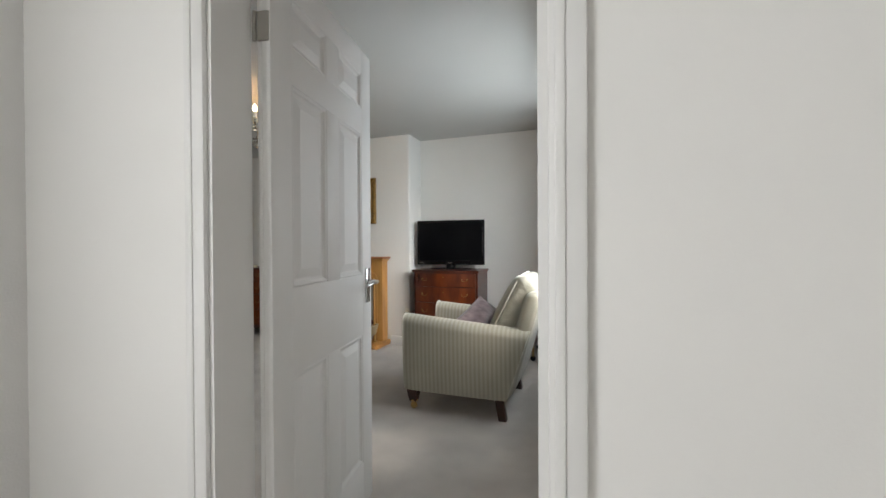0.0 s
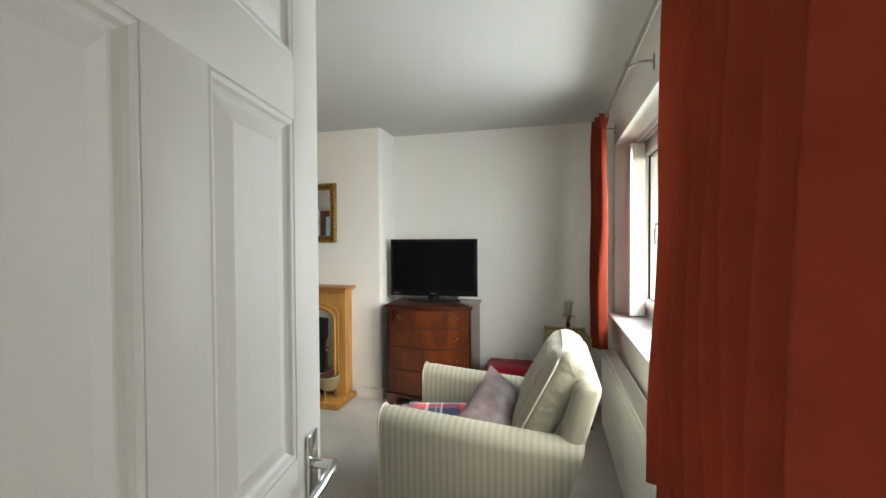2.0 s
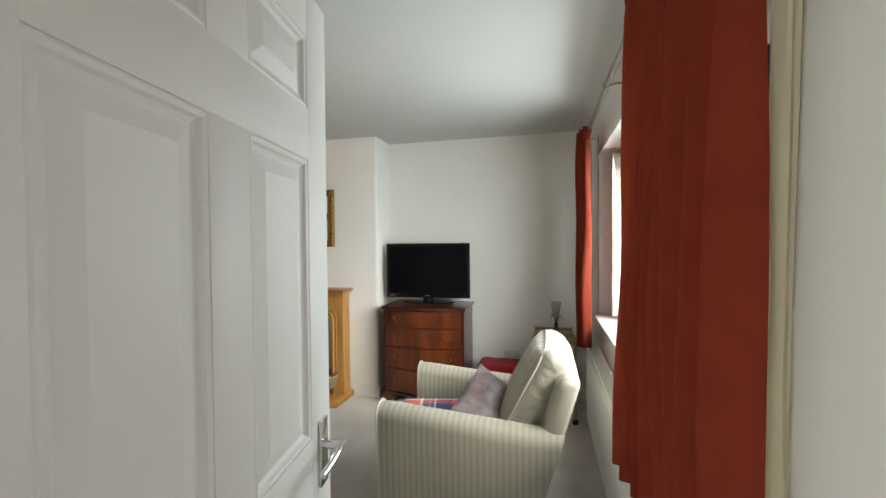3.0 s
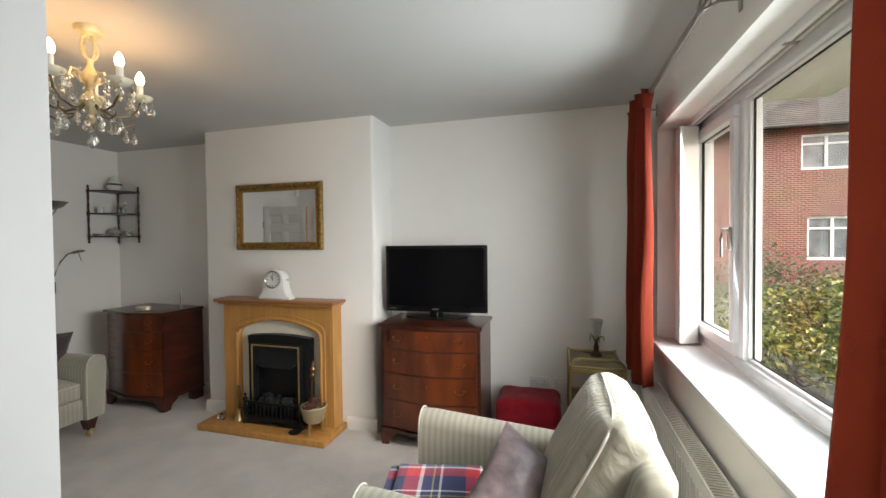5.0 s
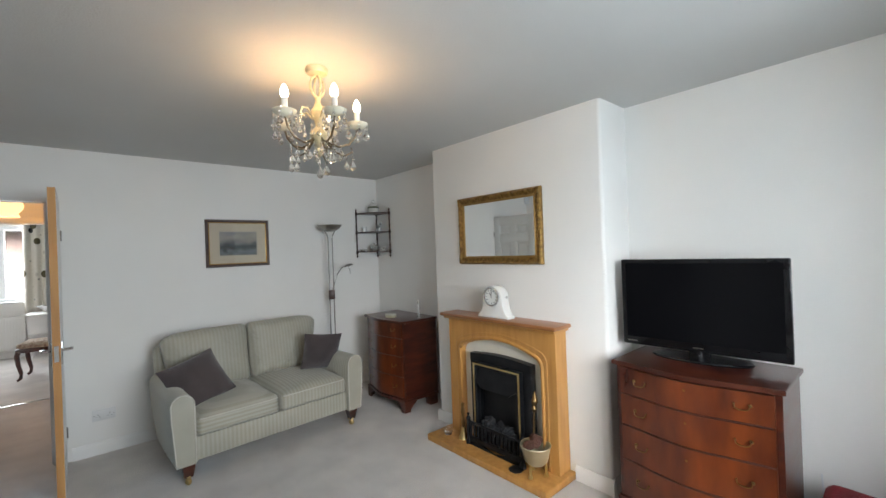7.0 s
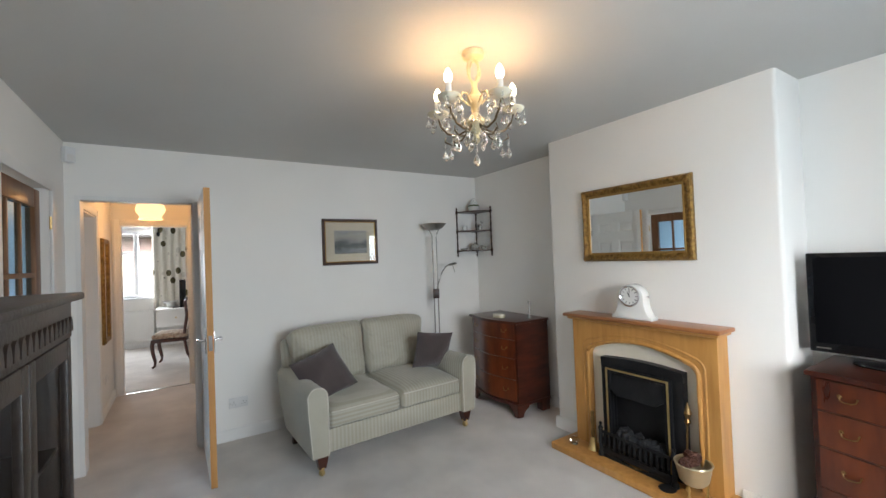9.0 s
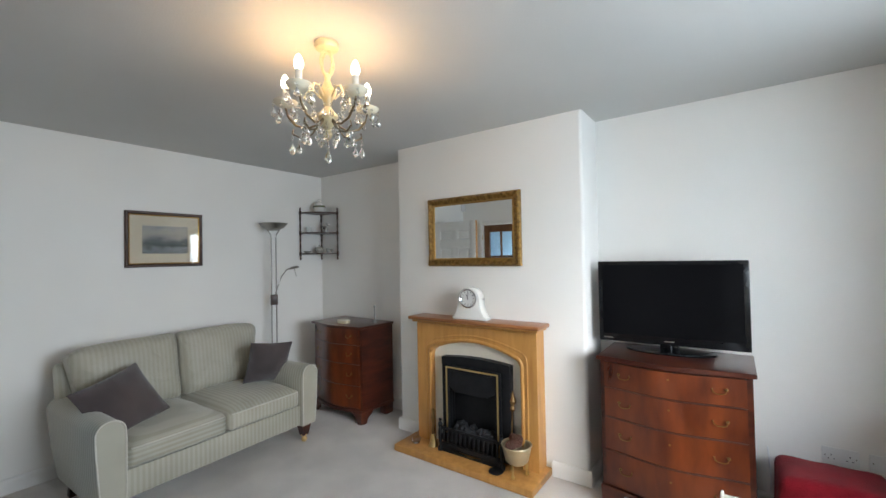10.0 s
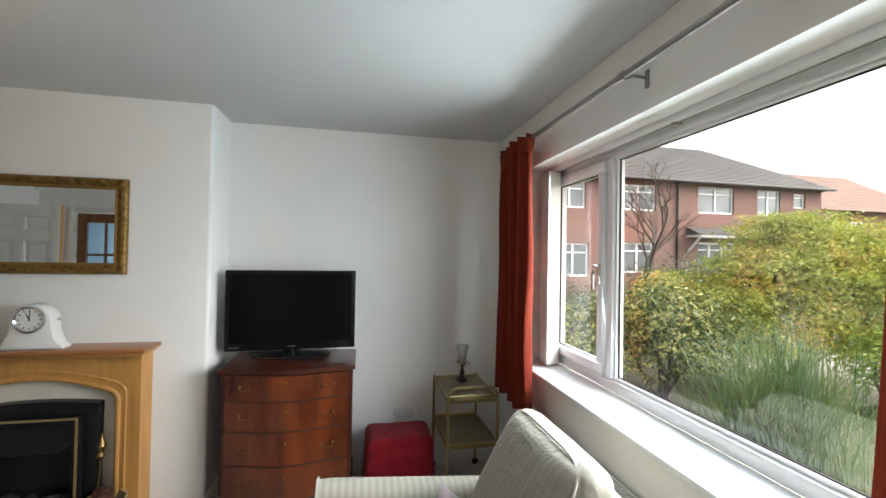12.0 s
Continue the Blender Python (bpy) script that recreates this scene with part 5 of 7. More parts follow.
arm = part("reading_arm", tube(bmesh.new(), [(0.01, -0.012, 1.13), (0.03, -0.015, 1.20), (0.065, -0.02, 1.30), (0.11, -0.03, 1.365), (0.15, -0.04, 1.385)], 0.006, 8), STEEL, lp)
part("lamp_head", lathe(bmesh.new(), [(0.0, 0.018), (0.035, 0.014), (0.05, 0.0), (0.046, -0.006), (0, 0.004)], 18, Matrix.Translation((0.18, -0.048, 1.385)) @ pose(0, 0, 0, 0, -12, 0)), STEEL, arm)
part("pull_rod", tube(bmesh.new(), [(0.18, -0.048, 1.38), (0.20, -0.052, 1.30)], 0.003, 6), STEEL, arm)
part("cable", tube(bmesh.new(), [(0.02, 0.12, 0.01), (0.14, 0.10, 0.006), (0.25, 0.18, 0.006), (0.30, 0.1, 0.006), (0.24, 0.02, 0.006)], 0.004, 6), IRON, lp)

# ---- corner whatnot shelf with china ----
cs = thing("corner_shelf", "dark turned-wood corner shelf of three tiers", "wall shelf", pose(-4.953, 4.748, 0))
AR = 0.29
for z in (1.52, 1.745, 1.965):
    t = bmesh.new()
    o = [(0.002, -0.002), (AR + 0.01, -0.002), (AR + 0.01, -0.03)] + [(0.03 + (AR - 0.02) * math.cos(a), -0.03 - (AR - 0.02) * math.sin(a)) for a in [math.pi / 2 * k / 10 for k in range(1, 10)]] + [(0.03, -AR - 0.01), (0.002, -AR - 0.01)]
    lo = [t.verts.new((x * 1.0, y, z)) for x, y in o]
    hi = [t.verts.new((x, y, z + 0.011)) for x, y in o]
    t.faces.new(lo[::-1])
    t.faces.new(hi)
    for k in range(len(o)):
        j = (k + 1) % len(o)
        t.faces.new((lo[k], lo[j], hi[j], hi[k]))
    part("shelf", t, MAHOG_DARK, cs)
turned = [(0.0, 1.455), (0.006, 1.462), (0.011, 1.475), (0.006, 1.49), (0.012, 1.51), (0.012, 1.54), (0.007, 1.56), (0.010, 1.60), (0.006, 1.64), (0.010, 1.68), (0.007, 1.72), (0.012, 1.735), (0.012, 1.765), (0.007, 1.79), (0.010, 1.83), (0.006, 1.87), (0.010, 1.91), (0.007, 1.94), (0.012, 1.955), (0.012, 1.985), (0.005, 2.0), (0.011, 2.015), (0.0, 2.035)]
for x, y in ((AR, -0.014), (0.014, -AR), (0.014, -0.014)):
    part("turned_post", lathe(bmesh.new(), turned, 12, pose(x, y, 0)), MAHOG_DARK, cs)


def ornament(name, label, category, x, y, z, profile, material=CHINA, seg=20, extras=()):
    o = thing(name, label, category, pose(x, y, z))
    part("body", lathe(bmesh.new(), profile, seg), material, o)
    for nm, pts, r in extras:
        part(nm, tube(bmesh.new(), pts, r, 8), material, o)
    return o


GX, GY = -4.953, 4.748
JAR = [(0.0, 0.0), (0.04, 0.0), (0.062, 0.03), (0.066, 0.065), (0.052, 0.085), (0.05, 0.09), (0.046, 0.10), (0.025, 0.115), (0.008, 0.12), (0.01, 0.13), (0, 0.135)]
gj = ornament("ginger_jar", "white china lidded jar with a green band and hoop handle", "jar", GX + 0.12, GY - 0.12, 1.976, JAR, CHINA, 24, (("hoop_handle", [(0.06 * math.cos(a), 0, 0.085 + 0.07 * math.sin(a)) for a in [math.pi * k / 12 for k in range(13)]], 0.004),))
GREEN = surface("green_glaze", (0.05, 0.09, 0.05), (0.2, 0.2, 0.12), rough=0.2, scale=40)
part("band", lathe(bmesh.new(), [(0.0665, 0.058), (0.067, 0.065), (0.059, 0.078), (0.058, 0.076)], 24), GREEN, gj, "dark painted band")
ornament("china_mug", "small white china mug on the shelf", "mug", GX + 0.07, GY - 0.22, 1.756, [(0.0, 0.0), (0.028, 0.0), (0.03, 0.06), (0.027, 0.06), (0.025, 0.006), (0, 0.006)], CHINA, 18, (("handle", [(0.03, 0, 0.05), (0.048, 0, 0.045), (0.048, 0, 0.02), (0.03, 0, 0.012)], 0.004),))
fg = thing("china_dog", "black and white china animal figurine on the shelf", "figurine", pose(GX + 0.19, GY - 0.1, 1.756))
b = bmesh.new()
for c, s in (((0, 0, 0.055), (0.04, 0.02, 0.022)), ((0.04, 0, 0.09), (0.018, 0.015, 0.018)), ((0.058, 0, 0.085), (0.012, 0.009, 0.008))):
    q = bmesh.new()
    bmesh.ops.create_icosphere(q, subdivisions=2, radius=1)
    merge(b, q, Matrix.Translation(c) @ Matrix.Diagonal((*s, 1)))
for x, y in ((-0.028, -0.01), (-0.028, 0.01), (0.028, -0.01), (0.028, 0.01)):
    tube(b, [(x, y, 0.0), (x, y, 0.05)], 0.007, 8)
tube(b, [(-0.035, 0, 0.06), (-0.06, 0, 0.09), (-0.065, 0, 0.11)], 0.005, 6, 0.5)
solid_fig = part("figure", b, surface("piebald_glaze", (0.03, 0.03, 0.03), (0.75, 0.74, 0.7), rough=0.2, scale=26, detail=1), fg)
TEA = [(0.0, 0.0), (0.025, 0.0), (0.046, 0.022), (0.05, 0.045), (0.034, 0.066), (0.02, 0.072), (0.006, 0.078), (0.008, 0.088), (0, 0.092)]
PATT = surface("patterned_china", (0.16, 0.15, 0.13), (0.66, 0.65, 0.6), rough=0.2, scale=70, detail=2)
ornament("china_teapot", "small patterned china teapot on the bottom shelf", "teapot", GX + 0.13, GY - 0.13, 1.531, TEA, PATT, 20, (("spout", [(-0.045, 0, 0.03), (-0.065, 0, 0.04), (-0.075, 0, 0.065)], 0.007), ("handle", [(0.045, 0, 0.055), (0.07, 0, 0.055), (0.07, 0, 0.025), (0.045, 0, 0.02)], 0.005)))
ornament("china_cup", "small patterned china cup on the bottom shelf", "cup", GX + 0.235, GY - 0.08, 1.531, [(0.0, 0.0), (0.02, 0.0), (0.038, 0.03), (0.042, 0.05), (0.039, 0.05), (0.02, 0.008), (0, 0.006)], PATT, 18, (("handle", [(0.04, 0, 0.042), (0.055, 0, 0.035), (0.04, 0, 0.018)], 0.004),))
ornament("china_dish", "little dark china dish on the bottom shelf", "dish", GX + 0.06, GY - 0.235, 1.531, [(0.0, 0.0), (0.02, 0.0), (0.042, 0.02), (0.04, 0.024), (0.018, 0.006), (0, 0.006)], PATT, 18)
ob = thing("trinket_box", "flat oval gilt-edged trinket box on the chest", "box", pose(-4.14, 4.36, 0.86))
part("box", lathe(bmesh.new(), [(0.0, 0.0), (0.07, 0.0), (0.072, 0.018), (0.07, 0.022), (0, 0.024)], 26, Matrix.Diagonal((1, 0.65, 1, 1))), PALEBRASS, ob)
part("lid", lathe(bmesh.new(), [(0.074, 0.0225), (0.074, 0.03), (0.06, 0.034), (0, 0.035), (0, 0.025)], 26, Matrix.Diagonal((1, 0.65, 1, 1))), MARBLE, ob)
bv = ornament("bud_vase", "tall thin clear glass bud vase on the chest", "vase", -3.89, 4.52, 0.86, [(0.0, 0.0), (0.024, 0.0), (0.022, 0.012), (0.007, 0.03), (0.006, 0.12), (0.011, 0.16), (0.009, 0.16), (0.004, 0.12), (0, 0.03)], FROST, 16)

# ---- chandelier ----
CX, CY = -2.53, 2.92
ch = thing("chandelier", "cream and gold five-arm chandelier hung with crystal drops", "chandelier", pose(CX, CY, 0))
part("ceiling_rose", lathe(bmesh.new(), [(0.0, 2.399), (0.050, 2.399), (0.053, 2.388), (0.047, 2.372), (0.028, 2.362), (0.0, 2.36)][::-1], 24), CREAMMET, ch)
b = bmesh.new()
for k in range(2):
    a = math.pi / 2 * k
    tube(b, [(0.034 * math.sin(t_) * math.cos(a), 0.034 * math.sin(t_) * math.sin(a), 2.312 + 0.052 * math.cos(t_)) for t_ in [2 * math.pi * j / 20 for j in range(21)]], 0.006, 7)
part("chain_loop", b, CREAMMET, ch)
part("stem", lathe(bmesh.new(), [(0.0, 1.975), (0.012, 1.985), (0.02, 2.0), (0.01, 2.02), (0.03, 2.05), (0.042, 2.075), (0.03, 2.10), (0.014, 2.12), (0.02, 2.15), (0.035, 2.17), (0.038, 2.19), (0.02, 2.215), (0.012, 2.24), (0.016, 2.26), (0, 2.27)], 20), CREAMMET, ch)


def drop(mm, s=1.0):
    """A faceted pear drop below two beads on a wire."""
    b = bmesh.new()
    lathe(b, [(0.0, 0.0), (0.005 * s, -0.004 * s), (0.005 * s, -0.008 * s), (0, -0.012 * s)], 6, mm)
    lathe(b, [(0.0, -0.013 * s), (0.003 * s, -0.02 * s), (0.010 * s, -0.038 * s), (0.008 * s, -0.047 * s), (0, -0.055 * s)], 6, mm)
    return b


drop_mesh = mesh_of("crystal_drop", drop(Matrix.Identity(4)), CRYSTAL, 15)


def hang(parent, x, y, z, s=1.0, beads=1):
    for k in range(beads):
        o = new("bead", bead_mesh)
        o.parent = parent
        o.location = (x, y, z - 0.006 - 0.012 * k)
    o = new("crystal_drop", drop_mesh)
    o.parent = parent
    o.location, o.scale = (x, y, z - 0.012 * beads), (1.25 * s, 1.25 * s, 1.1 * s)


bead_mesh = mesh_of("bead", lathe(bmesh.new(), [(0, -0.006), (0.005, -0.002), (0.005, 0.002), (0, 0.006)], 8), CRYSTAL, 15)
bulbs = []
for k in range(5):
    a = 2 * math.pi * k / 5 + 1.22
    ca, sa = math.cos(a), math.sin(a)
    P = lambda r, z, off=0.0: (r * ca - off * sa, r * sa + off * ca, z)
    armp = part("arm", tube(bmesh.new(), [P(0.02, 2.075), P(0.05, 2.045), P(0.09, 2.03), P(0.14, 2.045), P(0.173, 2.085), P(0.184, 2.125)], 0.005, 8), BRONZE, ch, "thin bronzed curving arm")
    bb = tube(bmesh.new(), [P(0.03, 2.16), P(0.06, 2.195), P(0.09, 2.19), P(0.10, 2.165), P(0.085, 2.15)], 0.0045, 7)
    part("scroll", bb, CREAMMET, ch)
    bb = tube(bmesh.new(), [P(0.03, 2.055), P(0.07, 2.005), P(0.12, 1.99), P(0.155, 2.01), P(0.15, 2.03)], 0.004, 7)
    part("scroll", bb, BRONZE, ch)
    mm = pose(*P(0.184, 0), 0, 0, 0)
    part("drip_cup", lathe(bmesh.new(), [(0.0, 2.122), (0.02, 2.124), (0.044, 2.135), (0.052, 2.15), (0.048, 2.15), (0.035, 2.138), (0, 2.132)], 16, mm), MILK, armp, "frosted glass drip cup")
    part("candle_tube", lathe(bmesh.new(), [(0.0135, 2.13), (0.0135, 2.205), (0, 2.206)], 14, mm), CHINA, armp, "cream candle tube")
    bl = part("bulb", lathe(bmesh.new(), [(0.008, 2.204), (0.014, 2.211), (0.0185, 2.225), (0.0165, 2.243), (0.008, 2.262), (0, 2.270)], 14, mm), BULB, armp, "lit candle bulb")
    bl.visible_shadow = False
    bulbs.append((CX + 0.184 * ca, CY + 0.184 * sa))
    for j in range(6):
        b2 = a + 2 * math.pi * (j + 0.5) / 6
        hang(ch, 0.184 * ca + 0.048 * math.cos(b2), 0.184 * sa + 0.048 * math.sin(b2), 2.147, 1.0, 1 + (j % 2))
    hang(ch, *P(0.155, 2.01), 1.15, 2)
    hang(ch, *P(0.10, 2.16), 0.8, 1)
    hang(ch, *P(0.04, 2.05, 0.02), 1.0, 2)
    for j in range(1, 9):
        f = j / 9
        o = new("bead", bead_mesh)
        o.parent = ch
        r_ = 0.03 + 0.165 * f
        o.location = (r_ * ca, r_ * sa, 2.235 - 0.085 * f - 0.06 * math.sin(math.pi * f))
    for j in (-1, 1):
        hang(ch, *P(0.10, 2.035, j * 0.03), 0.9, 1)
        hang(ch, *P(0.06, 2.12, j * 0.025), 0.8, 1)
    hang(ch, *P(0.125, 1.992), 1.0, 1)
hang(ch, 0, 0, 1.978, 1.35, 2)
for k, (x, y) in enumerate(bulbs):
    lamp("chandelier_bulb_lamp", pose(x, y, 2.225), BULB_POWER, (1.0, 0.58, 0.24), 0.016)

# ---- gilt tea trolley with lamp ----
tl = thing("tea_trolley", "two-tier gold metal tea trolley with glass shelves and hoop handle", "trolley", pose(-0.335, 4.455, 0) @ Matrix.Diagonal((0.93, 0.95, 0.9, 1)))
TW, TD = 0.17, 0.25
TROLLEY = surface("aged_gold_metal", (0.34, 0.26, 0.11), (0.46, 0.36, 0.17), rough=0.3, rough2=0.42, metal=1, scale=7)
SHELF = surface("smoked_gold_shelf", (0.16, 0.13, 0.065), (0.22, 0.18, 0.10), rough=0.22, scale=4, coat=0.3)
for sx in (-1, 1):
    part("post", tube(bmesh.new(), [(sx * TW, TD, 0.06), (sx * TW, TD, 0.74)], 0.009, 10), TROLLEY, tl)
hoop = [(-TW, -TD, 0.06), (-TW, -TD, 0.73)] + [(-TW + 0.07 - 0.07 * math.cos(a), -TD, 0.73 + 0.07 * math.sin(a)) for a in [math.pi / 2 * k / 6 for k in range(1, 7)]]
hoop += [(-x, y, z) for x, y, z in reversed(hoop)]
part("hoop_handle", tube(bmesh.new(), hoop, 0.010, 10), TROLLEY, tl, "bright gold hoop handle")
for z in (0.71, 0.40):
    part("shelf", box((-TW + 0.006, -TD + 0.006, z), (TW - 0.006, TD - 0.006, z + 0.008)), SHELF, tl)
    b = bmesh.new()
    for q in (((-TW, -TD - 0.004, z - 0.012), (TW, -TD + 0.006, z + 0.022)), ((-TW, TD - 0.006, z - 0.012), (TW, TD + 0.004, z + 0.022)), ((-TW - 0.004, -TD, z - 0.012), (-TW + 0.006, TD, z + 0.022)), ((TW - 0.006, -TD, z - 0.012), (TW + 0.004, TD, z + 0.022))):
        bx(b, *q, 0.002)
    part("gallery", b, TROLLEY, tl)
part("cross_rail", tube(bmesh.new(), [(-TW, -TD, 0.745), (TW, -TD, 0.745)], 0.007, 8), TROLLEY, tl)
for sx in (-1, 1):
    for sy in (-1, 1):
        part("castor", lathe(bmesh.new(), [(0.0, -0.01), (0.022, -0.01), (0.028, -0.004), (0.028, 0.004), (0.022, 0.01), (0, 0.01)], 16, Matrix.Translation((sx * TW, sy * TD, 0.028)) @ pose(0, 0, 0, 90, 0, 20)), IRON, tl)
        part("castor_fork", box((sx * TW - 0.012, sy * TD - 0.012, 0.045), (sx * TW + 0.012, sy * TD + 0.012, 0.065), 0.003), TROLLEY, tl)
dl = thing("table_lamp", "small brass flower lamp with a clear tulip glass shade", "lamp", pose(-0.31, 4.60, 0.6465) @ Matrix.Diagonal((0.95, 0.95, 1.1, 1)))
part("base", lathe(bmesh.new(), [(0.0, 0), (0.042, 0), (0.045, 0.006), (0.03, 0.016), (0.016, 0.03), (0.02, 0.05), (0.012, 0.07), (0.01, 0.10), (0, 0.10)], 18), MAHOG_DARK, dl)
b = bmesh.new()
for k in range(5):
    a = 2 * math.pi * k / 5
    tube(b, [(0.006 * math.cos(a), 0.006 * math.sin(a), 0.085), (0.03 * math.cos(a), 0.03 * math.sin(a), 0.12), (0.05 * math.cos(a), 0.05 * math.sin(a), 0.115 + 0.03 * (k % 2)), (0.056 * math.cos(a), 0.056 * math.sin(a), 0.09)], 0.006, 6, 0.4)
part("leaves", b, OLDBRASS, dl, "bronze leaves")
part("tulip_shade", lathe(bmesh.new(), [(0.014, 0.115), (0.03, 0.135), (0.034, 0.165), (0.043, 0.205), (0.05, 0.225), (0.047, 0.225), (0.031, 0.165), (0.011, 0.118)], 16), FROST, dl, "clear frosted tulip shade")

# ---- footstool under a red fleece ----
fs = thing("footstool", "low square footstool draped in a dark red fleece", "footstool", pose(-0.765, 4.49, 0))
t = seat_pad(bmesh.new(), (-0.215, -0.16, 0.03), (0.215, 0.16, 0.37), 0.015, 0.04, 14, seed=21)
for v in t.verts:
    v.co.z += 0.008 * noise.noise(Vector((v.co.x * 9, v.co.y * 9, 3)))
    if v.co.z < 0.30:
        f = (0.30 - v.co.z) / 0.30
        a = math.atan2(v.co.y, v.co.x)
        v.co.x *= 1 + f * (0.06 + 0.035 * math.sin(9 * a))
        v.co.y *= 1 + f * (0.06 + 0.035 * math.sin(9 * a + 1))
part("fleece_cover", t, FLEECE, fs, "", 60)
part("frame", box((-0.2, -0.15, 0.0), (0.2, 0.15, 0.05), 0.005), MAHOG_DARK, fs)
cb = thing("mains_cable", "thin white cable running down beside the chest", "cable")
part("lead", tube(bmesh.new(), [(-1.0, 4.73, 0.36), (-0.99, 4.70, 0.2), (-1.0, 4.66, 0.04), (-1.03, 4.6, 0.006), (-1.02, 4.5, 0.006)], 0.004, 6), UPVC, cb)

# ---- dark glazed cabinet against the south wall ----
CAB = surface("dark_carved_oak", (0.020, 0.013, 0.010), (0.045, 0.030, 0.022), rough=0.4, scale=8, stretch=(1, 1, 4), bump=0.2, bump_scale=50)
cab = thing("display_cabinet", "dark carved oak display cabinet with a glazed door", "cabinet", pose(-2.68, 1.075, 0))
W2, D2, H2 = 0.50, 0.335, 1.36
b = bmesh.new()
bx(b, (-W2, 0, 0.06), (-W2 + 0.025, D2, H2), 0.003)
bx(b, (W2 - 0.025, 0, 0.06), (W2, D2, H2), 0.003)
bx(b, (-W2 + 0.025, 0, 0.06), (W2 - 0.025, 0.012, H2))
bx(b, (-W2 + 0.025, 0.012, 0.06), (W2 - 0.025, D2 - 0.03, 0.09))
part("carcass", b, CAB, cab)
part("plinth", box((-W2 - 0.008, 0, 0), (W2 + 0.008, D2 + 0.01, 0.0595), 0.004), CAB, cab)
part("top", box((-W2 - 0.03, 0, H2 + 0.0005), (W2 + 0.03, D2 + 0.04, H2 + 0.028), 0.008), CAB, cab)
part("frieze", box((-W2, D2 - 0.028, H2 - 0.14), (W2, D2 + 0.004, H2), 0.004), CAB, cab)
for k in range(18):
    x = -W2 + 0.04 + k * 0.054
    t = extrude(bmesh.new(), [(0.021 * math.cos(math.pi * j / 10), 0.055 * math.sin(math.pi * j / 10)) for j in range(11)], 0.01, Matrix.Translation((x, D2 + 0.002, H2 - 0.115)))
    part("carved_lunette", t, CAB, cab)
for z in (0.45, 0.80):
    part("shelf", box((-W2 + 0.026, 0.013, z), (W2 - 0.026, D2 - 0.04, z + 0.016)), CAB, cab)
for s in (-1, 1):
    x0, x1 = (-W2 + 0.004, -0.003) if s < 0 else (0.003, W2 - 0.004)
    b = bmesh.new()
    for q in (((x0, 0.062), (x0 + 0.06, H2 - 0.145)), ((x1 - 0.06, 0.062), (x1, H2 - 0.145)), ((x0 + 0.06, 0.062), (x1 - 0.06, 0.14)), ((x0 + 0.06, H2 - 0.215), (x1 - 0.06, H2 - 0.145))):
        bx(b, (q[0][0], D2 - 0.022, q[0][1]), (q[1][0], D2 + 0.002, q[1][1]), 0.004)
    dr = part("door", b, CAB, cab)
    part("pane", box((x0 + 0.055, D2 - 0.012, 0.135), (x1 - 0.055, D2 - 0.009, H2 - 0.21)), PANE, dr)
    kx = x1 - 0.03 if s < 0 else x0 + 0.03
    part("knob", lathe(bmesh.new(), [(0.008, 0), (0.008, 0.012), (0.018, 0.02), (0.017, 0.03), (0, 0.036)], 14, Matrix.Translation((kx, D2 + 0.002, 0.62)) @ pose(0, 0, 0, -90)), IRON, dr)


# ---- hall beyond the open door ----
bm = box((-7.2, 0.95, -0.05), (-6.12, 1.07, 2.42))
bx(bm, (-5.32, 0.95, -0.05), (-5.08, 1.07, 2.42))
bx(bm, (-6.12, 0.95, 2.0), (-5.32, 1.07, 2.42))
structure("wall_hall_south", bm, HALLWALL, "white hall wall with a doorway")
structure("wall_hall_north", box((-7.1, 1.95, -0.05), (-5.08, 2.07, 2.42)), HALLWALL, "plain white hall wall")
bm = box((-7.2, 1.85, -0.05), (-7.1, 3.6, 2.42))
bx(bm, (-7.2, -1.3, -0.05), (-7.1, 1.13, 2.42))
bx(bm, (-7.2, 1.13, 2.0), (-7.1, 1.85, 2.42))
structure("wall_hall_end", bm, HALLWALL, "white wall with the bedroom doorway")
door_lining("door_frame_4", 1, 1.16, 1.82, -7.2, -7.1, 1.97, "white gloss frame of the bedroom doorway")
door_lining("door_frame_5", 0, -6.09, -5.35, 0.95, 1.07, 1.97, "white gloss frame of a doorway off the hall")
structure("wall_closet", box((-6.2, 0.55, -0.05), (-5.2, 0.65, 2.42)), HALLWALL, "plain wall of the cupboard off the hall")
bm = box((-6.2, 0.65, -0.05), (-6.12, 0.95, 2.42))
bx(bm, (-5.32, 0.65, -0.05), (-5.2, 0.95, 2.42))
structure("wall_closet_sides", bm, HALLWALL, "plain side walls of the cupboard off the hall")
hl = thing("ceiling_lamp", "lit cream glass schoolhouse shade on the hall ceiling", "ceiling lamp", pose(-6.4, 1.49, 0))
SHADE = glow("warm_lit_glass", (1.0, 0.62, 0.27), 0.8)
part("fitting", lathe(bmesh.new(), [(0.0, 2.399), (0.05, 2.399), (0.05, 2.36), (0.035, 2.2), (0.05, 2.19), (0, 2.19)][::-1], 18), BRASS, hl)
sh = part("shade", lathe(bmesh.new(), [(0.05, 2.19), (0.07, 2.165), (0.12, 2.14), (0.135, 2.10), (0.125, 2.06), (0.10, 2.03), (0.095, 2.01), (0.11, 1.985), (0.10, 1.985), (0.08, 2.02), (0, 2.03)], 24), SHADE, hl, "glowing cream glass shade")
sh.visible_shadow = False
lamp("hall_bulb_lamp", pose(-6.4, 1.49, 2.08), HALL_POWER, (1.0, 0.50, 0.17), 0.08)
hm = thing("hall_mirror", "tall narrow gilt-framed mirror on the hall wall", "mirror", pose(-6.55, 1.071, 1.25, 0, 0, 180))
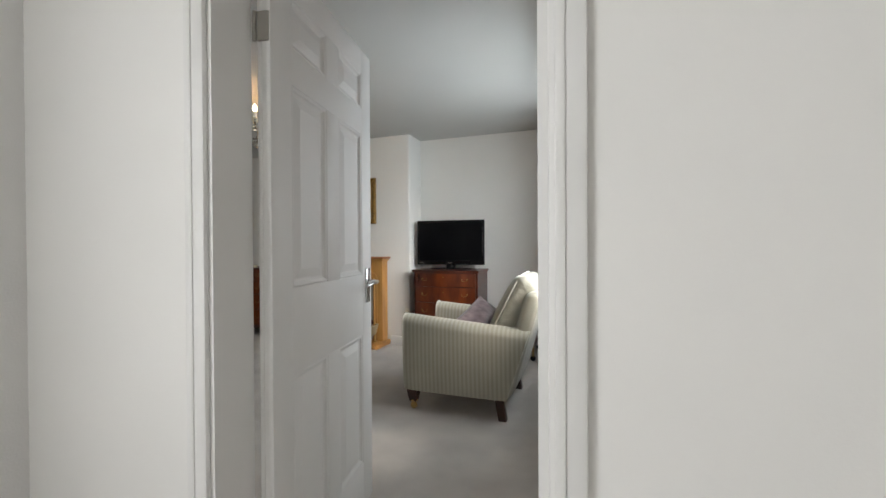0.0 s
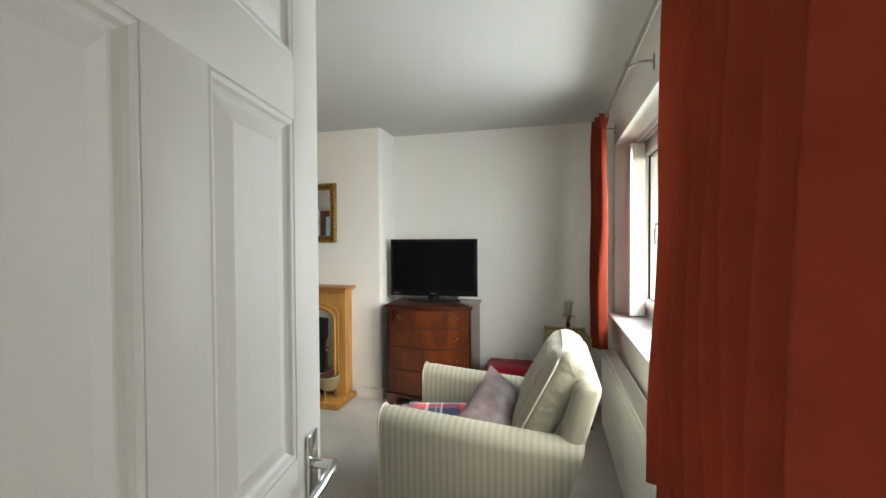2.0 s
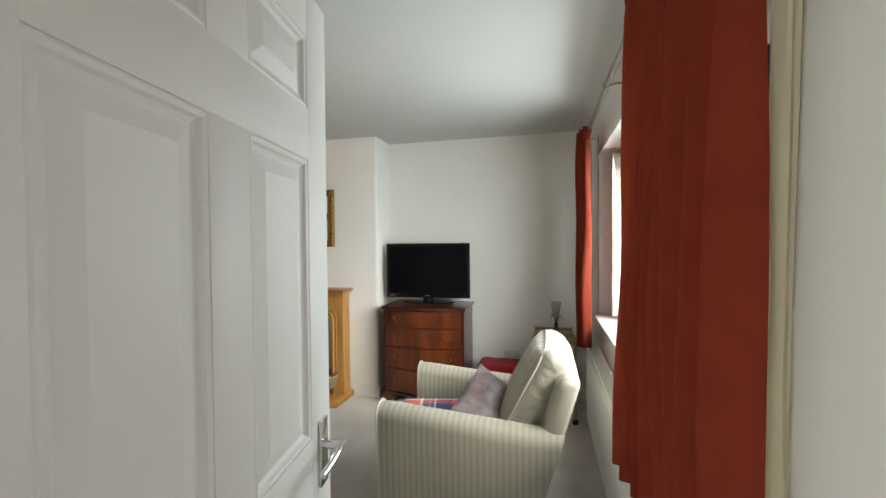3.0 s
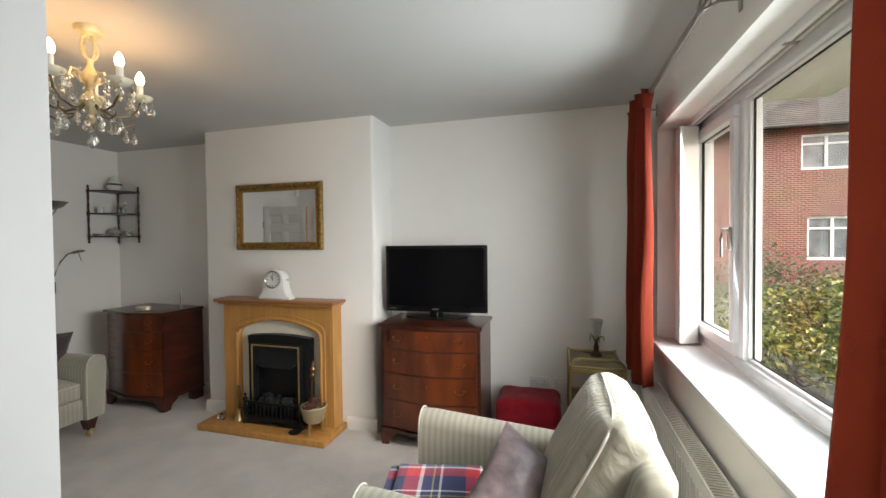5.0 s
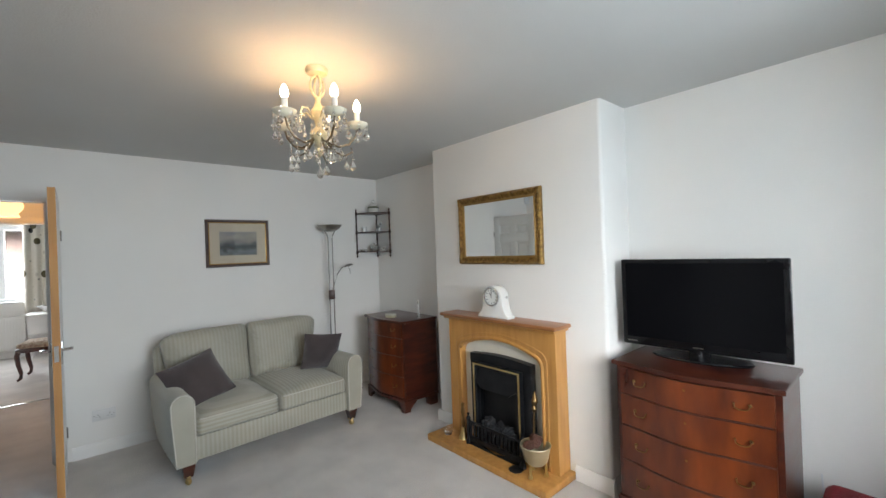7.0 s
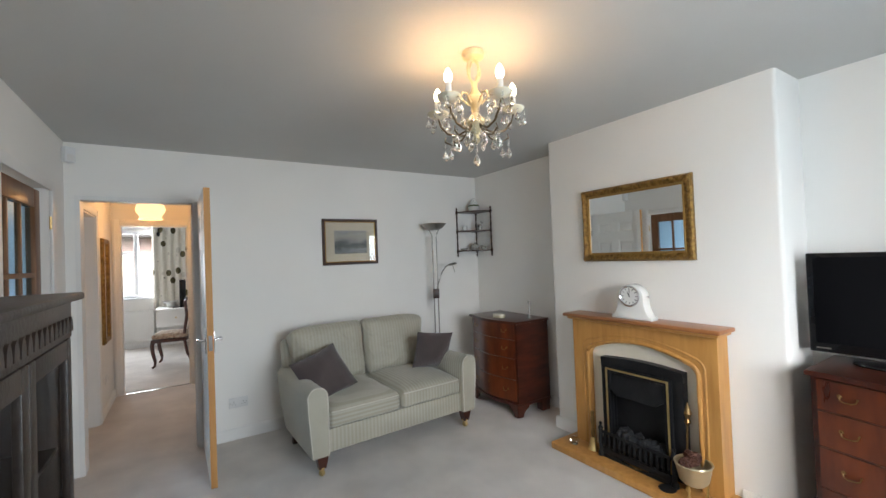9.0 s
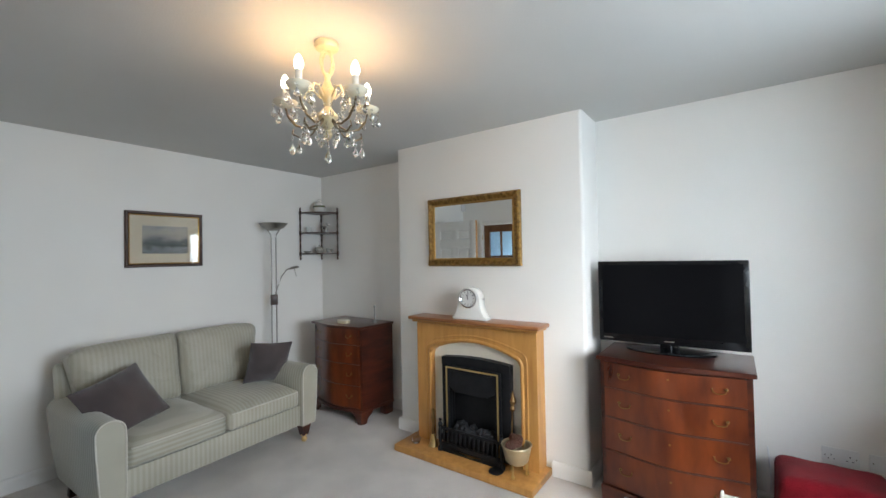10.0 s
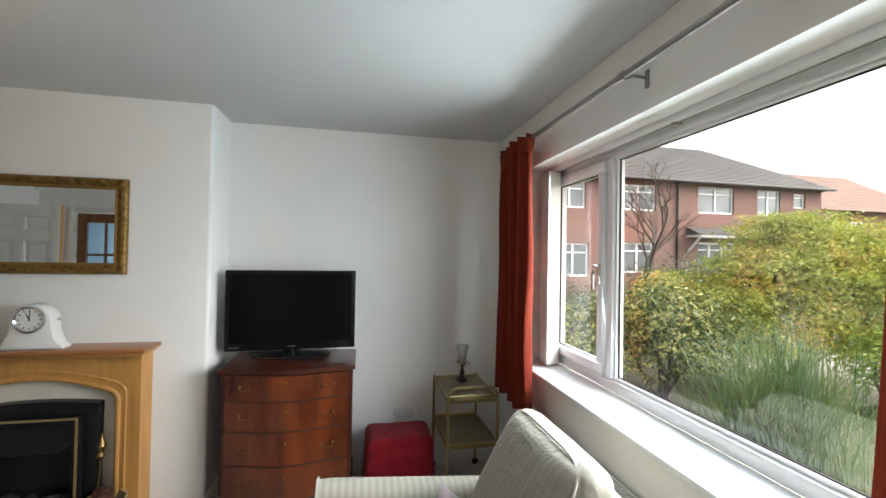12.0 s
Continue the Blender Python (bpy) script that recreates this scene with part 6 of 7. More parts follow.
part("frame", frame_rect(0.36, 1.08, 0.05, [(0, 0), (0, 0.02), (0.012, 0.032), (0.035, 0.028), (0.05, 0.012)]), GILT, hm)
part("mirror_glass", box((-0.135, -0.012, -0.495), (0.135, -0.009, 0.495)), MIRROR, hm)
wall_plate("wall_socket", pose(-6.55, 1.07, 0.33, 0, 0, 0), 0.146, 0.086, "socket", "white double socket low on the hall wall")
bar_ = thing("threshold_strip", "thin metal carpet strip across the bedroom doorway", "threshold")
part("strip", box((-7.13, 1.16, 0.0), (-7.10, 1.82, 0.006), 0.002), CHROME, bar_)
skirting("baseboard_10", (-7.09, 1.072), (-6.17, 1.072), (0, 1))
skirting("baseboard_11", (-7.09, 1.948), (-5.09, 1.948), (0, -1))

# ---- bedroom ----
BW = -10.45
bm = box((BW - 0.15, -1.3, -0.05), (BW, 3.6, 0.92))
bx(bm, (BW - 0.15, -1.3, 2.16), (BW, 3.6, 2.42))
bx(bm, (BW - 0.15, -1.3, 0.92), (BW, 0.1, 2.16))
bx(bm, (BW - 0.15, 1.95, 0.92), (BW, 3.6, 2.16))
structure("wall_bedroom_window", bm, WALL, "off-white bedroom wall with a window")
bm = box((BW - 0.15, 3.6, -0.05), (-7.1, 3.72, 2.42))
bx(bm, (BW - 0.15, -1.42, -0.05), (-7.1, -1.3, 2.42))
structure("wall_bedroom_sides", bm, WALL, "plain off-white bedroom side walls")
w2 = thing("window_2", "white plastic bedroom window", "window")
w2["kind"] = "structure"
for q in ((0.1, 1.95, 0.92, 0.98), (0.1, 1.95, 2.10, 2.16), (0.1, 0.16, 0.98, 2.10), (1.89, 1.95, 0.98, 2.10), (0.99, 1.06, 0.98, 2.10)):
    bar("window_frame", q[0], q[1], q[2], q[3], BW - 0.10, BW - 0.03, 0.006, w2)
bar("transom", 0.16, 0.99, 1.72, 1.78, BW - 0.098, BW - 0.032, 0.006, w2)
part("window_sill", box((BW - 0.03, 0.05, 0.895), (BW + 0.06, 2.0, 0.9195), 0.005), UPVC, w2)
pn = part("pane", box((BW - 0.068, 0.12, 0.94), (BW - 0.064, 1.93, 2.14)), PANE, w2)
pn.visible_shadow = False


def leafy_cloth():
    """Cream cloth printed with dark leaves."""
    mt, nt, p = nodes_of("leaf_print_cloth")
    tc = nt.nodes.new("ShaderNodeTexCoord")
    mp = nt.nodes.new("ShaderNodeMapping")
    mp.inputs["Scale"].default_value = (1, 7.5, 5.2)
    nt.links.new(tc.outputs["Object"], mp.inputs[0])
    v = nt.nodes.new("ShaderNodeTexVoronoi")
    v.inputs["Scale"].default_value = 1.0
    nt.links.new(mp.outputs[0], v.inputs["Vector"])
    r = ramp(nt, [(0.30, (1, 1, 1)), (0.34, (0, 0, 0))])
    nt.links.new(v.outputs["Distance"], r.inputs[0])
    cr = ramp(nt, [(0.0, (0.02, 0.02, 0.018)), (0.45, (0.10, 0.085, 0.035)), (0.7, (0.62, 0.58, 0.5))])
    cr.color_ramp.interpolation = "CONSTANT"
    sp = nt.nodes.new("ShaderNodeSeparateColor")
    nt.links.new(v.outputs["Color"], sp.inputs[0])
    nt.links.new(sp.outputs[0], cr.inputs[0])
    mx = nt.nodes.new("ShaderNodeMix")
    mx.data_type = "RGBA"
    nt.links.new(r.outputs[0], mx.inputs["Factor"])
    mx.inputs["A"].default_value = (0.78, 0.74, 0.65, 1)
    nt.links.new(cr.outputs[0], mx.inputs["B"])
    nt.links.new(mx.outputs["Result"], p.inputs["Base Color"])
    p.inputs["Roughness"].default_value = 0.85
    return mt


LEAFY = leafy_cloth()
bcur = thing("bedroom_curtain", "cream bedroom curtain printed with dark leaves", "curtain")
t = bmesh.new()
rows = []
for j in range(13):
    z = 0.72 + 1.5 * j / 12
    rows.append([t.verts.new((BW + 0.10 + 0.035 * math.sin(i * 0.62) + 0.006 * math.sin(j), 1.28 + 0.72 * i / 60, z)) for i in range(61)])
for p, q in zip(rows, rows[1:]):
    for i in range(60):
        t.faces.new((p[i], p[i + 1], q[i + 1], q[i]))
thicken(part("cloth", t, LEAFY, bcur, "", 80), 0.004)
part("rod", tube(bmesh.new(), [(BW + 0.10, 0.0, 2.235), (BW + 0.10, 2.1, 2.235)], 0.011, 10), STEEL, bcur)
for y in (0.05, 2.05):
    part("bracket", box((BW, y - 0.01, 2.22), (BW + 0.11, y + 0.01, 2.25)), STEEL, bcur)
br = thing("bedroom_radiator", "cream panel radiator below the bedroom window", "radiator")
part("panel", box((BW + 0.03, 0.3, 0.15), (BW + 0.085, 1.28, 0.68), 0.008), RADI, br)
b = bmesh.new()
for k in range(28):
    bx(b, (BW + 0.084, 0.32 + 0.034 * k, 0.19), (BW + 0.089, 0.337 + 0.034 * k, 0.64), 0.0015, 1)
part("flutes", b, RADI, br)
part("hanging_bracket", box((BW, 0.5, 0.3), (BW + 0.03, 0.53, 0.6)), RADI, br)
skirting("baseboard_12", (BW + 0.002, -1.2), (BW + 0.002, 3.5), (1, 0))
dt = thing("dressing_table", "white dressing table in the bedroom", "table", pose(-10.05, 1.95, 0))
part("top", box((-0.28, -0.62, 0.70), (0.28, 0.5, 0.73), 0.006), GLOSS, dt)
part("drawer_unit", box((-0.27, -0.60, 0.42), (0.27, 0.48, 0.699), 0.005), GLOSS, dt)
for x in (-0.25, 0.25):
    for y in (-0.58, 0.46):
        part("leg", box((x - 0.02, y - 0.02, 0), (x + 0.02, y + 0.02, 0.42), 0.004), GLOSS, dt)
part("drawer", box((0.2702, -0.57, 0.46), (0.278, -0.08, 0.68), 0.003), GLOSS, dt)
part("knob", lathe(bmesh.new(), [(0.006, 0), (0.006, 0.01), (0.014, 0.018), (0, 0.028)], 12, Matrix.Translation((0.278, -0.32, 0.57)) @ pose(0, 0, 0, 0, 90)), BRASS, dt)
sp_ = thing("bedroom_speaker", "tall slim black loudspeaker on the dressing table", "speaker", pose(-9.95, 1.74, 0.73))
part("body", box((-0.045, -0.05, 0.012), (0.045, 0.05, 0.50), 0.008), BLACK, sp_)
part("foot", box((-0.07, -0.16, 0), (0.07, 0.07, 0.0118), 0.004), BLACK, sp_)
bo = thing("bedroom_bowl", "white bowl standing on the dressing table", "bowl", pose(-10.1, 1.55, 0.73))
part("bowl", lathe(bmesh.new(), [(0.0, 0), (0.05, 0), (0.06, 0.05), (0.13, 0.11), (0.125, 0.11), (0.05, 0.055), (0, 0.05)], 22), CHINA, bo)
dc = thing("dining_chair", "carved mahogany side chair with a floral padded seat", "chair", pose(-8.50, 1.62, 0, 0, 0, -10))
FLORAL = surface("floral_seat_cloth", (0.20, 0.10, 0.07), (0.55, 0.47, 0.36), rough=0.85, scale=28, detail=3)
part("seat", seat_pad(bmesh.new(), (-0.22, -0.24, 0.42), (0.22, 0.20, 0.485), 0.02, 0.025, 10), FLORAL, dc, "floral padded seat", 60)
part("seat_rail", box((-0.225, -0.245, 0.37), (0.225, 0.205, 0.42), 0.012), MAHOG, dc)
for x in (-0.19, 0.19):
    part("leg", tube(bmesh.new(), [(x, -0.215, 0.40), (x, -0.235, 0.33), (x, -0.225, 0.22), (x, -0.20, 0.11), (x, -0.205, 0.04), (x, -0.235, 0.012)], 0.03, 10, 0.55), MAHOG, dc, "cabriole front leg")
    part("leg", tube(bmesh.new(), [(x, 0.19, 0.95), (x, 0.21, 0.75), (x, 0.18, 0.55), (x, 0.17, 0.40), (x, 0.20, 0.2), (x, 0.27, 0.01)], 0.021, 8), MAHOG, dc, "raked back leg")
b = tube(bmesh.new(), [(-0.19, 0.19, 0.94), (-0.12, 0.20, 0.985), (0, 0.20, 0.97), (0.12, 0.20, 0.985), (0.19, 0.19, 0.94)], 0.022, 8)
tube(b, [(-0.18, 0.20, 0.66), (0, 0.205, 0.69), (0.18, 0.20, 0.66)], 0.018, 8)
part("backrest", b, MAHOG, dc)

# ---- garden and houses ----
LAWN = surface("garden_ground", (0.030, 0.035, 0.016), (0.075, 0.085, 0.03), rough=0.95, scale=1.2, bump=0.6, bump_scale=30)
PAVE = surface("pale_paving", (0.36, 0.34, 0.30), (0.45, 0.43, 0.38), rough=0.9, scale=2, bump=0.3, bump_scale=20)
GZ = -0.32
t = bmesh.new()
R, N = 900, 24
vs = [t.verts.new((R * math.cos(2 * math.pi * k / N), R * math.sin(2 * math.pi * k / N), GZ)) for k in range(N)]
t.faces.new(vs)
solid("ground", t, LAWN, "garden soil and grass reaching to the horizon", kind="structure")
pv = bmesh.new()
rnd = random.Random(3)
for i in range(11):
    for j in range(4):
        bx(pv, (4.6 + i * 0.62, 5.9 + j * 0.62 - i * 0.05, GZ - 0.02), (5.2 + i * 0.62, 6.5 + j * 0.62 - i * 0.05, GZ + 0.03 + rnd.uniform(-0.004, 0.004)), 0.008, 1)
solid("garden_path", pv, PAVE, "pale concrete paving slabs in the garden", kind="structure")


def brick_material(name, c1, c2, mortar):
    mt, nt, p = nodes_of(name)
    tc = nt.nodes.new("ShaderNodeTexCoord")
    sp = nt.nodes.new("ShaderNodeSeparateXYZ")
    cb = nt.nodes.new("ShaderNodeCombineXYZ")
    nt.links.new(tc.outputs["Object"], sp.inputs[0])
    sm = nt.nodes.new("ShaderNodeMath")
    nt.links.new(sp.outputs[0], sm.inputs[0])
    nt.links.new(sp.outputs[1], sm.inputs[1])
    nt.links.new(sm.outputs[0], cb.inputs[0])
    nt.links.new(sp.outputs[2], cb.inputs[1])
    br_ = nt.nodes.new("ShaderNodeTexBrick")
    br_.inputs["Scale"].default_value = 1.0
    br_.inputs["Brick Width"].default_value, br_.inputs["Row Height"].default_value = 0.225, 0.075
    br_.inputs["Mortar Size"].default_value = 0.010
    br_.inputs["Color1"].default_value, br_.inputs["Color2"].default_value, br_.inputs["Mortar"].default_value = (*c1, 1), (*c2, 1), (*mortar, 1)
    nt.links.new(cb.outputs[0], br_.inputs["Vector"])
    nz = nt.nodes.new("ShaderNodeTexNoise")
    nz.inputs["Scale"].default_value = 0.9
    nt.links.new(tc.outputs["Object"], nz.inputs["Vector"])
    mx = nt.nodes.new("ShaderNodeMix")
    mx.data_type, mx.blend_type = "RGBA", "MULTIPLY"
    mx.inputs["Factor"].default_value = 0.35
    nt.links.new(br_.outputs["Color"], mx.inputs["A"])
    nt.links.new(nz.outputs["Color"], mx.inputs["B"])
    nt.links.new(mx.outputs["Result"], p.inputs["Base Color"])
    bp = nt.nodes.new("ShaderNodeBump")
    bp.inputs["Strength"].default_value, bp.inputs["Distance"].default_value = 0.6, 0.02
    bp.invert = True
    nt.links.new(br_.outputs["Fac"], bp.inputs["Height"])
    nt.links.new(bp.outputs[0], p.inputs["Normal"])
    p.inputs["Roughness"].default_value = 0.9
    return mt


BRICK = brick_material("red_brick", (0.19, 0.066, 0.05), (0.27, 0.10, 0.075), (0.34, 0.30, 0.27))
# lighter copy of the brick: the glare outside the bedroom, put into its colour
OVERLIT_BRICK = brick_material("overlit_brick", (0.40, 0.30, 0.26), (0.48, 0.37, 0.32), (0.5, 0.46, 0.42))
SLATE = surface("grey_roof_tile", (0.05, 0.047, 0.047), (0.09, 0.083, 0.08), rough=0.85, scale=1.4, bump=0.3, bump_scale=14)
REDTILE = surface("red_roof_tile", (0.17, 0.10, 0.08), (0.24, 0.15, 0.12), rough=0.85, scale=1.2)
GLAZ = surface("far_window_glass", (0.10, 0.12, 0.13), (0.26, 0.29, 0.31), rough=0.08, scale=1.3)


def hip_roof(x0, x1, y0, y1, z0, z1, courses=26):
    """A hipped roof whose tile courses lap as small steps."""
    t = bmesh.new()
    hy = (y1 - y0) / 2
    for k in range(courses):
        f0, f1 = k / courses, (k + 1) / courses
        za, zb = z0 + (z1 - z0) * f0, z0 + (z1 - z0) * f1
        ia, ib = hy * f0, hy * f1 + 0.02
        lo = [t.verts.new(p) for p in ((x0 + ia, y0 + ia, za + 0.05), (x1 - ia, y0 + ia, za + 0.05), (x1 - ia, y1 - ia, za + 0.05), (x0 + ia, y1 - ia, za + 0.05))]
        hi = [t.verts.new(p) for p in ((x0 + ib, y0 + ib, zb + 0.02), (x1 - ib, y0 + ib, zb + 0.02), (x1 - ib, y1 - ib, zb + 0.02), (x0 + ib, y1 - ib, zb + 0.02))]
        dn = [t.verts.new((v.co.x, v.co.y, za - 0.02)) for v in lo]
        for i in range(4):
            j = (i + 1) % 4
            t.faces.new((lo[i], lo[j], hi[j], hi[i]))
            t.faces.new((dn[i], dn[j], lo[j], lo[i]))
    return t


def far_window(parent, x0, x1, z0, z1, y, lights):
    w = part("window", box((x0, y - 0.02, z0 - 0.10), (x1, y + 0.08, z0 - 0.001), 0.01), UPVC, parent, "white window with sill")
    for q in ((x0, x1, z0, z0 + 0.09), (x0, x1, z1 - 0.09, z1), (x0, x0 + 0.09, z0 + 0.09, z1 - 0.09), (x1 - 0.09, x1, z0 + 0.09, z1 - 0.09)):
        part("frame", box((q[0], y, q[2]), (q[1], y + 0.07, q[3])), UPVC, w)
    for k in range(1, lights):
        x = x0 + (x1 - x0) * k / lights
        part("mullion", box((x - 0.05, y + 0.005, z0 + 0.09), (x + 0.05, y + 0.07, z1 - 0.09)), UPVC, w)
    part("transom", box((x0 + 0.09, y + 0.008, z0 + (z1 - z0) * 0.70), (x1 - 0.09, y + 0.07, z0 + (z1 - z0) * 0.70 + 0.07)), UPVC, w)
    part("pane", box((x0 + 0.05, y + 0.05, z0 + 0.05), (x1 - 0.05, y + 0.06, z1 - 0.05)), GLAZ, w)


hs = thing("brick_house", "two-storey red brick house with a grey hipped roof", "house")
HY = 19.6
opens = [(3.2, 5.2, 3.9, 5.2), (-1.5, 0.6, 3.9, 5.2), (3.2, 5.2, 0.8, 2.3), (-1.5, 0.6, 0.8, 2.3), (8.0, 9.6, 3.9, 5.2), (11.6, 13.5, 3.9, 5.2), (16.0, 18.2, 3.9, 5.3), (19.7, 21.2, 3.9, 5.3), (22.1, 22.9, 4.4, 5.2), (8.2, 9.8, 0.6, 2.2), (11.6, 13.4, 0.8, 2.3), (16.0, 18.3, 1.0, 2.4)]
xs = sorted({-4.0, 24.0} | {o[0] for o in opens} | {o[1] for o in opens})
zs = sorted({GZ - 0.1, 5.5} | {o[2] for o in opens} | {o[3] for o in opens})
b = bmesh.new()
for xa, xb in zip(xs, xs[1:]):
    for za, zb in zip(zs, zs[1:]):
        xm, zm = (xa + xb) / 2, (za + zb) / 2
        if not any(o[0] < xm < o[1] and o[2] < zm < o[3] for o in opens):
            bx(b, (xa, HY, za), (xb, HY + 0.25, zb))
bx(b, (23.75, HY + 0.25, GZ), (24.0, HY + 8, 5.5))
bx(b, (-4.0, HY + 0.25, GZ), (-3.75, HY + 8, 5.5))
bx(b, (-4.0, HY + 8, GZ), (24.0, HY + 8.2, 5.5))
part("wall", b, BRICK, hs)
part("roof", hip_roof(-4.4, 24.4, HY - 0.4, HY + 8.4, 5.45, 8.4), SLATE, hs, "grey tiled hipped roof")
part("gutter", box((-4.4, HY - 0.5, 5.36), (24.4, HY - 0.39, 5.47), 0.03), IRON, hs)
part("downpipe", tube(bmesh.new(), [(14.7, HY - 0.07, 5.4), (14.7, HY - 0.07, GZ)], 0.05, 8), IRON, hs)
for o in opens:
    far_window(hs, *o, HY + 0.09, 1 if o[1] - o[0] < 1 else (3 if o[2] < 3 and o[1] - o[0] > 2 else 2))
pr = part("porch_canopy", box((15.3, HY - 0.9, 2.62), (20.6, HY, 2.74), 0.02), UPVC, hs, "tiled canopy over the bay and door")
t = bmesh.new()
extrude(t, [(0, 0), (0.95, 0.0), (0, 0.42)], 5.3, pose(15.3, HY, 2.745, 0, 0, -90))
part("canopy_tiles", t, SLATE, pr)
part("canopy_bracket", tube(bmesh.new(), [(15.4, HY, 1.9), (15.4, HY - 0.75, 2.6)], 0.06, 6), UPVC, pr)
part("front_door", box((18.9, HY - 0.02, GZ), (19.9, HY + 0.03, 2.2), 0.01), UPVC, hs)
h2 = thing("distant_house", "distant house with a reddish hipped roof", "house")
part("wall", box((36, 31, GZ), (54, 40, 6.2)), BRICK, h2)
part("roof", hip_roof(35.5, 54.5, 30.5, 40.5, 6.2, 10.4, 20), REDTILE, h2, "reddish tiled roof")
far_window(h2, 38.0, 40.0, 3.9, 5.2, 30.93, 2)
far_window(h2, 43.0, 45.0, 3.9, 5.2, 30.93, 2)


def leaf_mesh(name, centres, normals, sizes, aspect, material, seed):
    """Many small folded leaves in one mesh."""
    rg = np.random.default_rng(seed)
    n = len(centres)
    nm = normals / np.maximum(np.linalg.norm(normals, axis=1, keepdims=True), 1e-6)
    rv = rg.normal(size=(n, 3))
    u = np.cross(nm, rv)
    u /= np.maximum(np.linalg.norm(u, axis=1, keepdims=True), 1e-6)
    v = np.cross(nm, u)
    L, Wd = sizes[:, None], sizes[:, None] * aspect
    tip, tail = centres + u * L * 0.5 - nm * L * 0.08, centres - u * L * 0.5
    l, r = centres + v * Wd * 0.5 + nm * Wd * 0.25, centres - v * Wd * 0.5 + nm * Wd * 0.25
    co = np.stack([tail, l, tip, r], axis=1).reshape(-1, 3)
    idx = np.arange(n) * 4
    faces = np.concatenate([np.stack([idx, idx + 1, idx + 2], 1), np.stack([idx, idx + 2, idx + 3], 1)]).tolist()
    me = bpy.data.meshes.new(name)
    me.from_pydata(co.tolist(), [], faces)
    me.materials.append(material)
    return me


def leaf_material(name, stops, rough=0.5, through_light=0.25, by_clump=0.6):
    mt, nt, p = nodes_of(name)
    g = nt.nodes.new("ShaderNodeNewGeometry")
    r = ramp(nt, stops)
    tc = nt.nodes.new("ShaderNodeTexCoord")
    nz = nt.nodes.new("ShaderNodeTexNoise")
    nz.inputs["Scale"].default_value, nz.inputs["Detail"].default_value = 1.7, 3
    nt.links.new(tc.outputs["Object"], nz.inputs["Vector"])
    spread_ = nt.nodes.new("ShaderNodeMapRange")
    spread_.inputs["From Min"].default_value, spread_.inputs["From Max"].default_value = 0.3, 0.7
    nt.links.new(nz.outputs["Fac"], spread_.inputs[0])
    blend = nt.nodes.new("ShaderNodeMix")
    blend.inputs["Factor"].default_value = by_clump
    nt.links.new(g.outputs["Random Per Island"], blend.inputs[2])
    nt.links.new(spread_.outputs[0], blend.inputs[3])
    nt.links.new(blend.outputs[0], r.inputs[0])
    nt.links.new(r.outputs[0], p.inputs["Base Color"])
    p.inputs["Roughness"].default_value = rough
    tl_ = nt.nodes.new("ShaderNodeBsdfTranslucent")
    mx = nt.nodes.new("ShaderNodeMixShader")
    mx.inputs[0].default_value = through_light
    nt.links.new(r.outputs[0], tl_.inputs[0])
    nt.links.new(p.outputs[0], mx.inputs[1])
    nt.links.new(tl_.outputs[0], mx.inputs[2])
    nt.links.new(mx.outputs[0], nt.nodes["Material Output"].inputs[0])
    return mt


LAUREL = leaf_material("variegated_leaf", [(0.0, (0.03, 0.065, 0.02)), (0.45, (0.07, 0.12, 0.03)), (0.62, (0.26, 0.27, 0.07)), (0.8, (0.42, 0.40, 0.13)), (1.0, (0.09, 0.13, 0.04))], 0.35, 0.25, 0.25)
ACER = leaf_material("yellow_green_leaf", [(0.0, (0.11, 0.17, 0.035)), (0.35, (0.25, 0.31, 0.055)), (0.6, (0.42, 0.42, 0.08)), (0.8, (0.50, 0.36, 0.09)), (1.0, (0.55, 0.25, 0.08))], 0.55, 0.35)
FRESH = leaf_material("fresh_green_leaf", [(0.0, (0.13, 0.20, 0.03)), (0.5, (0.25, 0.36, 0.05)), (1.0, (0.40, 0.46, 0.08))], 0.55, 0.35)
DULL = leaf_material("dull_green_leaf", [(0.0, (0.03, 0.055, 0.03)), (0.5, (0.06, 0.10, 0.05)), (1.0, (0.12, 0.16, 0.08))], 0.6)
BARK = surface("bark", (0.06, 0.045, 0.035), (0.12, 0.09, 0.07), rough=0.95, scale=12, bump=0.6, bump_scale=40)
BLADE = leaf_material("grass_blade", [(0.0, (0.04, 0.085, 0.03)), (0.5, (0.10, 0.17, 0.065)), (1.0, (0.24, 0.29, 0.14))], 0.5, 0.3)


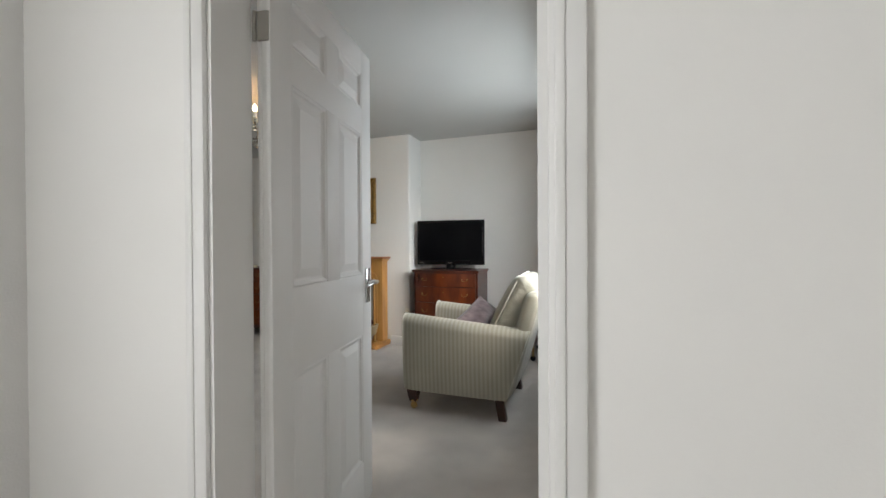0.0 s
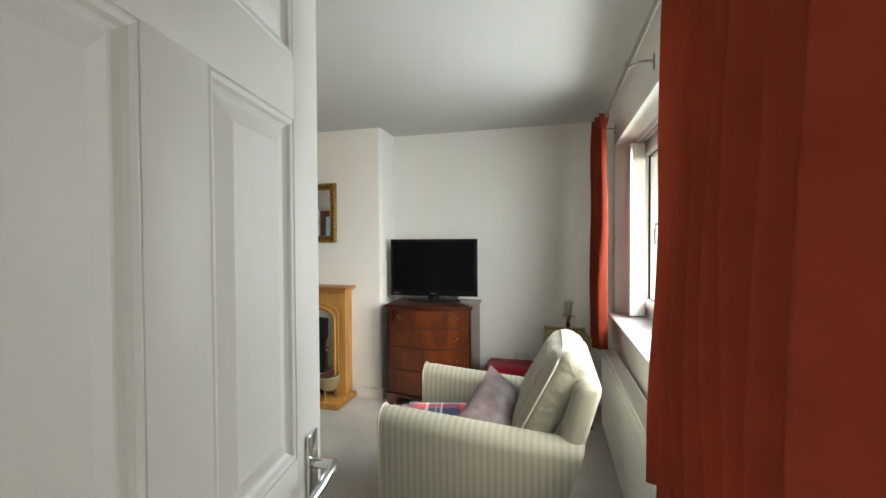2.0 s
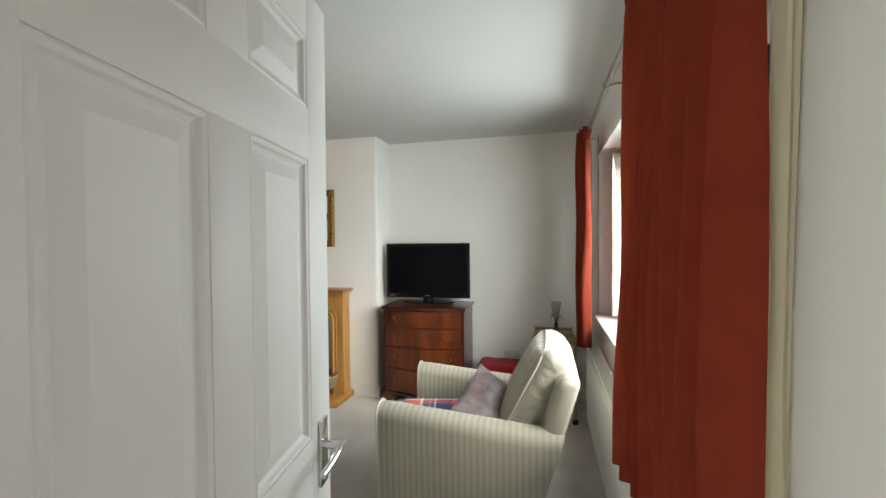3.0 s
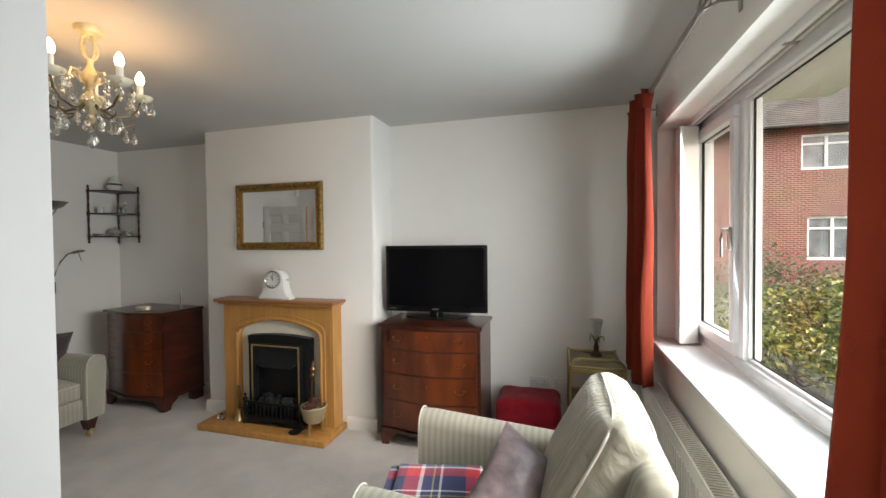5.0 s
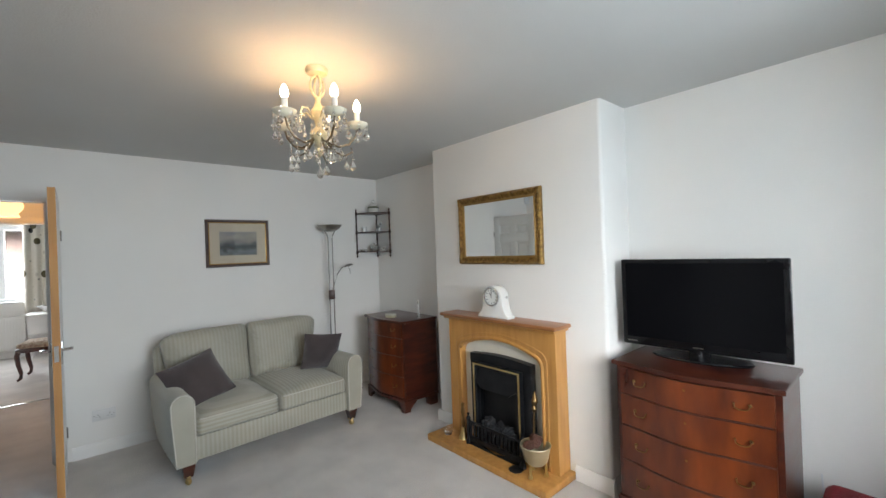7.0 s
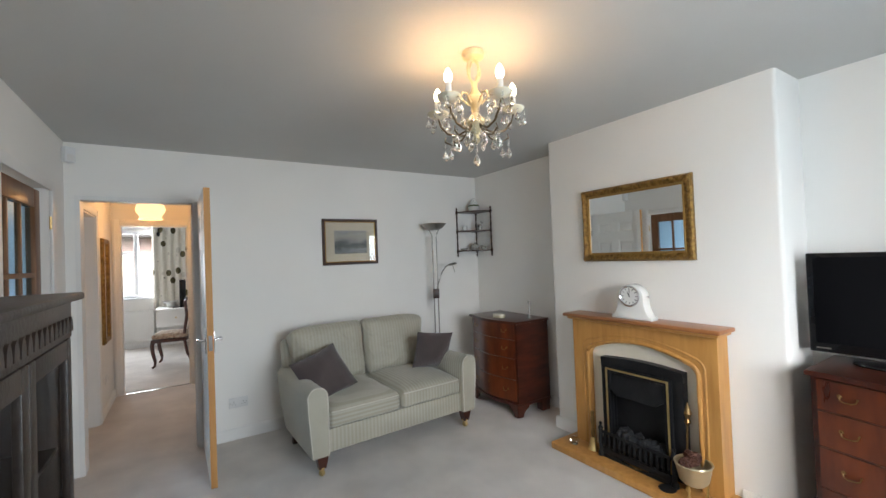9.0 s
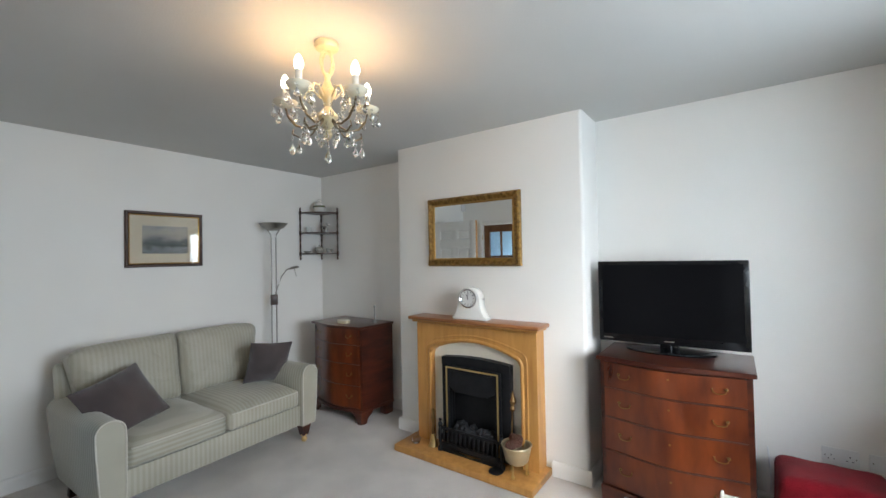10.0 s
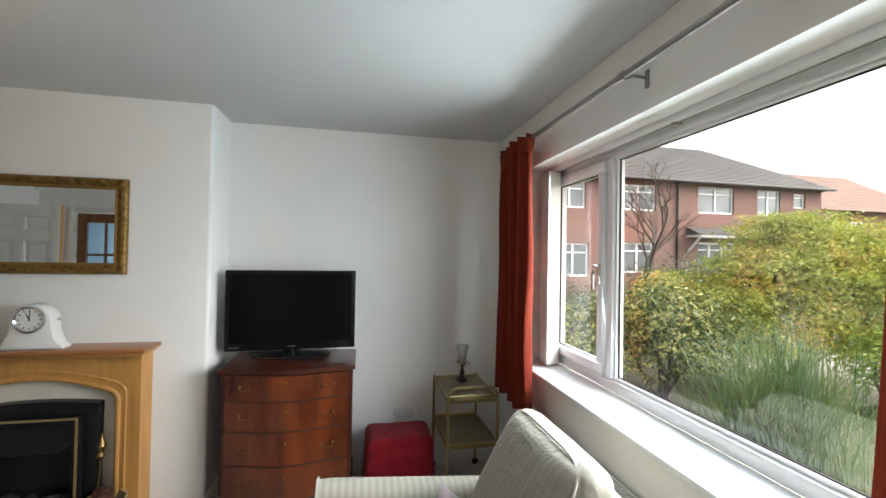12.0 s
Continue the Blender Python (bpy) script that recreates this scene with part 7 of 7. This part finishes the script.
def shrub(name, label, base, blobs, material, leaf, count, aspect, seed, category="shrub", stems=7, flat=0.6):
    """Stems from the base into clumps; leaves gathered on the clumps' shells."""
    s = thing(name, label, category, pose(*base))
    rg = np.random.default_rng(seed)
    rd = random.Random(seed)
    st = bmesh.new()
    for k in range(stems):
        bl = blobs[k % len(blobs)]
        e = Vector((bl[0] - base[0] + rd.uniform(-0.5, 0.5) * bl[3], bl[1] - base[1] + rd.uniform(-0.5, 0.5) * bl[3], bl[2] - base[2] + 0.5 * bl[4]))
        p0 = Vector((rd.uniform(-0.12, 0.12), rd.uniform(-0.12, 0.12), -0.05))
        midp = p0.lerp(e, 0.5) + Vector((rd.uniform(-0.15, 0.15), rd.uniform(-0.15, 0.15), 0.05))
        tube(st, [p0, p0.lerp(midp, 0.5), midp, midp.lerp(e, 0.5), e], 0.028, 6, 0.25)
        for q in range(3):
            d = Vector((rd.uniform(-1, 1), rd.uniform(-1, 1), rd.uniform(0, 0.8))) * bl[3] * 0.6
            tube(st, [midp, midp + d * 0.5 + Vector((0, 0, 0.05)), midp + d], 0.012, 5, 0.3)
    part("stems", st, BARK, s)
    cs, ns, sz = [], [], []
    vol = np.array([b_[3] ** 2 * b_[4] for b_ in blobs])
    for b_, share in zip(blobs, vol / vol.sum()):
        n = int(count * share)
        clumps = max(8, n // 22)
        d = rg.normal(size=(clumps, 3))
        d /= np.linalg.norm(d, axis=1, keepdims=True)
        d[:, 2] = np.where(d[:, 2] < -0.35, -d[:, 2], d[:, 2])
        rad_ = rg.uniform(0.62, 1.08, size=(clumps, 1))
        cc = d * rad_ * np.array([b_[3], b_[3], b_[4]])
        pick = rg.integers(0, clumps, n)
        spread = 0.17 * b_[3]
        pos = cc[pick] + rg.normal(size=(n, 3)) * spread * np.array([1, 1, flat])
        cs.append(pos + np.array([b_[0] - base[0], b_[1] - base[1], b_[2] - base[2]]))
        nn = d[pick] * 0.7 + rg.normal(size=(n, 3)) * 0.55 + np.array([0, 0, 0.6])
        ns.append(nn)
        sz.append(rg.uniform(0.65, 1.2, n) * leaf)
    me = leaf_mesh("foliage", np.concatenate(cs), np.concatenate(ns), np.concatenate(sz), aspect, material, seed)
    f = new("foliage", me)
    f.parent = s
    return s


shrub("laurel_shrub", "variegated green and cream leafy shrub", (2.9, 6.5, GZ), [(2.75, 6.4, 0.45, 0.68, 0.68), (3.2, 6.7, 0.65, 0.6, 0.6), (2.4, 6.9, 0.35, 0.65, 0.6), (3.7, 6.8, 0.4, 0.6, 0.6), (3.2, 6.1, 0.1, 0.5, 0.45)], LAUREL, 0.09, 7500, 0.42, 11)
shrub("golden_shrub", "tall spreading yellow-green shrub with orange tips", (5.7, 7.1, GZ), [(5.6, 7.1, 1.75, 0.75, 0.55), (6.4, 7.3, 1.9, 0.7, 0.5), (4.9, 7.0, 1.2, 0.75, 0.5), (5.7, 6.8, 1.05, 0.8, 0.45), (4.3, 6.9, 0.75, 0.65, 0.4), (6.7, 6.9, 1.3, 0.8, 0.6), (6.1, 6.5, 0.75, 0.55, 0.3), (5.2, 6.6, 0.6, 0.65, 0.4), (4.5, 6.5, 0.35, 0.6, 0.45), (5.9, 6.2, 0.35, 0.6, 0.4), (6.8, 6.3, 0.7, 0.7, 0.5), (7.6, 6.6, 1.0, 0.8, 0.6), (4.0, 7.4, 0.9, 0.6, 0.45), (7.3, 7.2, 1.6, 0.8, 0.6), (6.0, 7.4, 1.4, 0.8, 0.6)], ACER, 0.08, 34000, 0.5, 12, stems=12, flat=0.35)
shrub("green_shrub", "low rounded bright green shrub", (5.3, 5.5, GZ), [(5.4, 5.5, 0.15, 0.6, 0.55), (5.9, 5.3, 0.4, 0.65, 0.55), (6.0, 5.9, 0.1, 0.5, 0.5), (6.6, 5.4, 0.5, 0.7, 0.6)], FRESH, 0.08, 8000, 0.45, 13)
shrub("hedge_shrub", "dull green shrub in front of the brick house", (8.0, 12.0, GZ), [(6.5, 11.6, 0.4, 1.1, 0.9), (8.2, 12.2, 0.6, 1.2, 1.0), (10.0, 12.6, 0.4, 1.2, 0.9), (12.2, 12.8, 0.4, 1.3, 0.9), (4.9, 11.0, 0.3, 1.0, 0.8), (3.2, 10.5, 0.3, 1.1, 0.9)], DULL, 0.09, 9000, 0.45, 14, stems=12)
shrub("yellow_shrub", "yellow-leaved low shrub below the window", (1.7, 6.2, GZ), [(1.6, 6.2, 0.15, 0.5, 0.5), (1.2, 6.7, 0.1, 0.5, 0.5), (1.9, 7.2, 0.3, 0.55, 0.5)], LAUREL, 0.075, 3600, 0.42, 15)

gr = thing("grass_clump", "arching clump of long ornamental grass", "grass", pose(2.85, 4.9, GZ))
rg = np.random.default_rng(21)
co, fc = [], []
for k in range(1000):
    a, lean = rg.uniform(0, 2 * math.pi), rg.uniform(0.1, 1.0)
    ln, w = rg.uniform(0.8, 1.7), rg.uniform(0.003, 0.007)
    bx0, by0 = rg.normal(0, 0.30), rg.normal(0, 0.24)
    d = np.array([math.cos(a), math.sin(a)])
    sd = np.array([-d[1], d[0]])
    base = len(co)
    for j in range(7):
        f = j / 6
        out = lean * 0.75 * ln * f ** 1.7
        z = ln * (f - 0.42 * lean * f ** 2.4)
        ww = w * (1 - f ** 2)
        p = np.array([bx0, by0]) + d * out
        co.append((*(p + sd * ww), z))
        co.append((*(p - sd * ww), z))
    for j in range(6):
        q = base + 2 * j
        fc.append((q, q + 1, q + 3, q + 2))
me = bpy.data.meshes.new("blades")
me.from_pydata([tuple(float(v) for v in c) for c in co], [], fc)
me.materials.append(BLADE)
bl_ = new("blades", me)
bl_.parent = gr
gr["kind"] = "stuff"

bt_ = thing("bare_tree", "leafless tree with fine grey-brown twigs", "tree", pose(8.3, 13.6, GZ))
b = bmesh.new()
rd = random.Random(6)


def limb(p, d, ln, r, depth):
    q = p + d * ln
    mid_ = p.lerp(q, 0.5) + Vector((rd.uniform(-1, 1), rd.uniform(-1, 1), 0)) * ln * 0.06
    tube(b, [p, mid_, q], r, 6 if depth > 2 else 4, 0.65)
    if depth == 0:
        return
    for k in range(3 if depth > 1 else 4):
        nd = (d + Vector((rd.uniform(-1, 1), rd.uniform(-1, 1), rd.uniform(-0.35, 0.7))) * 0.75).normalized()
        limb(q if k < 2 else mid_, nd, ln * rd.uniform(0.6, 0.82), r * 0.58, depth - 1)


limb(Vector((0, 0, -0.05)), Vector((0.05, 0, 1)).normalized(), 1.7, 0.11, 5)
part("trunk", b, BARK, bt_, "", 60)
b = bmesh.new()
for k in range(24):
    bx(b, (-13.2, -3.2 + k * 0.26, GZ), (-13.17, -2.97 + k * 0.26, 1.5), 0.004, 1)
solid("garden_fence", b, surface("grey_timber", (0.34, 0.32, 0.30), (0.45, 0.43, 0.41), rough=0.9, scale=6, stretch=(1, 4, 0.5)), "weathered timber fence behind the bedroom window", "fence")
h3 = thing("neighbour_house", "house with a grey roof behind the bedroom", "house")
part("wall", box((-26, -8, GZ), (-18, 8, 2.5)), OVERLIT_BRICK, h3)
part("roof", hip_roof(-26.5, -17.5, -8.5, 8.5, 2.5, 5.0, 16), SLATE, h3)
